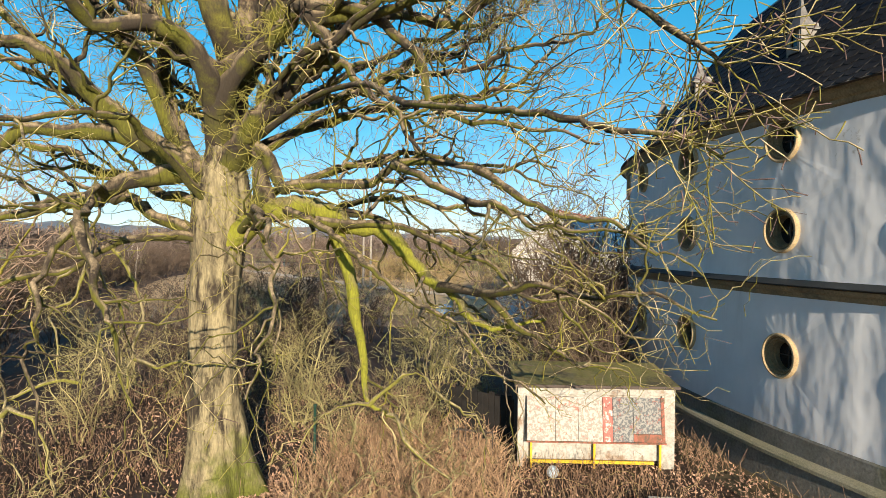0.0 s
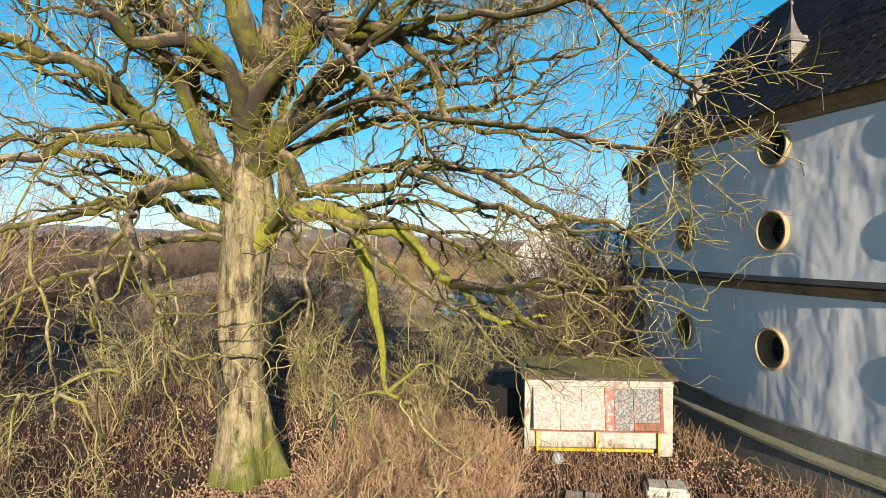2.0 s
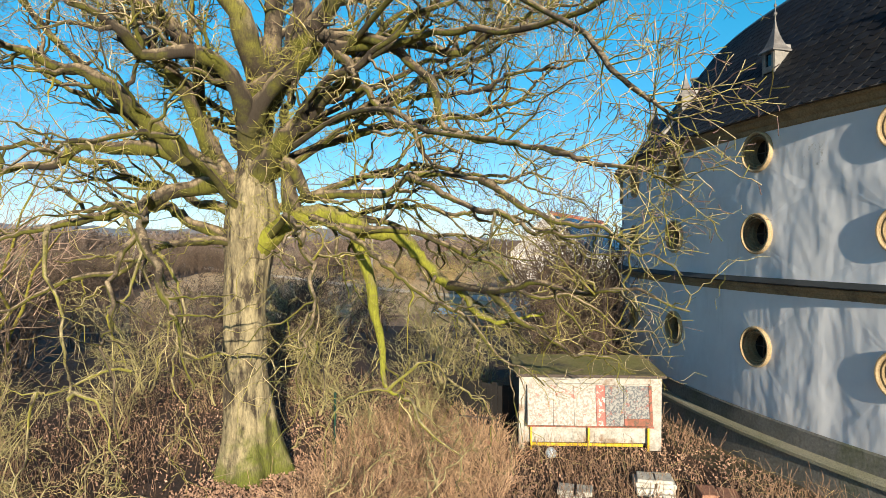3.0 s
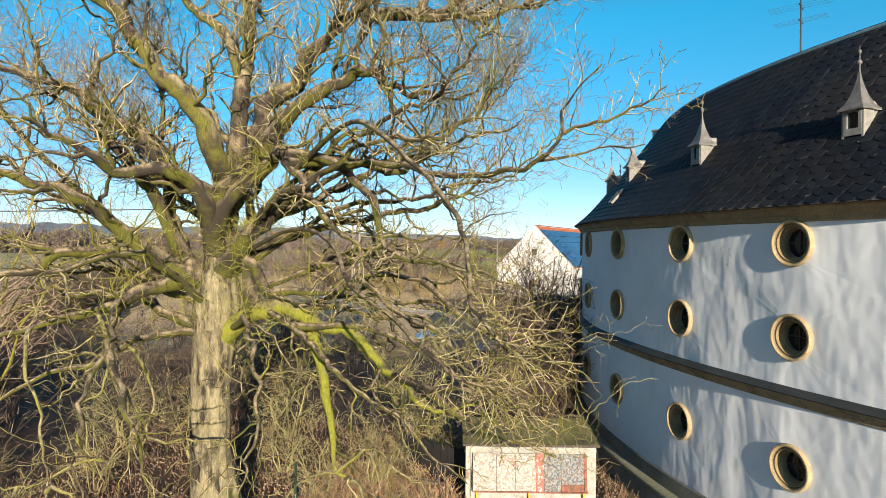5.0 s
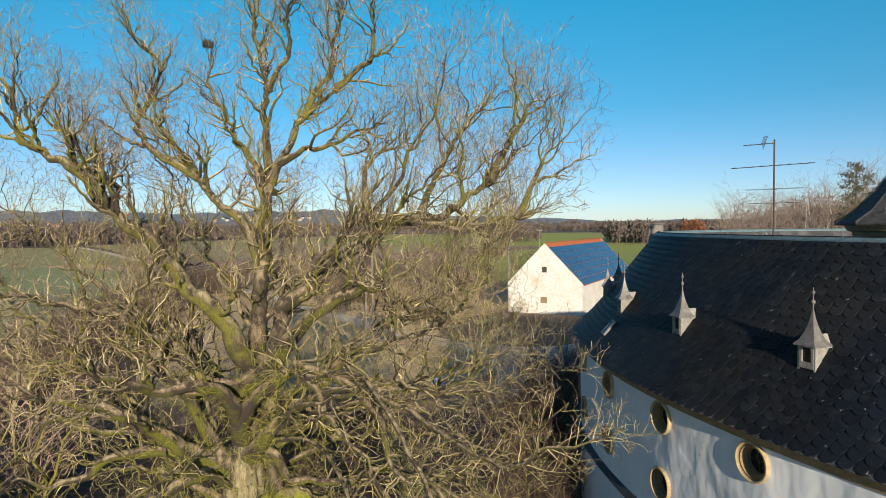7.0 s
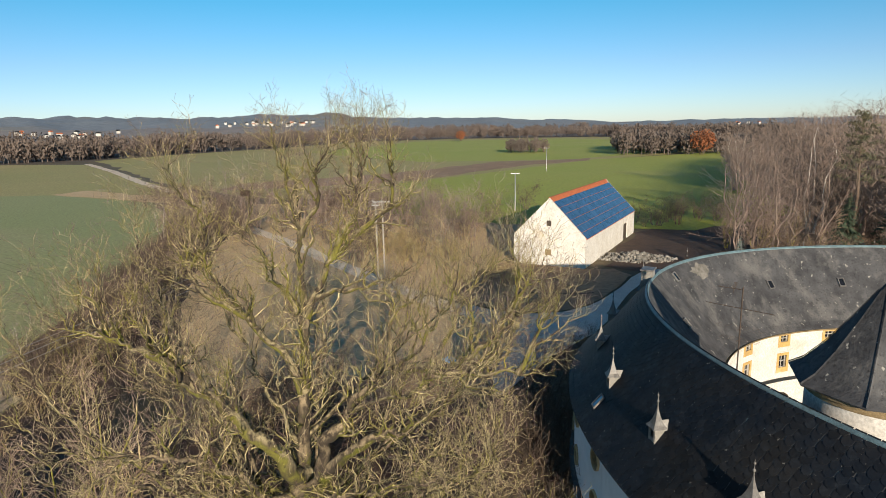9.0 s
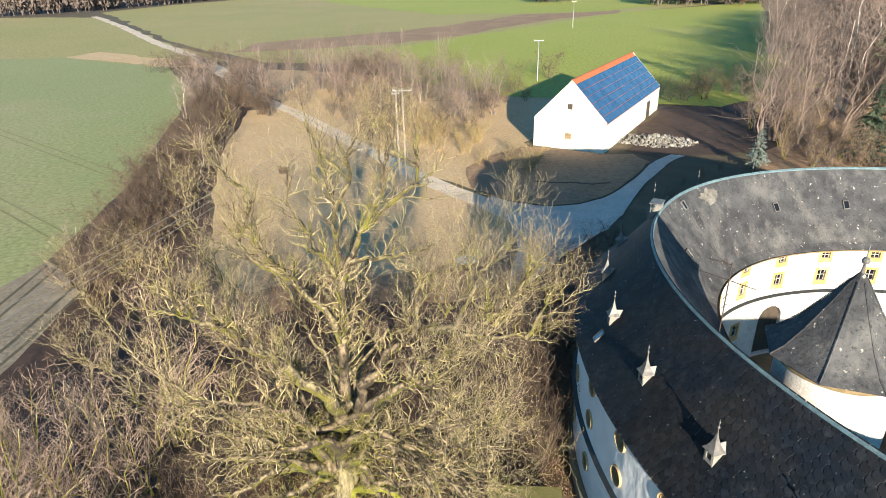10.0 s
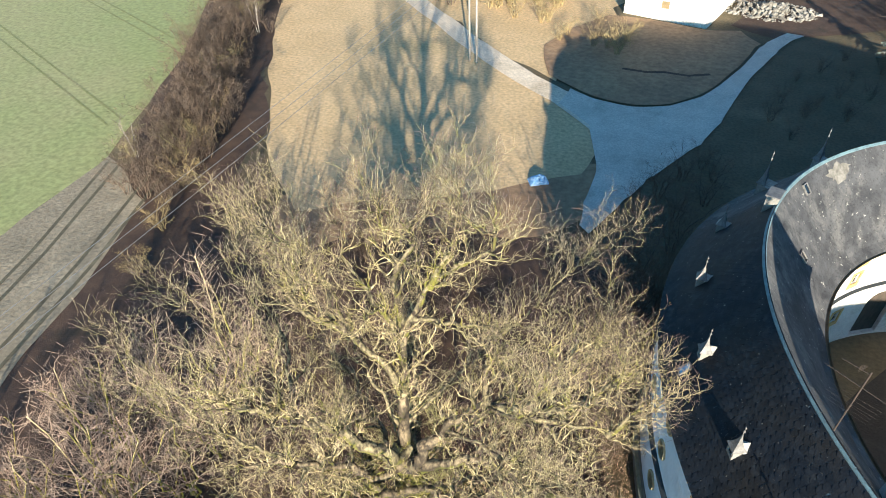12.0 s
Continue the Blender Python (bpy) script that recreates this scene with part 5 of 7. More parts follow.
sweep("courtyard_cornice", [(INN, 5.66), (INN - 0.16, 5.74), (INN - 0.2, 5.84), (INN, 5.96)], BLACKTIN, "dark ledge round the courtyard wall", "cornice")

# roof
PROFILE = [(4.46, 9.82), (4.1, 10.1), (3.6, 10.58), (2.9, 11.4), (2.3, 12.14), (1.2, 13.55), (0.0, 15.1)]
INPROF = [(0.0, 15.1), (-2.6, 12.1), (-4.2, 10.15), (-4.75, 9.75)]


def roof_z(u):
    return float(np.interp(u, [p[0] for p in PROFILE[::-1]], [p[1] for p in PROFILE[::-1]]))


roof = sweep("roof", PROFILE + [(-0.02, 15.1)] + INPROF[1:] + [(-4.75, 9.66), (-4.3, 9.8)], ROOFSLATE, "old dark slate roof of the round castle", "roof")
sweep("eave_soffit", [(4.46, 9.81), (4.30, 9.80)], DARKWOOD, "dark boards under the eaves", "eaves")
sweep("ridge_cap", [(0.10, 14.99), (0.09, 15.05), (0.0, 15.14), (-0.12, 15.04), (-0.13, 14.95)], LEAD, "pale lead capping along the ridge", "ridge")
sweep("inner_gutter", [(-4.72, 9.72), (-4.80, 9.62), (-4.90, 9.62), (-4.94, 9.74)], OCHRE, "ochre gutter board of the courtyard eaves", "gutter")


def oculus():
    root = thing("round_window", Matrix(), "round window in stepped pale sandstone rings", "window", "round windows", "structure")
    turn = Matrix.Rotation(-math.pi / 2, 4, "X")
    bm = bmesh.new()
    lathe(bm, [(0.70, -0.02), (0.70, 0.09), (0.675, 0.12), (0.635, 0.12), (0.60, 0.08)], 32, turn)
    part("rim", bm, CREAMSTONE, root, "pale sandstone outer ring")
    bm = bmesh.new()
    lathe(bm, [(0.60, 0.08), (0.57, 0.02), (0.55, 0.05), (0.52, 0.05), (0.50, -0.05), (0.48, -0.03), (0.455, -0.03), (0.445, -0.12), (0.43, -0.14), (0.425, -0.3)], 24, turn)
    part("reveal", bm, OCHRE, root, "ochre stepped stone reveal")
    bm = bmesh.new()
    bmesh.ops.create_circle(bm, cap_ends=True, segments=28, radius=0.43)
    bmesh.ops.transform(bm, matrix=Matrix.Translation((0, -0.27, 0)) @ turn, verts=bm.verts)
    pane = part("pane", bm, GLASS, root, "dark glass")
    bm = bmesh.new()
    box(bm, -0.018, 0.018, -0.268, -0.24, -0.39, 0.39)
    part("glazing_bar", bm, DARKWOOD, pane)
    bm = bmesh.new()
    box(bm, -0.39, 0.39, -0.266, -0.238, -0.018, 0.018)
    part("glazing_bar", bm, DARKWOOD, pane)
    return root


first = oculus()
first.scale = (0.84, 1.0, 0.84)
places = [(k, zc) for k in range(NCOL) for _, _, zc in rows_z]
for k, zc in places[1:]:
    copy_thing(first, ring_frame(cols[k], OUT, zc))
first.matrix_basis = ring_frame(cols[0], OUT, rows_z[0][2]) @ Matrix.Diagonal((*first.scale, 1))


def yard_window(w, h):
    root = thing("courtyard_window", Matrix(), "small courtyard window with ochre painted surround", "window", "courtyard windows", "structure")
    bm = bmesh.new()
    for x0, x1, z0, z1 in ((-w / 2 - 0.22, -w / 2, -h / 2 - 0.4, h / 2 + 0.2), (w / 2, w / 2 + 0.22, -h / 2 - 0.4, h / 2 + 0.2), (-w / 2, w / 2, h / 2, h / 2 + 0.2), (-w / 2, w / 2, -h / 2 - 0.4, -h / 2)):
        box(bm, x0, x1, -0.03, 0.04, z0, z1)
    part("surround", bm, OCHREPAINT, root, "ochre surround")
    bm = bmesh.new()
    box(bm, -w / 2, w / 2, -0.17, -0.15, -h / 2, h / 2)
    pane = part("pane", bm, GLASS, root)
    bm = bmesh.new()
    for x in (-w / 2 + 0.03, 0, w / 2 - 0.03):
        box(bm, x - 0.03, x + 0.03, -0.15, -0.11, -h / 2, h / 2)
    box(bm, -w / 2, w / 2, -0.152, -0.112, -0.03, 0.03)
    part("sash", bm, WHITEPAINT, pane, "white sash bars")
    return root


def inward(f, z):
    return ring_frame(f, INN, z) @ Matrix.Rotation(math.pi, 4, "Z")


for zc, w, h, skip in ((7.3, 0.7, 0.95, ()), (9.1, 0.7, 0.5, ()), (3.4, 0.8, 1.1, arches)):
    src_w = yard_window(w, h)
    ks = [k for k in range(INCOL) if k not in skip]
    for k in ks[1:]:
        copy_thing(src_w, inward(icols[k], zc))
    src_w.matrix_world = inward(icols[ks[0]], zc)


def dormer():
    root = thing("dormer", Matrix(), "small slate dormer with a pointed roof and ball finial", "dormer", "roof dormers")
    bm = bmesh.new()
    box(bm, -0.31, -0.25, -0.9, 0.12, -0.3, 0.62)
    part("cheek", bm, CHEEK, root, "pale boarded cheek")
    bm = bmesh.new()
    box(bm, 0.25, 0.31, -0.9, 0.12, -0.3, 0.62)
    part("cheek", bm, CHEEK, root, "pale boarded cheek")
    bm = bmesh.new()
    for x0, x1, z0, z1 in ((-0.249, -0.16, -0.1, 0.61), (0.16, 0.249, -0.1, 0.61), (-0.16, 0.16, 0.5, 0.61), (-0.16, 0.16, -0.1, 0.08)):
        box(bm, x0, x1, 0.04, 0.13, z0, z1)
    front = part("front", bm, CHEEK, root, "pale window frame")
    bm = bmesh.new()
    box(bm, -0.16, 0.16, 0.05, 0.06, 0.08, 0.5)
    part("pane", bm, GLASS, front)
    bm = bmesh.new()
    rings = lathe(bm, [(0.53, 0.54), (0.53, 0.58), (0.36, 0.72), (0.235, 0.92), (0.14, 1.14), (0.07, 1.36), (0.028, 1.58)], 4, Matrix.Translation((0, -0.14, 0)) @ Matrix.Rotation(math.pi / 4, 4, "Z"))
    spire = part("spire", bm, ZINC, root, "grey pointed tin roof")
    bm = bmesh.new()
    v = [bm.verts.new(p) for p in ((-0.40, -0.28, 0.52), (0.40, -0.28, 0.52), (0, -0.28, 0.86), (-0.40, -1.2, 0.54), (0.40, -1.2, 0.54), (0, -1.2, 0.86))]
    for f in ((0, 1, 2), (0, 2, 5, 3), (2, 1, 4, 5)):
        bm.faces.new([v[i] for i in f])
    part("gable_roof", bm, PALETIN, root, "pale tin gable roof")
    bm = bmesh.new()
    lathe(bm, [(0.026, 1.5), (0.022, 1.74), (0.06, 1.77), (0.07, 1.81), (0.05, 1.86), (0.018, 1.88), (0.016, 2.02), (0.05, 2.05), (0.05, 2.11), (0.012, 2.14), (0.008, 2.24)], 10, Matrix.Translation((0, -0.14, 0)))
    part("finial", bm, ZINC, spire, "zinc ball finial", True)
    return root


DU = 2.72
dcols, dper = even_angles(DU, 30, 2.3725)
NDOR = round(dper / 5.72)
dcols, dper = even_angles(DU, NDOR, 2.3725)
dz = roof_z(DU) + 0.05
first = dormer()
first.scale = (0.9, 0.9, 0.96)
for k in range(1, NDOR):
    copy_thing(first, ring_frame(dcols[k], DU, dz) @ Matrix.Diagonal((1, 1, 1.62 if 23 < k < 30 else 1, 1)))
first.matrix_basis = ring_frame(dcols[0], DU, dz) @ Matrix.Diagonal((*first.scale, 1))


def roof_light(f, u, inner, material, w=0.5, h=0.75):
    z = roof_z(u) if not inner else float(np.interp(u, [p[0] for p in INPROF[::-1]], [p[1] for p in INPROF[::-1]]))
    m = ring_frame(f, u, z) @ Matrix.Rotation(radians(49 if inner else -49), 4, "X")
    root = thing("roof_light", m, "small metal-framed roof light in the slates", "skylight", "roof lights")
    bm = bmesh.new()
    for x0, x1, y0, y1 in ((-w / 2, -w / 2 + 0.06, -h / 2, h / 2), (w / 2 - 0.06, w / 2, -h / 2, h / 2), (-w / 2 + 0.06, w / 2 - 0.06, h / 2 - 0.06, h / 2), (-w / 2 + 0.06, w / 2 - 0.06, -h / 2, -h / 2 + 0.06)):
        box(bm, x0, x1, y0, y1, -0.05, 0.12)
    part("frame", bm, ZINC, root)
    bm = bmesh.new()
    box(bm, -w / 2 + 0.06, w / 2 - 0.06, -h / 2 + 0.06, h / 2 - 0.06, 0.05, 0.07)
    part("pane", bm, material, root)
    return root


roof_light(dcols[-2] + 0.012, 3.35, False, SKYGLASS, 0.5, 0.8)
for f, u in ((1.18, -2.1), (1.62, -0.6), (0.92, -2.2), (1.80, -2.4), (0.62, -2.0)):
    roof_light(f, u, True, GLASS)

# chimney on the ridge
cf = phi_near(10.6, 34.3, 0.3)
chim = thing("chimney", ring_frame(cf, 0.3, 14.4), "square pale rendered chimney on the ridge", "chimney")
bm = bmesh.new()
box(bm, -0.5, 0.5, -0.35, 0.35, -0.6, 1.15, 0.02)
part("shaft", bm, CHEEK, chim)
bm = bmesh.new()
box(bm, -0.58, 0.58, -0.43, 0.43, 1.15, 1.25, 0.02)
part("cap", bm, ZINC, chim, "flat grey cap")

# patch of bare boards where slates are missing
pf = 1.46
bm = bmesh.new()
patch = [bm.verts.new(ring(pf + 0.045 * math.cos(t) * (1 + 0.25 * math.sin(3 * t) + 0.2 * math.sin(8 * t)), -0.75 + 0.40 * math.sin(t) * (1 + 0.2 * math.sin(4 * t + 1) + 0.22 * math.sin(9 * t)), float(np.interp(-0.75 + 0.40 * math.sin(t) * (1 + 0.2 * math.sin(4 * t + 1) + 0.22 * math.sin(9 * t)), [-2.6, 0.0], [12.1, 15.1])) + 0.03)) for t in [2 * math.pi * k / 22 for k in range(22)]]
bm.faces.new(patch)
tagged(new("roof_patch", finish(bm, "roof_patch", RUBBLE)), "bare tan patch where slates have come off", "roof patch", kind="structure")

# aerial
mast = thing("television_aerial", Matrix.Translation((13.05, 18.44, 14.6)), "rusty television aerial on a mast above the ridge", "aerial")
bm = bmesh.new()
lathe(bm, [(0.03, -0.6), (0.03, 3.95), (0.0, 4.0)], 8)
part("mast", bm, IRON, mast)
for z, x0, x1, turn, count, rod, thick in ((3.05, -1.5, 1.3, -34, 9, 0.08, 0.008), (3.85, -1.05, 0.03, -30, 6, 0.07, 0.006), (2.2, -0.35, 0.35, 62, 3, 0.95, 0.0035), (1.7, -0.3, 0.25, 58, 3, 0.8, 0.0035)):
    spin = pose(0, 0, z, 0, 0, turn)
    bm = bmesh.new()
    box(bm, x0, x1, -0.013, 0.013, -0.013, 0.013)
    bmesh.ops.transform(bm, matrix=spin, verts=bm.verts)
    boom = part("boom", bm, IRON, mast)
    for k in range(count):
        x = x0 + (x1 - x0) * (k + 0.5) / count
        bm = bmesh.new()
        box(bm, x - thick, x + thick, -rod, rod, 0.014, 0.014 + 2 * thick)
        bmesh.ops.transform(bm, matrix=spin, verts=bm.verts)
        part("rod", bm, IRON, boom)
bm = bmesh.new()
for k in range(5):
    box(bm, -0.3 - 0.03 * k, -0.29 - 0.03 * k, -0.01, 0.01, -0.30 + 0.05 * k, 0.22 - 0.02 * k)
bmesh.ops.transform(bm, matrix=pose(0, 0, 3.85, 0, 18, -30), verts=bm.verts)
part("reflector", bm, IRON, mast, "folded wire reflector")

# stair tower
TC = Vector((17.62, 16.74, 0))
tower = thing("stair_tower", Matrix.Translation(TC), "cream stair tower with an eight-sided slate cone roof", "tower")
bm = bmesh.new()
lathe(bm, [(2.4, 0), (2.4, 15.3)], 40)
part("wall", bm, YARDPLASTER, tower, "", True)
bm = bmesh.new()
lathe(bm, [(2.4, 15.05), (2.5, 15.1), (2.54, 15.28), (2.7, 15.34), (2.74, 15.5), (2.4, 15.52)], 40)
part("cornice", bm, OCHRE, tower, "ochre cornice")
bm = bmesh.new()
lathe(bm, [(3.05, 15.50), (3.08, 15.56), (2.55, 15.92), (1.85, 16.75), (1.0, 18.0), (0.35, 19.05), (0.1, 19.42)], 8, Matrix.Rotation(0.3, 4, "Z"))
cone = part("cone_roof", bm, ROOFSLATE, tower, "faceted slate cone")
for k in range(8):
    a = 0.3 + k * math.pi / 4
    bm = bmesh.new()
    prof = [(3.08, 15.57), (2.55, 15.93), (1.85, 16.76), (1.0, 18.01), (0.35, 19.06)]
    prev = None
    for r, z in prof:
        c = Vector((r * math.cos(a), r * math.sin(a), z + 0.01))
        s = Vector((-math.sin(a), math.cos(a), 0)) * 0.05
        cur = (bm.verts.new(c - s), bm.verts.new(c + s + Vector((0, 0, 0.0))), bm.verts.new(c + Vector((0, 0, 0.05))))
        if prev:
            bm.faces.new((prev[0], cur[0], cur[2], prev[2]))
            bm.faces.new((prev[2], cur[2], cur[1], prev[1]))
        prev = cur
    part("hip", bm, ROOFSLATE, cone)
bm = bmesh.new()
lathe(bm, [(0.1, 19.3), (0.05, 19.8), (0.13, 19.86), (0.16, 19.97), (0.11, 20.08), (0.03, 20.1), (0.02, 20.7)], 12)
part("finial", bm, ZINC, cone, "zinc ball finial", True)


# ---- barn ----
def barn():
    W, D, E, H = 13.5, 41.0, 5.1, 12.0
    y = Vector((math.sin(0.255), math.cos(0.255), 0))
    x = Vector((y.y, -y.x, 0))
    o = Vector((5.505, 101.532, 0)) - x * W
    m = Matrix(((x.x, y.x, 0, o.x), (x.y, y.y, 0, o.y), (0, 0, 1, 0), (0, 0, 0, 1)))
    root = thing("barn", m, "white limewashed barn with solar panels on its roof", "barn")
    bm = bmesh.new()
    def gable(y0, y1):
        a = [bm.verts.new(p) for p in ((0, y0, -0.3), (W, y0, -0.3), (W, y0, E + 0.34), (W / 2, y0, H + 0.36), (0, y0, E + 0.34))]
        b = [bm.verts.new(p) for p in ((0, y1, -0.3), (W, y1, -0.3), (W, y1, E + 0.34), (W / 2, y1, H + 0.36), (0, y1, E + 0.34))]
        bm.faces.new(a[::-1])
        bm.faces.new(b)
        for k in range(5):
            bm.faces.new((a[k], a[(k + 1) % 5], b[(k + 1) % 5], b[k]))
    gable(0, 0.4)
    front = part("gable_wall", bm, BARNWHITE, root)
    bm = bmesh.new()
    gable(D - 0.4, D)
    part("gable_wall", bm, BARNWHITE, root)
    for x0 in (0.0, W - 0.4):
        bm = bmesh.new()
        segs = [(0.4, D - 0.4)] if x0 == 0 else [(0.4, 30), (34, D - 0.4)]
        for a, b in segs:
            box(bm, x0, x0 + 0.4, a, b, -0.3, E - 0.05)
        if x0:
            box(bm, x0 + 0.01, x0 + 0.39, 30, 34, 3.6, E - 0.06)
            box(bm, x0 - 1.6, x0 - 1.4, 10, D - 1, -0.3, E - 0.1)
        side = part("side_wall", bm, BARNWHITE, root)
    for x0, sgn in ((0, 1), (W, -1)):
        bm = bmesh.new()
        s = (H - E) / (W / 2)
        pts = [(x0 - sgn * 0.12, E - 0.12 * s + 0.12), (W / 2, H + 0.12), (W / 2, H + 0.3), (x0 - sgn * 0.12, E - 0.12 * s + 0.3)]
        a = [bm.verts.new((px, 0.4, pz)) for px, pz in pts]
        b = [bm.verts.new((px, D - 0.4, pz)) for px, pz in pts]
        for k in range(4):
            bm.faces.new((a[k], a[(k + 1) % 4], b[(k + 1) % 4], b[k]))
        bm.faces.new(a)
        bm.faces.new(b[::-1])
        slope = part("roof_slope", bm, REDTILE, root, "orange clay tiles")
    # solar panels in rows on the sunny slope
    s = math.atan2(H - E, W / 2)
    L = math.hypot(H - E, W / 2) + 0.3
    bm = bmesh.new()
    box(bm, -0.5, 0.5, -0.5, 0.5, -0.02, 0.03)
    panel = finish(bm, "solar_panel", SOLAR)
    bm = bmesh.new()
    nx, ny = 6, 18
    for i in range(nx):
        for j in range(ny):
            t0, y0 = 1.0 + (i + 0.5) * (L - 0.95) / nx, 0.45 + (j + 0.5) * (D - 0.9) / ny
            ob = new("solar_panel", panel)
            ob.parent = slope
            ob.matrix_basis = Matrix.Translation((W / 2 + t0 * math.cos(s), y0, H + 0.3 - t0 * math.sin(s) + 0.12)) @ Matrix.Rotation(s, 4, "Y") @ Matrix.Diagonal(((L - 1.1) / nx - 0.06, (D - 0.9) / ny - 0.06, 1, 1))
    bm = bmesh.new()
    box(bm, W / 2 - 0.2, W / 2 + 0.2, 0.02, D - 0.02, H + 0.37, H + 0.5, 0.05)
    part("ridge_tiles", bm, REDTILE, root)
    bm = bmesh.new()
    box(bm, W / 2 - 0.45, W / 2 + 0.45, -0.03, 0.06, 7.3, 8.3, 0.02)
    part("loft_hatch", bm, DARKWOOD, front, "small dark square hatch")
    bm = bmesh.new()
    box(bm, W / 2 - 0.7, W / 2 + 0.5, -0.03, 0.06, 1.9, 3.0, 0.02)
    part("window", bm, OCHRE, front, "blocked brown window")
    for yy in (32,):
        bm = bmesh.new()
        box(bm, W - 0.3, W - 0.2, yy - 1.9, yy + 1.9, -0.1, 3.58)
        part("barn_door", bm, DARKWOOD, side, "dark open bay")


barn()
# rubble heap beside the barn
rng = random.Random(5)
vs, fs = [], []
for k in range(700):
    a, d = rng.uniform(0, 6.28), 4.6 * rng.random() ** 0.8
    p = Vector((14.5 + 1.6 * d * math.cos(a), 112 + d * math.sin(a), max(0, 1.2 - d * 0.3) * rng.random()))
    s = rng.choice((0.1, 0.15, 0.22, 0.34)) * rng.uniform(0.7, 1.3)
    b = len(vs)
    q = Euler((rng.uniform(0, 6), rng.uniform(0, 6), rng.uniform(0, 6))).to_matrix()
    for c in ((-1, -1, -1), (1, -1, -1), (1, 1, -1), (-1, 1, -1), (-1, -1, 1), (1, -1, 1), (1, 1, 1), (-1, 1, 1)):
        vs.append(tuple(p + q @ Vector((c[0] * s, c[1] * s * 0.8, c[2] * s * 0.5))))
    for f in ((0, 3, 2, 1), (4, 5, 6, 7), (0, 1, 5, 4), (1, 2, 6, 5), (2, 3, 7, 6), (3, 0, 4, 7)):
        fs.append(tuple(b + i for i in f))
tagged(new("rubble_heap", raw_mesh("rubble_heap", vs, fs, RUBBLE, False)), "heap of pale broken stone beside the barn", "rubble", kind="stuff")


rng = random.Random(8)
vs, fs = [], []
for k in range(160):
    a, d = rng.uniform(0, 6.28), 2.6 * math.sqrt(rng.random())
    p = Vector((30.3 + 1.5 * d * math.cos(a), 40.3 + d * math.sin(a), max(0.1, 1.0 - d * 0.3) * rng.random() + 0.1))
    s = rng.uniform(0.15, 0.5)
    b = len(vs)
    q = Euler((rng.uniform(0, 6), rng.uniform(0, 6), rng.uniform(0, 6))).to_matrix()
    for c in ((-1, -1, -1), (1, -1, -1), (1, 1, -1), (-1, 1, -1), (-1, -1, 1), (1, -1, 1), (1, 1, 1), (-1, 1, 1)):
        vs.append(tuple(p + q @ Vector((c[0] * s, c[1] * s * 0.7, c[2] * s * 0.35))))
    for f in ((0, 3, 2, 1), (4, 5, 6, 7), (0, 1, 5, 4), (1, 2, 6, 5), (2, 3, 7, 6), (3, 0, 4, 7)):
        fs.append(tuple(b + i for i in f))
tagged(new("rubble_heap", raw_mesh("yard_rubble", vs, fs, STONE, False)), "heap of pale stone and plaster in the courtyard", "rubble", kind="stuff")


# ---- site trailer ----
def blotched(name, a, b, c, s1, s2, cut=0.52):
    m, nt, bs = nodes_of(name)
    v = coords(nt)
    col = mix(nt, ramp(nt, noise_at(nt, v, s1, 6.0, 0.7), 0.48, 0.53), a, b)
    col = mix(nt, ramp(nt, noise_at(nt, v, s2, 6.0, 0.75), cut, cut + 0.05), col, c)
    nt.links.new(col, bs.inputs["Base Color"])
    bs.inputs["Roughness"].default_value = 0.8
    return m


PEEL_WHITE = blotched("peeling_white_and_red", (0.44, 0.415, 0.38), (0.28, 0.255, 0.225), (0.36, 0.15, 0.12), 13.0, 6.0, 0.57)
PEEL_RED = blotched("faded_red_paint", (0.42, 0.13, 0.11), (0.36, 0.12, 0.10), (0.60, 0.55, 0.50), 3.0, 5.0)
PEEL_GREY = blotched("peeling_grey_paint", (0.10, 0.11, 0.12), (0.27, 0.265, 0.25), (0.25, 0.10, 0.085), 17.0, 7.0, 0.57)
RUST = blotched("rusty_sheet", (0.20, 0.08, 0.05), (0.30, 0.10, 0.07), (0.10, 0.07, 0.05), 5.0, 7.0)


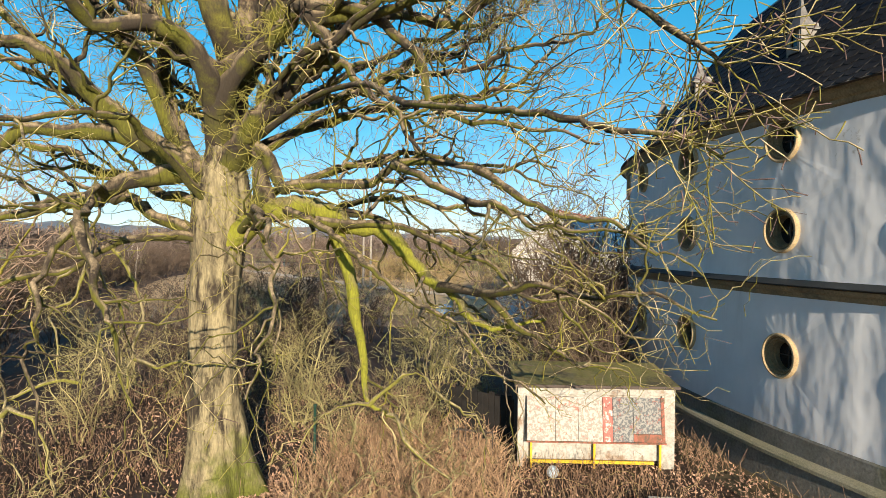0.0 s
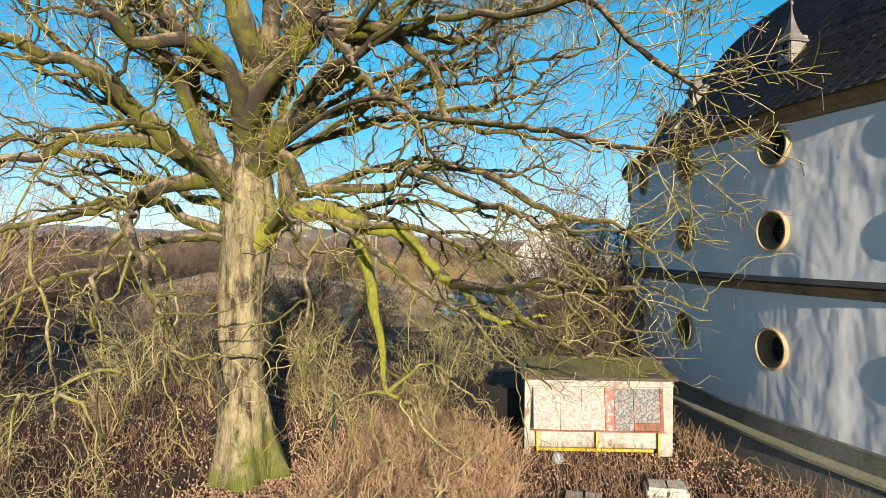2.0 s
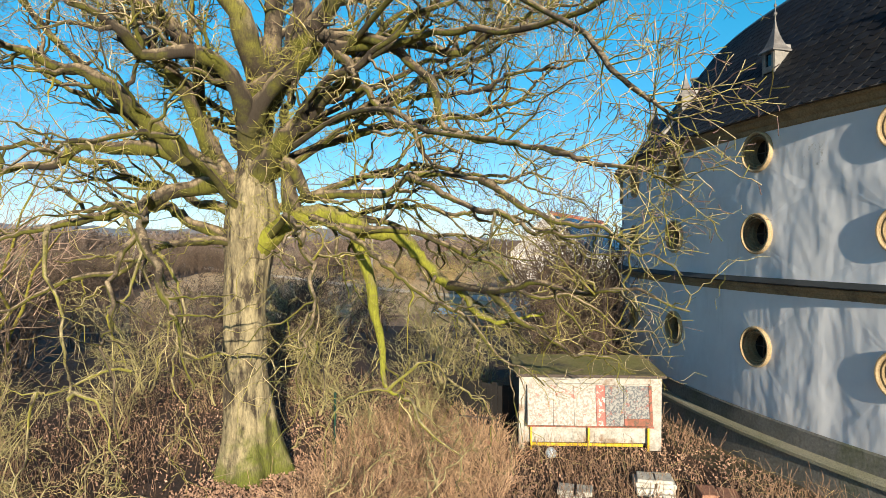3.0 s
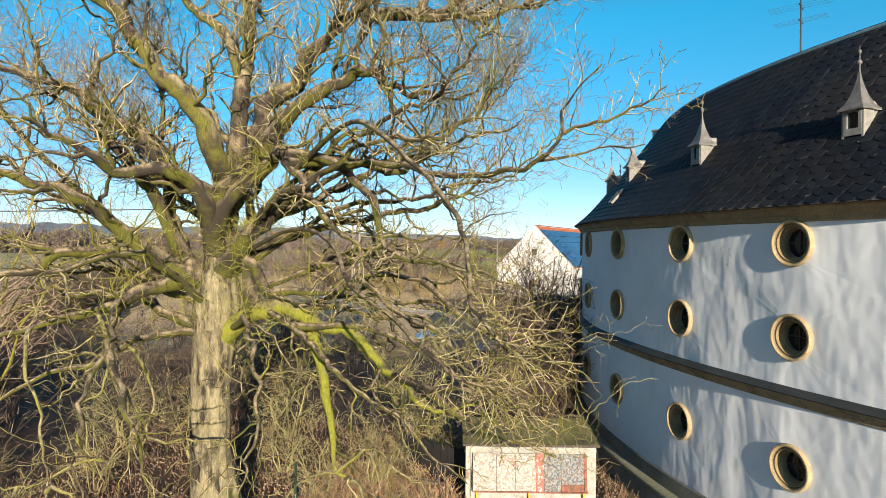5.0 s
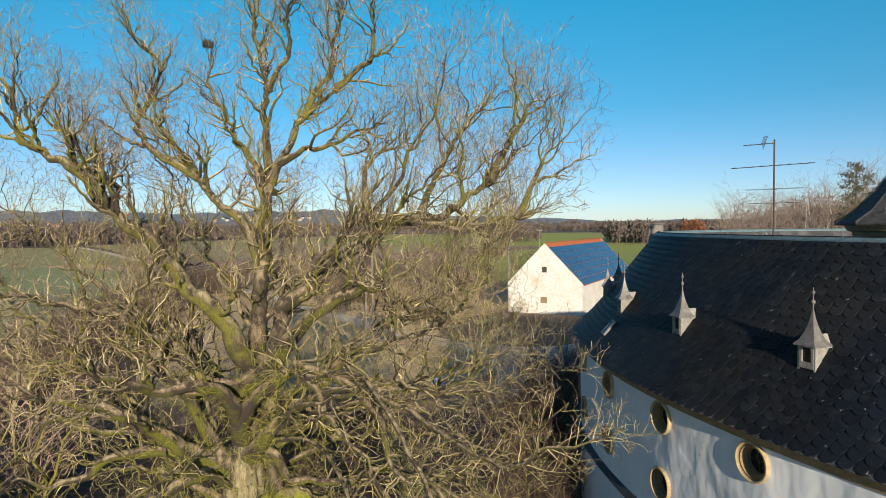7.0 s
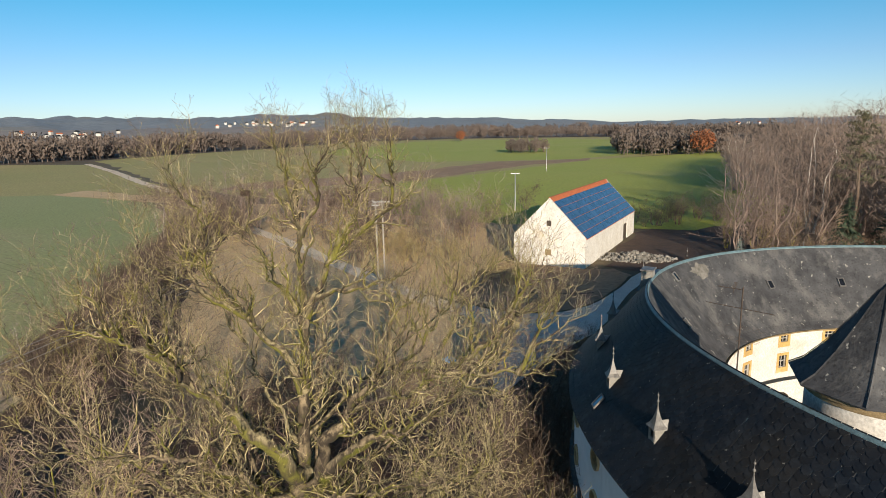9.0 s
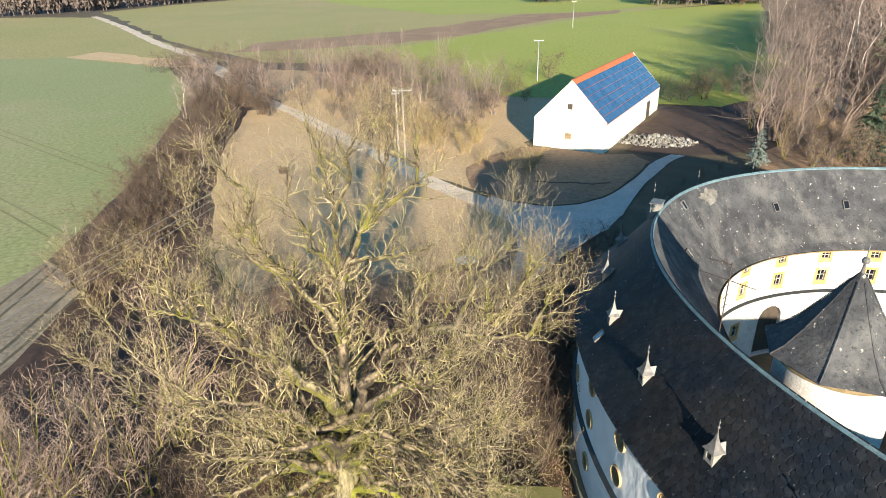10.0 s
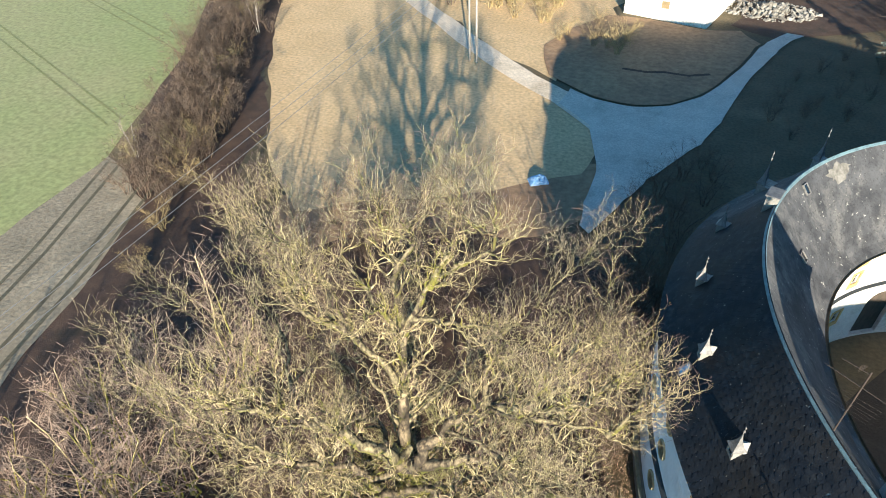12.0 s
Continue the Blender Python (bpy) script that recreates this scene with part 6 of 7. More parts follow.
def trailer():
    o = Vector((2.31, 15.93, 0))
    x = Vector((4.2, 0.81, 0)).normalized()
    y = Vector((-x.y, x.x, 0))
    m = Matrix(((x.x, y.x, 0, o.x), (x.y, y.y, 0, o.y), (0, 0, 1, 0), (0, 0, 0, 1)))
    W, D = 4.28, 2.1
    root = thing("site_trailer", m, "derelict white site trailer with a peeling red flap", "trailer")
    def p(name, mat, label, *boxes, bev=0.01):
        bm = bmesh.new()
        for b in boxes:
            box(bm, *b, bev)
        return part(name, bm, mat, root, label)
    p("corner_post", WHITEPAINT, "chipped white post", (0, 0.16, 0, 0.1, 0.02, 2.2))
    p("corner_post", WHITEPAINT, "chipped white board", (W - 0.36, W, 0.0, 0.1, 0.0, 2.2))
    p("fascia", WHITEPAINT, "white fascia board", (0, W, -0.03, 0.09, 2.02, 2.24))
    p("side_wall", BLACKBOARD, "dark side wall", (0.02, 0.08, 0.1, D, 0.2, 2.2))
    p("side_wall", BLACKBOARD, "dark side wall", (W - 0.08, W - 0.02, 0.1, D, 0.2, 2.2))
    p("back_wall", BLACKBOARD, "dark back wall", (0.02, W - 0.02, D, D + 0.06, 0.2, 2.24))
    p("front_wall", WHITEPAINT, "white lower panel", (0.17, W - 0.37, 0.06, 0.09, 0.22, 2.0))
    p("sill", YELLOW, "yellow edge rail", (0.36, W - 0.55, -0.02, 0.055, 0.13, 0.215))
    p("leg", YELLOW, "yellow prop", (0.34, 0.40, -0.09, -0.03, -0.1, 0.8))
    p("leg", YELLOW, "yellow prop", (2.06, 2.12, -0.09, -0.03, -0.1, 0.8))
    p("leg", YELLOW, "yellow prop", (3.84, 3.90, -0.09, -0.03, 0.0, 0.8))
    p("floor_frame", IRON, "rusty floor frame", (0.1, W - 0.1, 0.12, D, 0.12, 0.26))
    # roof: shallow slope with overhang
    bm = bmesh.new()
    pts = [(-0.12, 2.24), (-0.12, 2.30), (D + 0.2, 2.50), (D + 0.2, 2.44)]
    a = [bm.verts.new((-0.1, py, pz)) for py, pz in pts]
    b = [bm.verts.new((W + 0.1, py, pz)) for py, pz in pts]
    for k in range(4):
        bm.faces.new((a[k], a[(k + 1) % 4], b[(k + 1) % 4], b[k]))
    bm.faces.new(a)
    bm.faces.new(b[::-1])
    top = part("roof", bm, MOSSROOF, root, "mossy felt roof")
    p("roof_edge", IRON, "rusty roof edge", (-0.1, W + 0.1, -0.15, -0.121, 2.22, 2.31)).parent = top
    # tilted flap, hinged at its top
    tilt = Matrix.Translation((0, -0.05, 2.0)) @ Matrix.Rotation(radians(-9), 4, "X")
    for x0, x1, z0, z1, mat, lab, lift in ((0.24, 1.0, -1.20, -0.02, PEEL_WHITE, "peeling white sheet", 0), (1.01, 1.62, -1.20, -0.02, PEEL_WHITE, "peeling white sheet", 0.004), (1.63, 2.28, -1.20, -0.02, PEEL_WHITE, "peeling white sheet", 0), (2.29, 2.55, -1.20, -0.02, PEEL_RED, "faded red strip", 0.004),
                                     (2.56, 3.1, -1.20, -0.02, PEEL_GREY, "peeling grey sheet", 0), (3.11, 3.85, -0.98, -0.02, PEEL_GREY, "peeling grey sheet", 0.004), (3.11, 3.85, -1.20, -0.985, RUST, "rusted patch", 0), (3.86, 3.95, -1.20, -0.02, RUST, "rusted edge", 0)):
        bm = bmesh.new()
        box(bm, x0, x1, -0.03 - lift, 0.0, z0, z1, 0.004)
        bmesh.ops.transform(bm, matrix=tilt, verts=bm.verts)
        part("flap_sheet", bm, mat, root, lab)
    bm = bmesh.new()
    box(bm, 0.22, 3.97, -0.06, -0.005, -1.25, -1.205, 0.005)
    bmesh.ops.transform(bm, matrix=tilt, verts=bm.verts)
    part("flap_rail", bm, RUST, root, "rusty lower rail")


trailer()
# dark board fence beside the trailer
fence = thing("board_fence", Matrix.Translation((0, 0, 0)), "tall black board fence beside the trailer", "fence")
a, b = Vector((-0.5, 18.7, 0)), Vector((2.2, 17.3, 0))
for k in range(14):
    p = a.lerp(b, (k + 0.5) / 14)
    bm = bmesh.new()
    box(bm, -0.1, 0.1, -0.015, 0.015, 0, 1.55 + 0.05 * math.sin(k * 2.3), 0.004)
    ob = part("board", bm, BLACKBOARD, fence)
    ob.matrix_basis = pose(p.x, p.y, 0, 0, 0, math.degrees(math.atan2(b.y - a.y, b.x - a.x)))
bm = bmesh.new()
box(bm, 0, (b - a).length, 0.017, 0.06, 1.2, 1.3)
ob = part("rail", bm, BLACKBOARD, fence)
ob.matrix_basis = pose(a.x, a.y, 0, 0, 0, math.degrees(math.atan2(b.y - a.y, b.x - a.x)))


# iron railing and red-white barrier in the brambles
rail = thing("iron_railing", pose(1.0, 16.2, 0, 0, 0, -6), "rusty iron railing in the undergrowth", "railing")
for k in range(7):
    bm = bmesh.new()
    lathe(bm, [(0.014, 0), (0.014, 0.95), (0, 0.98)], 6, Matrix.Translation((-0.6 + 0.2 * k, 0, 0)))
    part("bar", bm, IRON, rail)
bm = bmesh.new()
box(bm, -0.62, 0.62, -0.015, 0.015, 0.8, 0.84)
part("top_rail", bm, IRON, rail)
bar = thing("barrier_beam", pose(0.75, 15.35, 0.24, 0, 5, 14), "fallen weathered red and ochre barrier beam among the stems", "barrier")
for k in range(6):
    bm = bmesh.new()
    box(bm, -0.9 + 0.3 * k, -0.6 + 0.3 * k, -0.05, 0.05, 0, 0.14, 0.006)
    part("band", bm, BRICKRED if k % 2 else OCHRE, bar)
bm = bmesh.new()
box(bm, -0.8, -0.7, -0.05, 0.05, -0.28, -0.002)
part("foot", bm, IRON, bar)
bm = bmesh.new()
box(bm, 0.7, 0.8, -0.05, 0.05, -0.28, -0.002)
part("foot", bm, IRON, bar)
post = thing("metal_post", pose(-2.9, 14.2, 0), "green-painted metal post beside the oak", "post")
bm = bmesh.new()
lathe(bm, [(0.038, -0.1), (0.038, 1.75), (0.048, 1.76), (0.045, 1.80), (0, 1.83)], 12)
GREENPAINT = plain("dark_green_paint", (0.012, 0.055, 0.04), 0.55)
part("pole", bm, GREENPAINT, post, "", True)
ball = thing("plastic_ball", pose(3.3, 15.35, 0.16), "pale blue plastic ball lying under the trailer", "ball")
bm = bmesh.new()
bmesh.ops.create_uvsphere(bm, u_segments=20, v_segments=12, radius=0.16)
BLUEPLASTIC = surface("pale_blue_plastic", (0.35, 0.48, 0.60), (0.60, 0.66, 0.70), scale=6.0, fine=30.0, rough=0.4)
part("shell", bm, BLUEPLASTIC, ball, "", True)


# crumpled blue tarpaulin by the junction
TARP = surface("blue_tarpaulin", (0.10, 0.30, 0.62), (0.30, 0.48, 0.70), scale=3.0, fine=14.0, rough=0.45, relief=0.5, depth=0.03)
tarp = thing("tarpaulin", pose(-8.0, 53.2, 0, 0, 0, 30), "crumpled blue tarpaulin over a low heap by the road", "tarpaulin")
vs, fs = [], []
for i in range(17):
    for j in range(13):
        u, v = i / 8 - 1, j / 6 - 1
        lift = max(0.0, 1 - u * u) ** 0.6 * max(0.0, 1 - v * v) ** 0.6
        crease = noise.noise(Vector((u * 2.4, v * 2.4, 4.0))) * 0.22
        vs.append((1.05 * u + 0.1 * crease, 0.75 * v, 0.03 + 0.75 * lift * (1 + crease)))
for i in range(16):
    for j in range(12):
        a = i * 13 + j
        fs.append((a, a + 13, a + 14, a + 1))
ob = new("sheet", raw_mesh("tarpaulin_sheet", vs, fs, TARP, False))
ob.parent = tarp


# stacked stone slabs
def slab_stack(at, count, w, d, material, label, seed, group):
    rng = random.Random(seed)
    root = thing("slab_stack", Matrix.Translation(at), label, "stone stack", group)
    z = 0.0
    for k in range(count):
        h = rng.uniform(0.08, 0.13)
        for j in range(2):
            bm = bmesh.new()
            box(bm, -w / 4, w / 4 - 0.02, -d / 2, d / 2, 0, h, 0.015)
            ob = part("slab", bm, material, root)
            ob.matrix_basis = pose((j - 0.5) * w / 2 + rng.uniform(-0.06, 0.06), rng.uniform(-0.08, 0.08), z, 0, 0, rng.uniform(-6, 6))
        z += h + 0.002


slab_stack((5.95, 13.35, 0), 4, 0.95, 0.6, STONE, "stack of pale broken stone slabs in the brambles", 3, "stone stacks")
slab_stack((7.3, 13.0, 0), 3, 0.9, 0.7, BRICKRED, "low stack of reddish sandstone blocks", 4, "stone stacks")
slab_stack((4.0, 12.6, 0), 2, 0.8, 0.5, STONE, "loose pale slabs lying in dry stems", 6, "stone stacks")


# ---- poles and wires ----
def power_pole(at, h, arm, turn, label):
    root = thing("power_pole", pose(*at, rz=turn), label, "pole", "power poles")
    bm = bmesh.new()
    lathe(bm, [(0.17, -0.3), (0.12, h), (0, h + 0.02)], 10)
    part("post", bm, STEEL if h < 14 else GREYWOOD, root, "", True)
    bm = bmesh.new()
    box(bm, -arm, arm, -0.08, 0.08, h - 0.35, h - 0.2)
    part("cross_arm", bm, STEEL, root, "grey cross arm")
    for k in (-0.9, 0.0, 0.9):
        bm = bmesh.new()
        lathe(bm, [(0.05, 0), (0.09, 0.08), (0.05, 0.14), (0.09, 0.2), (0.03, 0.3)], 8, Matrix.Translation((k * arm, 0, h - 0.2)))
        part("insulator", bm, WHITEPAINT, root, "pale insulator")


GREYWOOD = surface("weathered_pole_wood", (0.34, 0.31, 0.27), (0.25, 0.22, 0.19), scale=3.0, fine=18.0, stretch=(1, 1, 0.2))
power_pole((-24.16, 79.38, 0), 14.6, 1.5, 14, "tall grey wooden power pole with a cross arm")
power_pole((-25.4, 79.9, 0), 14.0, 0.6, 14, "second grey power pole standing close by")
power_pole((-16.3, 175, 0), 11.5, 1.3, 14, "pale power pole in the green field")
power_pole((-20, 339, 0), 13, 1.3, 14, "pale power pole in the green field")
WIRE_END = (-37.0, -28.5, 7.5)
WIRE = plain("aluminium_wire", (0.35, 0.35, 0.36), 0.4, 0.5)
for k in (-1, 0, 1):
    a, b = Vector((-24.16 + 1.3 * k, 79.38 + 0.3 * k, 14.6)), Vector((WIRE_END[0] + 1.3 * k, WIRE_END[1] + 0.3 * k, WIRE_END[2]))
    line = []
    for i in range(25):
        t = i / 24
        p = a.lerp(b, t)
        p.z -= 2.0 * t * (1 - t)
        line.append(tuple(p))
    tagged(new("power_line", tube_mesh("power_line", [(line, [0.02] * 25)], 5, WIRE)), "thin sagging power line over the field edge", "cable", "power lines")


# ---- village ----
def house(at, w, d, h, turn, material, roofmat):
    root = thing("house", pose(*at, rz=turn), "small distant village house with a pitched roof", "house", "village houses")
    bm = bmesh.new()
    box(bm, -w / 2, w / 2, -d / 2, d / 2, -12, h)
    part("wall", bm, material, root)
    bm = bmesh.new()
    v = [bm.verts.new(p) for p in ((-w / 2 - 0.5, -d / 2 - 0.5, h), (w / 2 + 0.5, -d / 2 - 0.5, h), (w / 2 + 0.5, d / 2 + 0.5, h), (-w / 2 - 0.5, d / 2 + 0.5, h), (-w / 2 - 0.5, 0, h + d * 0.42), (w / 2 + 0.5, 0, h + d * 0.42))]
    for f in ((0, 1, 5, 4), (2, 3, 4, 5), (1, 2, 5), (3, 0, 4), (3, 2, 1, 0)):
        bm.faces.new([v[i] for i in f])
    part("roof", bm, roofmat, root)


rng = random.Random(12)
for az, spread, dist, count in ((-45, 4.0, 1750, 20), (-28.2, 3.0, 2350, 26), (-32.5, 1.0, 2200, 4), (12, 2, 2500, 5)):
    for k in range(count):
        a = radians(az + rng.uniform(-spread, spread))
        d = dist * rng.uniform(0.92, 1.1)
        x, y = d * math.sin(a), d * math.cos(a)
        house((x, y, hill_height(x, y) + 3), rng.uniform(8, 14), rng.uniform(7, 10), rng.uniform(3, 5), rng.uniform(0, 180), DISTANTWALL, REDTILE if rng.random() < 0.4 else SHADESLATE)

# ---- vegetation ----
great_tree()
B_OLIVE = [bush_meshes("olive_bush", 20 + k, 3.4, 6, 2.0, (OLIVETWIG, OLIVETWIG), 0.032, 1.3, -0.05, gaps=0.075) for k in range(2)]
B_BROWN = [bush_meshes("brown_bush", 30 + k, 4.6, 7, 2.6, (BROWNTWIG, BROWNTWIG), 0.045, 1.2, 0.05, gaps=0.075) for k in range(2)]
B_FAR = [bush_meshes("far_bush", 35 + k, 5.0, 6, 2.9, (BROWNTWIG, BROWNTWIG), 0.045, 1.0, 0.0, fine=False, fat=2.4, gaps=0.08) for k in range(3)]
B_RED = [bush_meshes("red_tree", 40 + k, 9.5, 5, 3.6, (BOUGH, REDTWIG), 0.10, 1.4, 0.22, fine=False, gaps=0.045, fat=1.25) for k in range(2)]
B_TALL = [bush_meshes("tall_tree", 50 + k, 14.0, 3, 3.2, (BIRCH if k == 0 else WOODTWIG, WOODTWIG), 0.12, 1.8, 0.12, fine=False, fat=0.62, gaps=0.038) for k in range(3)]
rng = random.Random(3)
# bushes round the oak and along the castle
for x, y, s in ((-2.7, 15.4, 1.0), (0.4, 20.6, 0.8), (2.0, 25.0, 1.0), (-9.0, 8.6, 0.7), (-10.6, 14.6, 0.8), (-13.5, 19.5, 1.1), (-1.6, 23.5, 1.1), (-7.0, 22.0, 1.2), (-5.2, 18.0, 0.9), (-3.4, 28.0, 1.2), (-11.5, 27, 1.2), (-0.8, 16.6, 0.8), (-9.4, 18.5, 1.0), (-12.0, 10.6, 0.8)):
    bush("bush", B_OLIVE[rng.randrange(2)], (x, y, 0), rng.uniform(0, 360), s * rng.uniform(0.9, 1.1), "bare many-stemmed bush with olive-green twigs", "bush", "bushes round the oak")
for x, y, s in ((4.4, 22.5, 0.9), (2.8, 30.5, 1.0), (5.2, 26.5, 0.9), (4.2, 34.5, 1.0), (5.2, 40.0, 0.9), (6.4, 46.0, 0.9), (3.6, 24.4, 1.0), (1.6, 28.2, 0.9), (5.0, 30.0, 1.0), (-13.0, 33.0, 1.0), (-9.0, 35.5, 0.9), (-19.0, 15.5, 0.9), (-15.0, 12.0, 0.7)):
    bush("bush", B_BROWN[rng.randrange(2)], (x, y, 0), rng.uniform(0, 360), s * (1.5 if x > 0 and y > 28 else 1.0), "bare brown thicket in the castle's shade", "bush", "thickets by the castle")
for x, y, s in ((3.9, 28.6, 1.9), (5.3, 31.4, 2.0), (2.6, 33.2, 1.8), (5.0, 36.5, 1.9), (3.4, 38.6, 1.7), (4.6, 25.2, 1.5)):
    bush("bush", B_BROWN[rng.randrange(2)], (x, y, 0), rng.uniform(0, 360), s, "tall dark bare thicket beside the castle wall", "bush", "thickets by the castle")
for x, y in ((31.8, 42.0), (36.0, 41.6)):
    bush("bush", B_BROWN[0], (x, y, 0.05), 40 * x, 0.5, "small bare bush in the shaded castle courtyard", "bush", "bushes in the courtyard")
# thicket between the oak and the field hedge
for k in range(74):
    x, y = rng.uniform(-37, -9), rng.uniform(4, 46)
    if y > 48 + 0.9 * (x + 9) + 20 or (x > -14 and y < 16) or (x < -26 and y < 35):
        continue
    bush("thicket_bush", B_FAR[rng.randrange(3)], (x, y, 0), rng.uniform(0, 360), rng.uniform(0.5, 0.95), "leafless brown bush in the thicket", "bush", "thicket between oak and field")
# crowded young trees west of the oak
for x, y, s in ((-20.5, 5.5, 1.0), (-16.5, 1.0, 0.9), (-25.0, 9.5, 0.95), (-23.0, -1.5, 1.0), (-28.5, 3.0, 0.9), (-19.5, 11.0, 0.9), (-13.0, -3.5, 0.8), (-21.0, 19.0, 1.15), (-26.0, 16.0, 0.8), (-30.5, 14.5, 0.5), (-30.0, -5.0, 0.9), (-18.0, -6.0, 0.9), (-13.5, 1.5, 0.7), (-25.5, 4.0, 0.9), (-16.0, 6.0, 0.8), (-22.0, 8.5, 1.0), (-18.5, 3.0, 1.0), (-26.5, 12.5, 0.9), (-14.5, -1.0, 0.8), (-20.0, 14.5, 0.9), (-28.0, 7.0, 0.9), (-21.5, -4.5, 0.9)):
    bush("tree", B_RED[rng.randrange(2)], (x, y, 0), rng.uniform(0, 360), s, "leafless young tree with reddish crowded twigs", "tree", "young trees west of the oak")
# hedge between field and meadow
for k in range(104):
    t = k / 103
    a = Vector((-36, 14)).lerp(Vector((-50, 46)), min(1, t * 2.2)) if t < 0.4545 else Vector((-50, 46)).lerp(Vector((-92, 128)), (t - 0.4545) / 0.5455)
    x, y = a.x + rng.uniform(-5, 5), a.y + rng.uniform(-2, 2)
    if y < 36:
        continue
    bush("hedge_bush", B_FAR[rng.randrange(3)], (x, y, 0), rng.uniform(0, 360), rng.uniform(0.5, 1.05), "bare brown bush in the field hedge", "bush", "hedge bushes")
for x, y, s in ((-90, 113, 0.75), (-62, 80, 0.5), (-53.5, 43, 0.4)):
    bush("birch_tree", B_TALL[0], (x, y, 0), rng.uniform(0, 360), s, "slender pale birch in the hedge", "tree", "birches")
for x, y, s in ((33, 125, 0.7), (36, 112, 0.75), (38.5, 100, 0.6), (46, 129, 0.9), (37, 142, 0.8), (44, 106, 0.8), (42, 136, 0.9), (35, 104, 0.5), (40, 118, 0.8), (49, 115, 0.9), (39, 93, 0.55), (44, 97, 0.7)):
    bush("tree", B_RED[rng.randrange(2)], (x, y, 0), rng.uniform(0, 360), s, "pale leafless young tree at the wood's edge", "tree", "young trees at the wood's edge")
bush("tree", B_RED[0], (-30.3, 18.6, 0), 70, 0.42, "small pinkish leafless tree standing alone", "tree")
for x, y, s in ((-57, 63, 0.8), (-48, 45, 0.75), (-66, 84, 0.8), (-54, 43, 0.7)):
    bush("bush", B_OLIVE[rng.randrange(2)], (x, y, 0), rng.uniform(0, 360), s * 1.5, "olive-green bare bush in the hedge", "bush", "green bushes in the hedge")
for k in range(64):
    t = (k + rng.random()) / 64
    x, y = np.interp(t, [0, 0.35, 0.7, 1], [-47, -58, -72, -91]), np.interp(t, [0, 0.35, 0.7, 1], [46, 64, 90, 126])
    bush("hedge_bush", B_FAR[rng.randrange(3)], (x + rng.uniform(-4.5, 4.5), y + rng.uniform(-2, 2), 0), rng.uniform(0, 360), rng.uniform(0.8, 1.35), "bare brown bush in the field hedge", "bush", "hedge bushes")
# belt of bushes behind the meadow and road
for k in range(96):
    x = rng.uniform(-150, -12)
    if k < 50:
        y = 172 + rng.uniform(-14, 22) - (x + 80) * 0.12
    else:
        x = rng.uniform(-75, -11)
        y = rng.uniform(0, 1) ** 0.8 * 70 + 92 - 0.75 * (x + 30) * (1 if x < -30 else 0.2)
    bush("bush", B_FAR[rng.randrange(3)], (x, y, 0), rng.uniform(0, 360), rng.uniform(0.8, 1.9), "leafless brown bush behind the dry meadow", "bush", "bushes behind the meadow")
for k in range(20):
    t = k / 19
    bush("bush", B_FAR[rng.randrange(3)], (-100 + 30 * t + rng.uniform(-2, 2), 144 - 26 * t + rng.uniform(-3, 2), 0), rng.uniform(0, 360), rng.uniform(1.0, 1.6), "dense bare brown bush beside the gravel road", "bush", "bushes beside the road")
for x, y, h in ((-144, 181, 9), (-91, 139, 16), (-82, 150, 14), (-77, 155, 15), (-75, 182, 16), (-72, 192, 14), (-42, 165, 16), (-88, 262, 7), (-94, 123, 8), (-65, 143, 14), (-46, 145, 11), (-100, 135, 9), (-108, 150, 8), (-120, 160, 7), (-30, 150, 9), (-56, 160, 13)):
    bush("tree", B_TALL[1 + rng.randrange(2)], (x, y, 0), rng.uniform(0, 360), h / 14, "spreading bare brown tree behind the meadow", "tree", "trees behind the meadow")
for x, y, h in ((32.5, 112, 20), (35.5, 117, 22), (38.5, 111, 20), (34.0, 123, 22.5), (41.5, 119, 22), (45.0, 113, 21), (37.5, 129, 23)):
    bush("tree", B_TALL[1 + rng.randrange(2)], (x, y, 0), rng.uniform(0, 360), h / 14, "tall slender leafless tree beside the barn yard", "tree", "trees of the wood beyond the castle")
for k in range(13):
    t = k / 12
    bush("bush", B_BROWN[k % 2], (14 + 24 * t + rng.uniform(-1.5, 1.5), 152 + 14 * t * t + rng.uniform(-4, 8), 0), rng.uniform(0, 360), rng.uniform(0.9, 1.6), "dark leafless bush in the shaded meadow behind the barn", "bush", "bushes behind the barn")
B_GROVE = [bush_meshes("grove_tree", 80 + k, 11.0, 4, 4.6, (WOODTWIG, WOODTWIG), 0.10, 1.5, 0.1, fine=False, fat=1.5, gaps=0.04) for k in range(2)]
for k in range(38):
    t = (k + rng.random()) / 38
    bush("tree", B_GROVE[k % 2], (-104 + 86 * t, 122 + 26 * math.sin(3.1 * t) + rng.uniform(-9, 14), 0), rng.uniform(0, 360), rng.uniform(0.6, 1.25), "rounded leafless brown tree in the scrub behind the meadow", "tree", "scrub trees behind the meadow")
for x, y, k in ((2.3, 51.4, 0.8), (4.2, 54.3, 0.9), (6.1, 58.3, 0.8), (7.9, 61.3, 0.7), (9.2, 59.0, 0.8), (6.1, 51.0, 1.0), (8.6, 54.5, 0.9)):
    bush("bush", B_BROWN[rng.randrange(2)], (x, y, 0), rng.uniform(0, 360), k, "bare brown thicket in the castle's shade", "bush", "thickets by the castle")
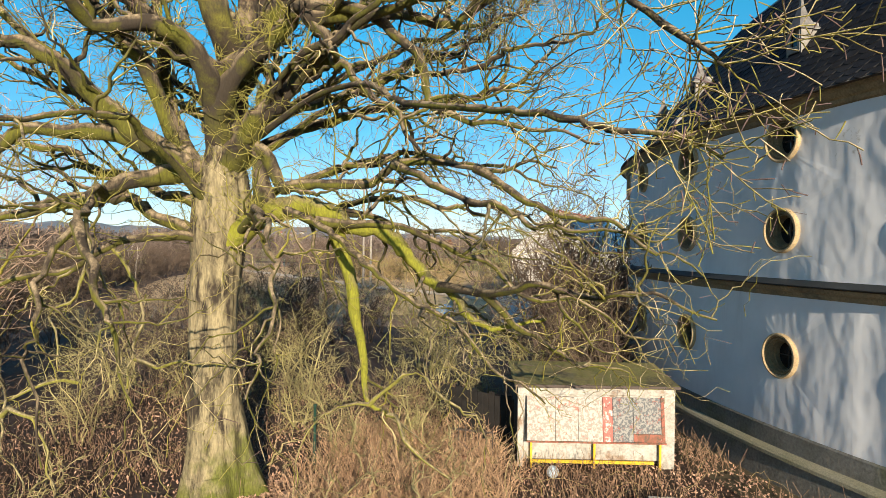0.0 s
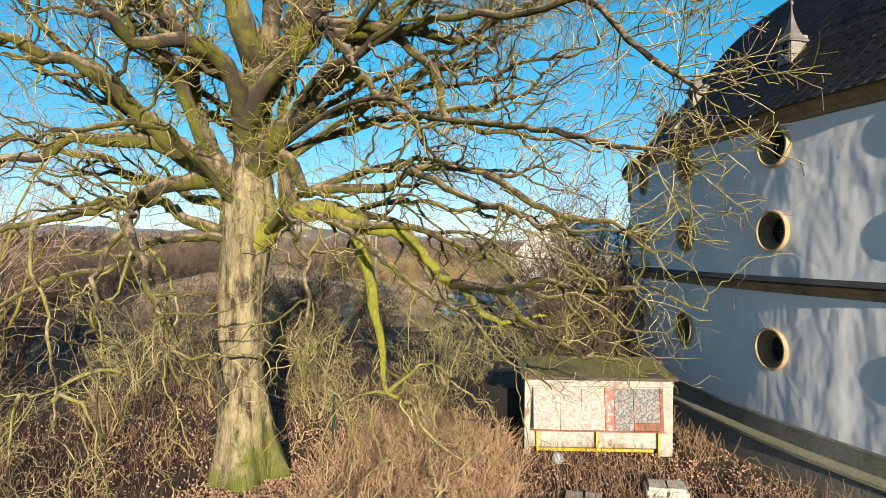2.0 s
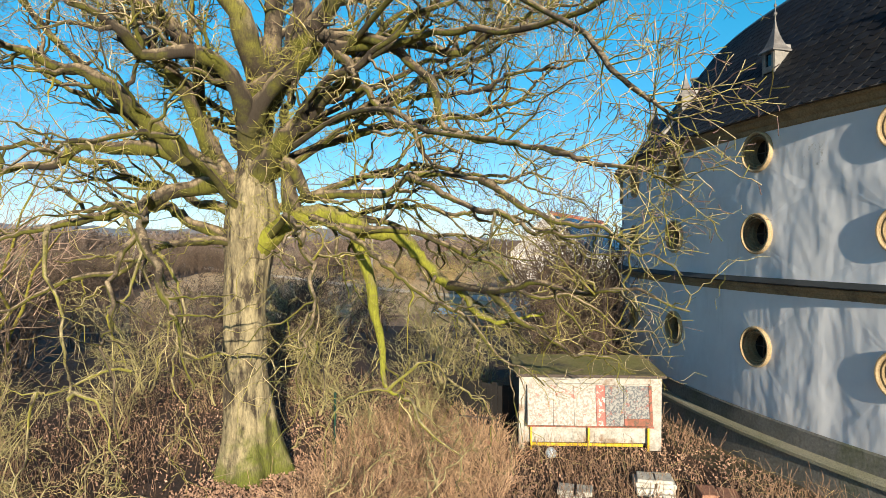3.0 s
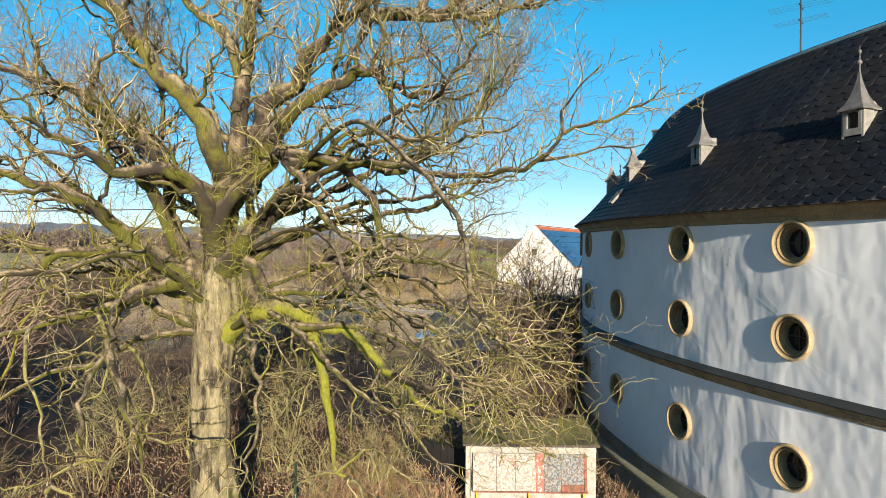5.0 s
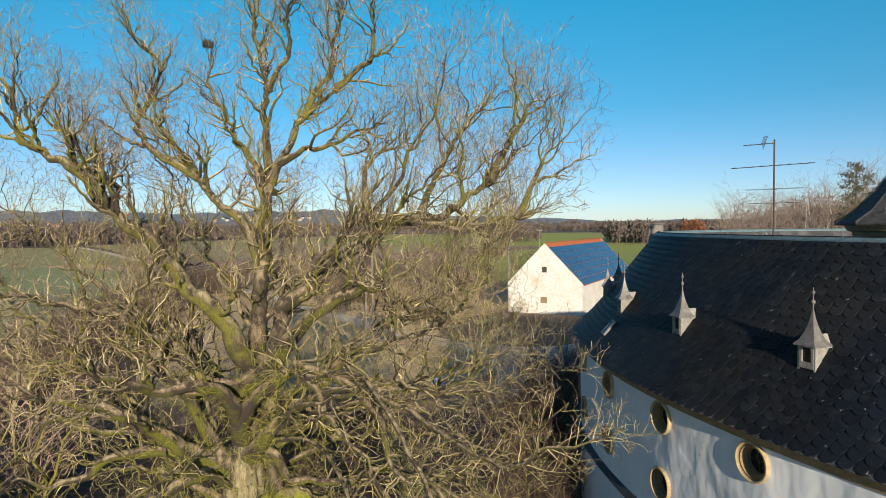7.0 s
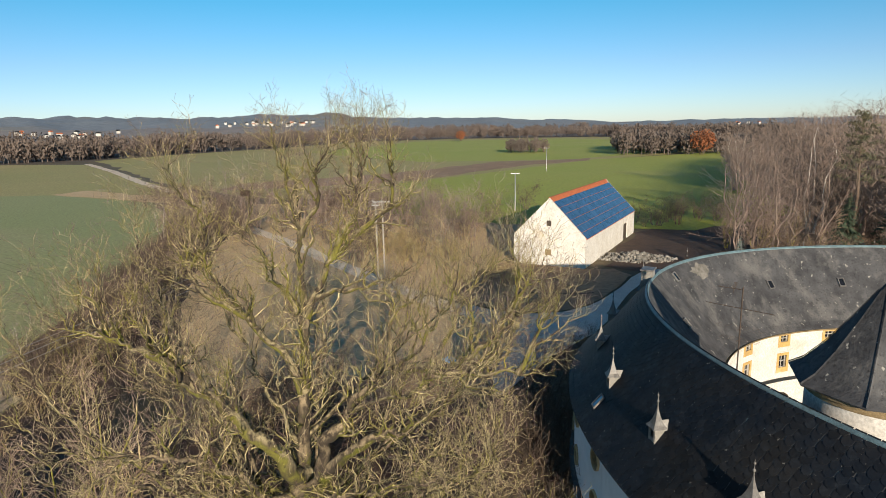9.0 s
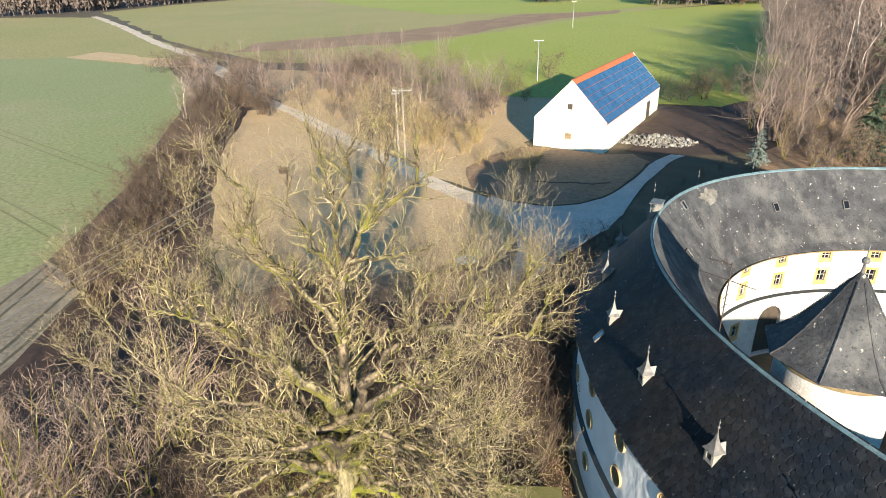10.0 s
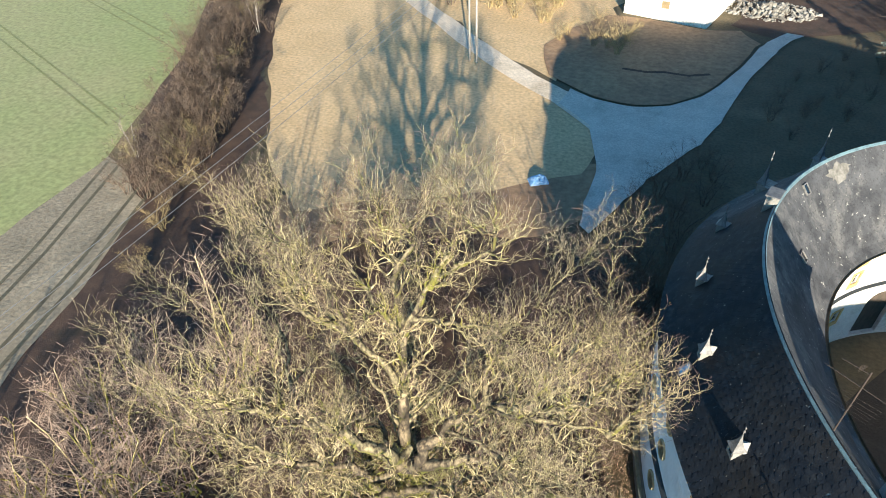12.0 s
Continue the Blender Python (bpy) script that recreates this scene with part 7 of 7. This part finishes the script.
for x, y in ((15.8, 79.5), (20.8, 90.1), (24.4, 88.4), (28.2, 91.8), (14.6, 74.3), (17.8, 86.5), (22.5, 83.0), (18.5, 76.5), (26.0, 83.5), (20.0, 80.2), (16.8, 70.5), (23.0, 77.0), (24.0, 95.0), (29.5, 87.0)):
    bush("bush", B_BROWN[rng.randrange(2)], (x, y, 0), rng.uniform(0, 360), rng.uniform(0.4, 0.65), "low dark leafless shrub in the shaded grass", "bush", "shrubs in the shaded grass")
# straw-brown thicket on the far side of the gravel road
B_TAN = [bush_meshes("tan_bush", 60 + k, 4.6, 6, 2.7, (TANTWIG, TANTWIG), 0.05, 1.2, 0.05, fine=False, fat=2.6, gaps=0.075) for k in range(2)]
for x, y, k in ((-44, 40, 0.8), (-41, 33, 0.7), (-46.5, 47, 0.9), (-51, 55, 0.8), (-57, 66, 0.9), (-66, 83, 0.9), (-38.5, 27, 0.6), (-48, 43, 0.6)):
    bush("hedge_bush", B_TAN[rng.randrange(2)], (x, y, 0), rng.uniform(0, 360), k, "paler straw-brown bush in the field hedge", "bush", "hedge bushes")
side = random.Random(12)
for k in range(52):
    p = Vector((-54, 117)).lerp(Vector((-9, 80)), side.random()) + Vector((0.63, 0.77)) * (3.2 + 13 * side.random() ** 1.3)
    bush("bush", B_TAN[side.randrange(2)], (p.x, p.y, 0), side.uniform(0, 360), side.uniform(0.5, 1.05), "straw-brown leafless bush beyond the gravel road", "bush", "thicket beyond the road")
for k in range(22):
    p = Vector((-52, 58)).lerp(Vector((-84, 122)), (k + side.random()) / 22) + Vector((side.uniform(-1.5, 3.5), 0))
    bush("hedge_bush", B_FAR[side.randrange(3)], (p.x, p.y, 0), side.uniform(0, 360), side.uniform(0.5, 0.85), "bare brown bush in the field hedge", "bush", "hedge bushes")
# wood beyond the castle
for k in range(92):
    y = rng.uniform(100, 330)
    inside = rng.random() ** 1.1 * 90
    x = 34 + (y - 98) * 0.16 + inside
    v = (0, 1, 2, 2)[rng.randrange(4)]
    bush("tree", B_TALL[v], (x, y, 0), rng.uniform(0, 360), rng.uniform(0.7, 1.2) * (1.0 if y < 108 else 1.45 if y < 125 else 1.9) * (0.8 + 0.2 * min(1.0, inside / 30)), "slender leafless pale-barked birch" if v == 0 else "tall leafless brown woodland tree", "tree", "trees of the wood beyond the castle")
for k in range(60):
    y = rng.uniform(88, 180)
    bush("bush", B_FAR[rng.randrange(3)], (34 + (y - 98) * 0.14 + rng.random() * 60, y, 0), rng.uniform(0, 360), rng.uniform(0.7, 1.8), "leafless brown bush at the edge of the wood", "bush", "bushes at the wood's edge")


def spruce(at, h, seed, material, label):
    rng = random.Random(seed)
    root = thing("spruce_tree", Matrix.Translation(at), label, "tree", "spruces")
    lines = [([(0, 0, 0), (0, 0, h * 0.5), (0, 0, h)], [h * 0.014, h * 0.009, 0.02])]
    me = tube_mesh("trunk", lines, 8, BROWNTWIG)
    ob = new("trunk", me)
    ob.parent = root
    vs, fs = [], []
    for k in range(int(90 + h * 14)):
        f = rng.random() ** 0.8
        z = h * (0.08 + 0.9 * f)
        L = h * 0.25 * (1 - f) ** 0.8 * rng.uniform(0.7, 1.15) + 0.15
        a = rng.uniform(0, 6.283)
        d = Vector((math.cos(a), math.sin(a), rng.uniform(-0.45, -0.1)))
        for j in range(7):
            c = Vector((0, 0, z)) + d * L * (0.25 + 0.75 * (j + 0.5) / 7)
            side = Vector((-math.sin(a), math.cos(a), 0)) * L * 0.2 * (1.1 - j / 7)
            b = len(vs)
            vs += [tuple(c - side + Vector((0, 0, rng.uniform(-0.15, 0.05) * L))), tuple(c + d * L * 0.16), tuple(c + side + Vector((0, 0, rng.uniform(-0.15, 0.05) * L)))]
            vs += [tuple(c - d * L * 0.08 + Vector((0, 0, 0.05 * L)))]
            fs.append((b, b + 1, b + 2, b + 3))
    ob = new("crown", raw_mesh("crown", vs, fs, material, False))
    ob.parent = root


BLUESPRUCE = surface("silvery_needles", (0.20, 0.24, 0.22), (0.12, 0.15, 0.13), scale=2.0, fine=9.0, relief=0)


def pine(at, h, seed, label):
    """A tall pine: bare trunk below, a few crooked boughs with flat tufted pads above."""
    rng = random.Random(seed)
    root = thing("pine_tree", Matrix.Translation(at), label, "tree", "pines")
    lines = [([(0, 0, 0), (0.2, 0.1, h * 0.45), (-0.1, 0.2, h * 0.75), (0, 0, h)], [h * 0.014, h * 0.011, h * 0.007, 0.04])]
    vs, fs = [], []
    for k in range(26):
        f = (k + rng.random()) / 26
        z = h * (0.5 + 0.5 * f)
        a = k * 2.4 + rng.uniform(-0.4, 0.4)
        L = h * 0.19 * (1 - f) ** 0.55 * rng.uniform(0.6, 1.15) + 0.5
        bough = shoot(rng, Vector((0, 0, z)), Vector((math.cos(a), math.sin(a), 0.12)), L, 0.09, 4, 0.2, 0.03)
        lines.append(bough)
        for j in range(90):
            c = Vector(bough[0][rng.randrange(2, 5)]) + Vector((rng.gauss(0, 0.55), rng.gauss(0, 0.55), rng.gauss(0.25, 0.26)))
            q = Euler((rng.uniform(0, 6.28), rng.uniform(0, 6.28), rng.uniform(0, 6.28))).to_matrix()
            b = len(vs)
            vs += [tuple(c + q @ (Vector(p) * rng.uniform(0.7, 1.2))) for p in ((-0.30, 0, 0), (0, -0.07, 0.03), (0.32, 0.02, 0), (0, 0.08, -0.03))]
            fs.append((b, b + 1, b + 2, b + 3))
    ob = new("trunk", tube_mesh("trunk", lines, 7, BROWNTWIG))
    ob.parent = root
    ob = new("crown", raw_mesh("crown", vs, fs, PINENEEDLE, False))
    ob.parent = root
    tagged(ob, "flat tufts of dull green needles", kind="stuff")


PINENEEDLE = surface("pine_needles", (0.075, 0.08, 0.045), (0.12, 0.105, 0.06), scale=0.6, fine=5.0, relief=0)
pine((55, 124, 0), 26, 1, "tall pine with flat tufted pads above the wood")
spruce((62, 122, 0), 18, 2, SPRUCE, "dark spruce in the wood")
spruce((29.6, 97, 0), 7.5, 3, BLUESPRUCE, "small silvery blue spruce near the barn yard")
spruce((47, 104, 0), 14, 4, SPRUCE, "dark spruce in the wood")

# far woods, one joined mass of bare trees
rng = random.Random(21)
def grove_kinds(seed, count, limbs, r, steps, height, girth):
    """A few kinds of bare tree with rounded crowns, for the joined woods."""
    rng = random.Random(seed)
    kinds = []
    for v in range(count):
        lines = [shoot(rng, Vector((0, 0, 0)), Vector((0, 0, 1)), height * 0.8, girth, 3, 0.08, 0.2)]
        for k in range(limbs):
            f = rng.random()
            z = height * (0.16 + 0.62 * f)
            a = rng.uniform(0, 6.283)
            reach = height * rng.uniform(0.26, 0.42) * math.sqrt(max(0.15, 1 - (1.5 * f - 0.45) ** 2))
            w = rng.uniform(0, 0.35) * reach
            p = Vector((math.cos(a) * w, math.sin(a) * w, z))
            lines.append(shoot(rng, p, Vector((math.cos(a), math.sin(a), rng.uniform(0.1, 1.3))), reach, r, steps, 0.35, 0.12))
        kinds.append(tube_arrays(lines, 3))
    return kinds


def far_tree_kinds(seed, count, clumps, height, size, slim=1.0):
    """Bare trees seen from afar: a trunk and many small ragged clumps of twigs round it."""
    rng = random.Random(seed)
    kinds = []
    for v in range(count):
        tv, tf = tube_arrays([shoot(rng, Vector((0, 0, 0)), Vector((0, 0, 1)), height * 0.75, 0.28, 2, 0.08, 0.2)], 3)
        vs, fs = [], []
        for k in range(clumps):
            d = rand_dir(rng) * rng.random() ** 0.35
            c = Vector((d.x * height * 0.36, d.y * height * 0.36, height * (0.56 + 0.42 * d.z)))
            q = Euler((rng.uniform(0, 6.28), rng.uniform(0, 6.28), rng.uniform(0, 6.28))).to_matrix()
            n = len(tv) + len(vs)
            vs += [tuple(c + q @ Vector(p) * height * size * rng.uniform(0.6, 1.2)) for p in ((-0.10, 0, 0), (0.02, -0.035 * slim, 0.01), (0.10, 0.01, 0), (-0.01, 0.04 * slim, -0.01))]
            fs += [(n, n + 1, n + 2), (n, n + 2, n + 3)]
        both = [tuple(int(i) for i in f) for f in tf]
        tris = [t for f in both for t in ((f[0], f[1], f[2]), (f[0], f[2], f[3]))] if len(both[0]) == 4 else both
        kinds.append((np.concatenate([tv, np.array(vs)]), np.array(tris + fs)))
    return kinds


FAR_KINDS = far_tree_kinds(21, 4, 75, 11.0, 1.0)
NEAR_KINDS = [(np.concatenate([a[0], b[0]]), np.concatenate([a[1], np.concatenate([b[1], b[1][:, 2:]], axis=1) + len(a[0])])) for a, b in zip(grove_kinds(22, 4, 40, 0.06, 2, 12.0, 0.2), far_tree_kinds(23, 4, 300, 12.0, 0.42, 0.16))]


def wood(name, kinds, spots, label, material=FARWOOD):
    vs, fs, base = [], [], 0
    for x, y, z, s in spots:
        v, f = kinds[rng.randrange(4)]
        a = rng.uniform(0, 6.283)
        c, t = math.cos(a), math.sin(a)
        q = v * s
        vs.append(np.stack([q[:, 0] * c - q[:, 1] * t + x, q[:, 0] * t + q[:, 1] * c + y, q[:, 2] + z], axis=1))
        fs.append(f + base)
        base += len(v)
    tagged(new(name, raw_mesh(name, np.concatenate(vs), np.concatenate(fs), material)), label, "woods", kind="stuff")


spots = []
for k in range(2000):
    g = rng.uniform(-66, 16)
    edge = np.interp(g, [-66, -50, -44, -38, -29, -21, -11, 0, 7, 16], [790, 660, 668, 750, 885, 1190, 1290, 1265, 1180, 900])
    d = edge + 620 * rng.random() ** 1.9
    x, y = d * math.sin(radians(g)), d * math.cos(radians(g))
    spots.append((x, y, max(0, hill_height(x, y)), rng.uniform(1.0, 1.7) * (1.25 + 0.55 * noise.noise(Vector((x / 60, y / 60, 2.0))))))
wood("far_woods", FAR_KINDS, spots, "brown leafless woods beyond the fields")
spots = []
for k in range(230):
    y = 112 + 268 * rng.random() ** 1.3
    inside = rng.random() ** 0.8 * 85
    spots.append((40 + (y - 98) * 0.13 + inside, y, 0, rng.uniform(0.9, 1.9) * (0.7 + 0.3 * min(1.0, inside / 30)) * (1.0 if y < 125 else 1.3)))
wood("near_woods", NEAR_KINDS, spots, "dense leafless wood beyond the castle", GREYWOODS)
spots = [(rng.uniform(22, 110), rng.uniform(505, 660), 0, rng.uniform(1.0, 1.9)) for k in range(170)] + [(rng.uniform(-75, -40), rng.uniform(560, 600), 0, rng.uniform(0.9, 1.3)) for k in range(30)]
wood("copse", FAR_KINDS, spots, "dark leafless copse in the green field")


RUSTLEAF = surface("rust_brown_leaves", (0.36, 0.12, 0.045), (0.24, 0.085, 0.04), scale=0.5, fine=4.0, relief=0, vary=0.4)
for x, y, s in ((86, 512, 1.5), (-222, 1050, 1.35)):
    root = bush("tree", B_FAR[0], (x, y, 0), 40, 2.6 * s, "tree that keeps its rust-red winter leaves", "tree", "trees with rusty leaves")
    lr = random.Random(5)
    vs, fs = [], []
    for k in range(900):
        d = rand_dir(lr) * lr.random() ** 0.4
        p = Vector((d.x * 2.6, d.y * 2.6, 2.9 + d.z * 2.1 + 0.3 * noise.noise(d * 3)))
        q = Euler((lr.uniform(0, 6.28), lr.uniform(0, 6.28), lr.uniform(0, 6.28))).to_matrix()
        b = len(vs)
        vs += [tuple(p + q @ Vector(c)) for c in ((-0.22, 0, 0), (0, -0.15, 0.05), (0.24, 0, 0), (0, 0.16, 0.04))]
        fs.append((b, b + 1, b + 2, b + 3))
    ob = new("foliage", raw_mesh("rusty_foliage", vs, fs, RUSTLEAF, False))
    ob.parent = root
    tagged(ob, "rust-red withered leaves", kind="stuff")


# ---- undergrowth ----
def in_castle(x, y):
    d = Vector((x, y)) - RING_C
    u, w = d.dot(RING_E1), d.dot(RING_E2)
    return (u / (RING_A + 4.6)) ** 2 + (w / (RING_B + 4.6)) ** 2 < 1.0


rng = random.Random(9)
lines = []
while len(lines) < 10500:
    x, y = rng.uniform(-14, 12), rng.uniform(3.5, 24)
    if in_castle(x, y) or (2 < x < 6.8 and 15.7 < y < 18.6):
        continue
    if noise.noise(Vector((x * 0.35, y * 0.35, 1.0))) + rng.uniform(-0.4, 0.5) < 0.0:
        continue
    if (x < -2.5 and rng.random() < 0.6) or (-6.5 < x < -2.0 and 7 < y < 13 and rng.random() < 0.8):
        continue
    if x > 2.2 and y > 9 and rng.random() < 0.35:
        continue
    h = rng.uniform(0.25, 0.9)
    d = Vector((rng.uniform(-0.5, 0.5), rng.uniform(-0.5, 0.5), 1)).normalized()
    lines.append(shoot(rng, Vector((x, y, 0)), d, h, 0.0065, 2, 0.3, -0.05))
tagged(new("dry_stems", tube_mesh("dry_stems", lines, 3, STEM)), "tangle of dry reddish-brown bramble stems", "undergrowth", kind="stuff")
lines = []
for k in range(600):
    x, y = rng.uniform(-12, 11), rng.uniform(4, 22)
    if in_castle(x, y) or (2 < x < 6.8 and 15.7 < y < 18.6) or (-6.5 < x < -1.5 and 6 < y < 13.5):
        continue
    a = rng.uniform(0, 6.283)
    lines.append(shoot(rng, Vector((x, y, 0)), Vector((math.cos(a) * 0.6, math.sin(a) * 0.6, 1)), rng.uniform(0.8, 1.9), 0.008, 6, 0.32, -0.28))
tagged(new("bramble_canes", tube_mesh("bramble_canes", lines, 3, STRAW)), "arching pale bramble canes", "undergrowth", kind="stuff")
lines = []
for k in range(4200):
    x, y = rng.uniform(-3.2, 2.4), rng.uniform(9.5, 18.5)
    if (x < -2.6 and y < 13.2) or (x > 1.8 and y > 15.4):
        continue
    a = rng.uniform(0, 6.283)
    lines.append(shoot(rng, Vector((x, y, 0)), Vector((math.cos(a) * 0.6, math.sin(a) * 0.6, 1)), rng.uniform(0.35, 1.15), 0.0075, 4, 0.5, -0.12))
tagged(new("dry_brambles", tube_mesh("dry_brambles", lines, 3, BRAMBLE)), "heap of tangled reddish-tan brambles beside the oak", "undergrowth", kind="stuff")
lines = []
for k in range(54):
    x, y = rng.uniform(-12, 1.5), rng.uniform(4.5, 15)
    if -6.0 < x < -2.0 and 8 < y < 13.5:
        continue
    a = rng.uniform(0, 6.283)
    main = shoot(rng, Vector((x, y, 0)), Vector((math.cos(a), math.sin(a), rng.uniform(0.2, 1.4))), rng.uniform(1.2, 2.8), 0.032, 9, 0.55, 0.0)
    lines.append(main)
    for j in range(5):
        q = Vector(main[0][rng.randrange(3, 9)])
        lines.append(shoot(rng, q, rand_dir(rng) + Vector((0, 0, 0.5)), rng.uniform(0.4, 0.9), 0.015, 9, 0.6, 0.0))
tagged(new("dead_boughs", tube_mesh("dead_boughs", lines, 5, LICHEN)), "pale crooked dead boughs standing in the undergrowth", "undergrowth", kind="stuff")
vs, fs = [], []
for k in range(60000):
    x, y = (rng.uniform(-14, 12), rng.uniform(2, 24)) if k < 42000 else (rng.uniform(-5.5, 3.0), rng.uniform(7.5, 13.5))
    if in_castle(x, y):
        continue
    p = Vector((x, y, rng.uniform(0.02, 0.12)))
    q = Euler((rng.uniform(-1.2, 1.2), rng.uniform(-1.2, 1.2), rng.uniform(0, 6.28))).to_matrix()
    if x < -5.2 and rng.random() < 0.6:
        continue
    s = rng.uniform(0.024, 0.046)
    b = len(vs)
    for c in ((-1.3, 0, 0.2), (0, -0.7, 0), (1.3, 0, 0.25), (0, 0.7, 0.1)):
        vs.append(tuple(p + q @ (Vector(c) * s)))
    fs.append((b, b + 1, b + 2, b + 3))
tagged(new("fallen_leaves", raw_mesh("fallen_leaves", vs, fs, LEAF, False)), "brown fallen oak leaves on the ground", "leaves", kind="stuff")


# ---- slates of the outer roof slope ----
def slate_rows():
    pr = [Vector(p) for p in PROFILE]
    L = [0.0]
    for a, b in zip(pr, pr[1:]):
        L.append(L[-1] + (b - a).length)
    f0, f1 = 1.72, 3.12
    out = []
    rows = int(L[-1] / 0.30)
    rng = random.Random(17)
    for r in range(rows):
        d = r * 0.30
        u, z = float(np.interp(d, L, [p.x for p in pr])), float(np.interp(d, L, [p.y for p in pr]))
        u2, z2 = float(np.interp(d + 0.42, L, [p.x for p in pr])), float(np.interp(d + 0.42, L, [p.y for p in pr]))
        arc = (ring(f1, u, 0) - ring(f0, u, 0)).length * 1.03
        n = int(arc / 0.40)
        for k in range(n):
            f = f0 + (f1 - f0) * (k + 0.5 * (r % 2) + rng.uniform(-0.05, 0.05)) / n
            out.append((f, u, z, u2, z2, rng.uniform(0.9, 1.1)))
    return out


bm = bmesh.new()
SW, SH = 0.208, 0.42
top = [(-SW, SH), (-SW, 0.19), (-SW * 0.68, 0.06), (0, 0.0), (SW * 0.68, 0.06), (SW, 0.19), (SW, SH)]
va = [bm.verts.new((x, y, 0.032 - 0.024 * y / SH)) for x, y in top]
vb = [bm.verts.new((x, y, 0.006 - 0.012 * y / SH)) for x, y in top]
bm.faces.new(va)
for k in range(6):
    bm.faces.new((va[k + 1], va[k], vb[k], vb[k + 1]))
bm.normal_update()
slate_me = finish(bm, "slate", SHADESLATE)
sv = np.array([tuple(v.co) for v in slate_me.vertices])
jv, jf, single = [], [], 0
for f, u, z, u2, z2, s in slate_rows():
    a = ring(f, u, z)
    b = ring(f, u2, z2)
    up = (b - a).normalized()
    n3 = ring_normal(f)
    side = Vector((n3.y, -n3.x, 0)) * -1
    nor = side.cross(up).normalized()
    if nor.z < 0:
        side, nor = -side, -nor
    m = Matrix(((side.x, up.x, nor.x, a.x), (side.y, up.y, nor.y, a.y), (side.z, up.z, nor.z, a.z), (0, 0, 0, 1)))
    if single < 300 and 2.40 < f < 2.60 and z < 12.0:
        ob = new("slate", slate_me)
        ob.parent = roof
        ob.matrix_basis = m @ Matrix.Diagonal((s, 1, 1, 1))
        single += 1
        continue
    base = len(jv)
    jv += [tuple(m @ Vector((c[0] * s, c[1], c[2]))) for c in sv]
    jf += [tuple(base + i for i in t) for t in ((0, 1, 6), (6, 1, 5), (1, 2, 5), (5, 2, 4), (2, 3, 4))]
    for k in range(6):
        jf += [(base + k + 1, base + k, base + 7 + k), (base + k + 1, base + 7 + k, base + 8 + k)]
rest = new("slates", raw_mesh("slates", jv, jf, SHADESLATE, False))
rest.parent = roof
tagged(rest, "scalloped slates laid in rows", kind="stuff")
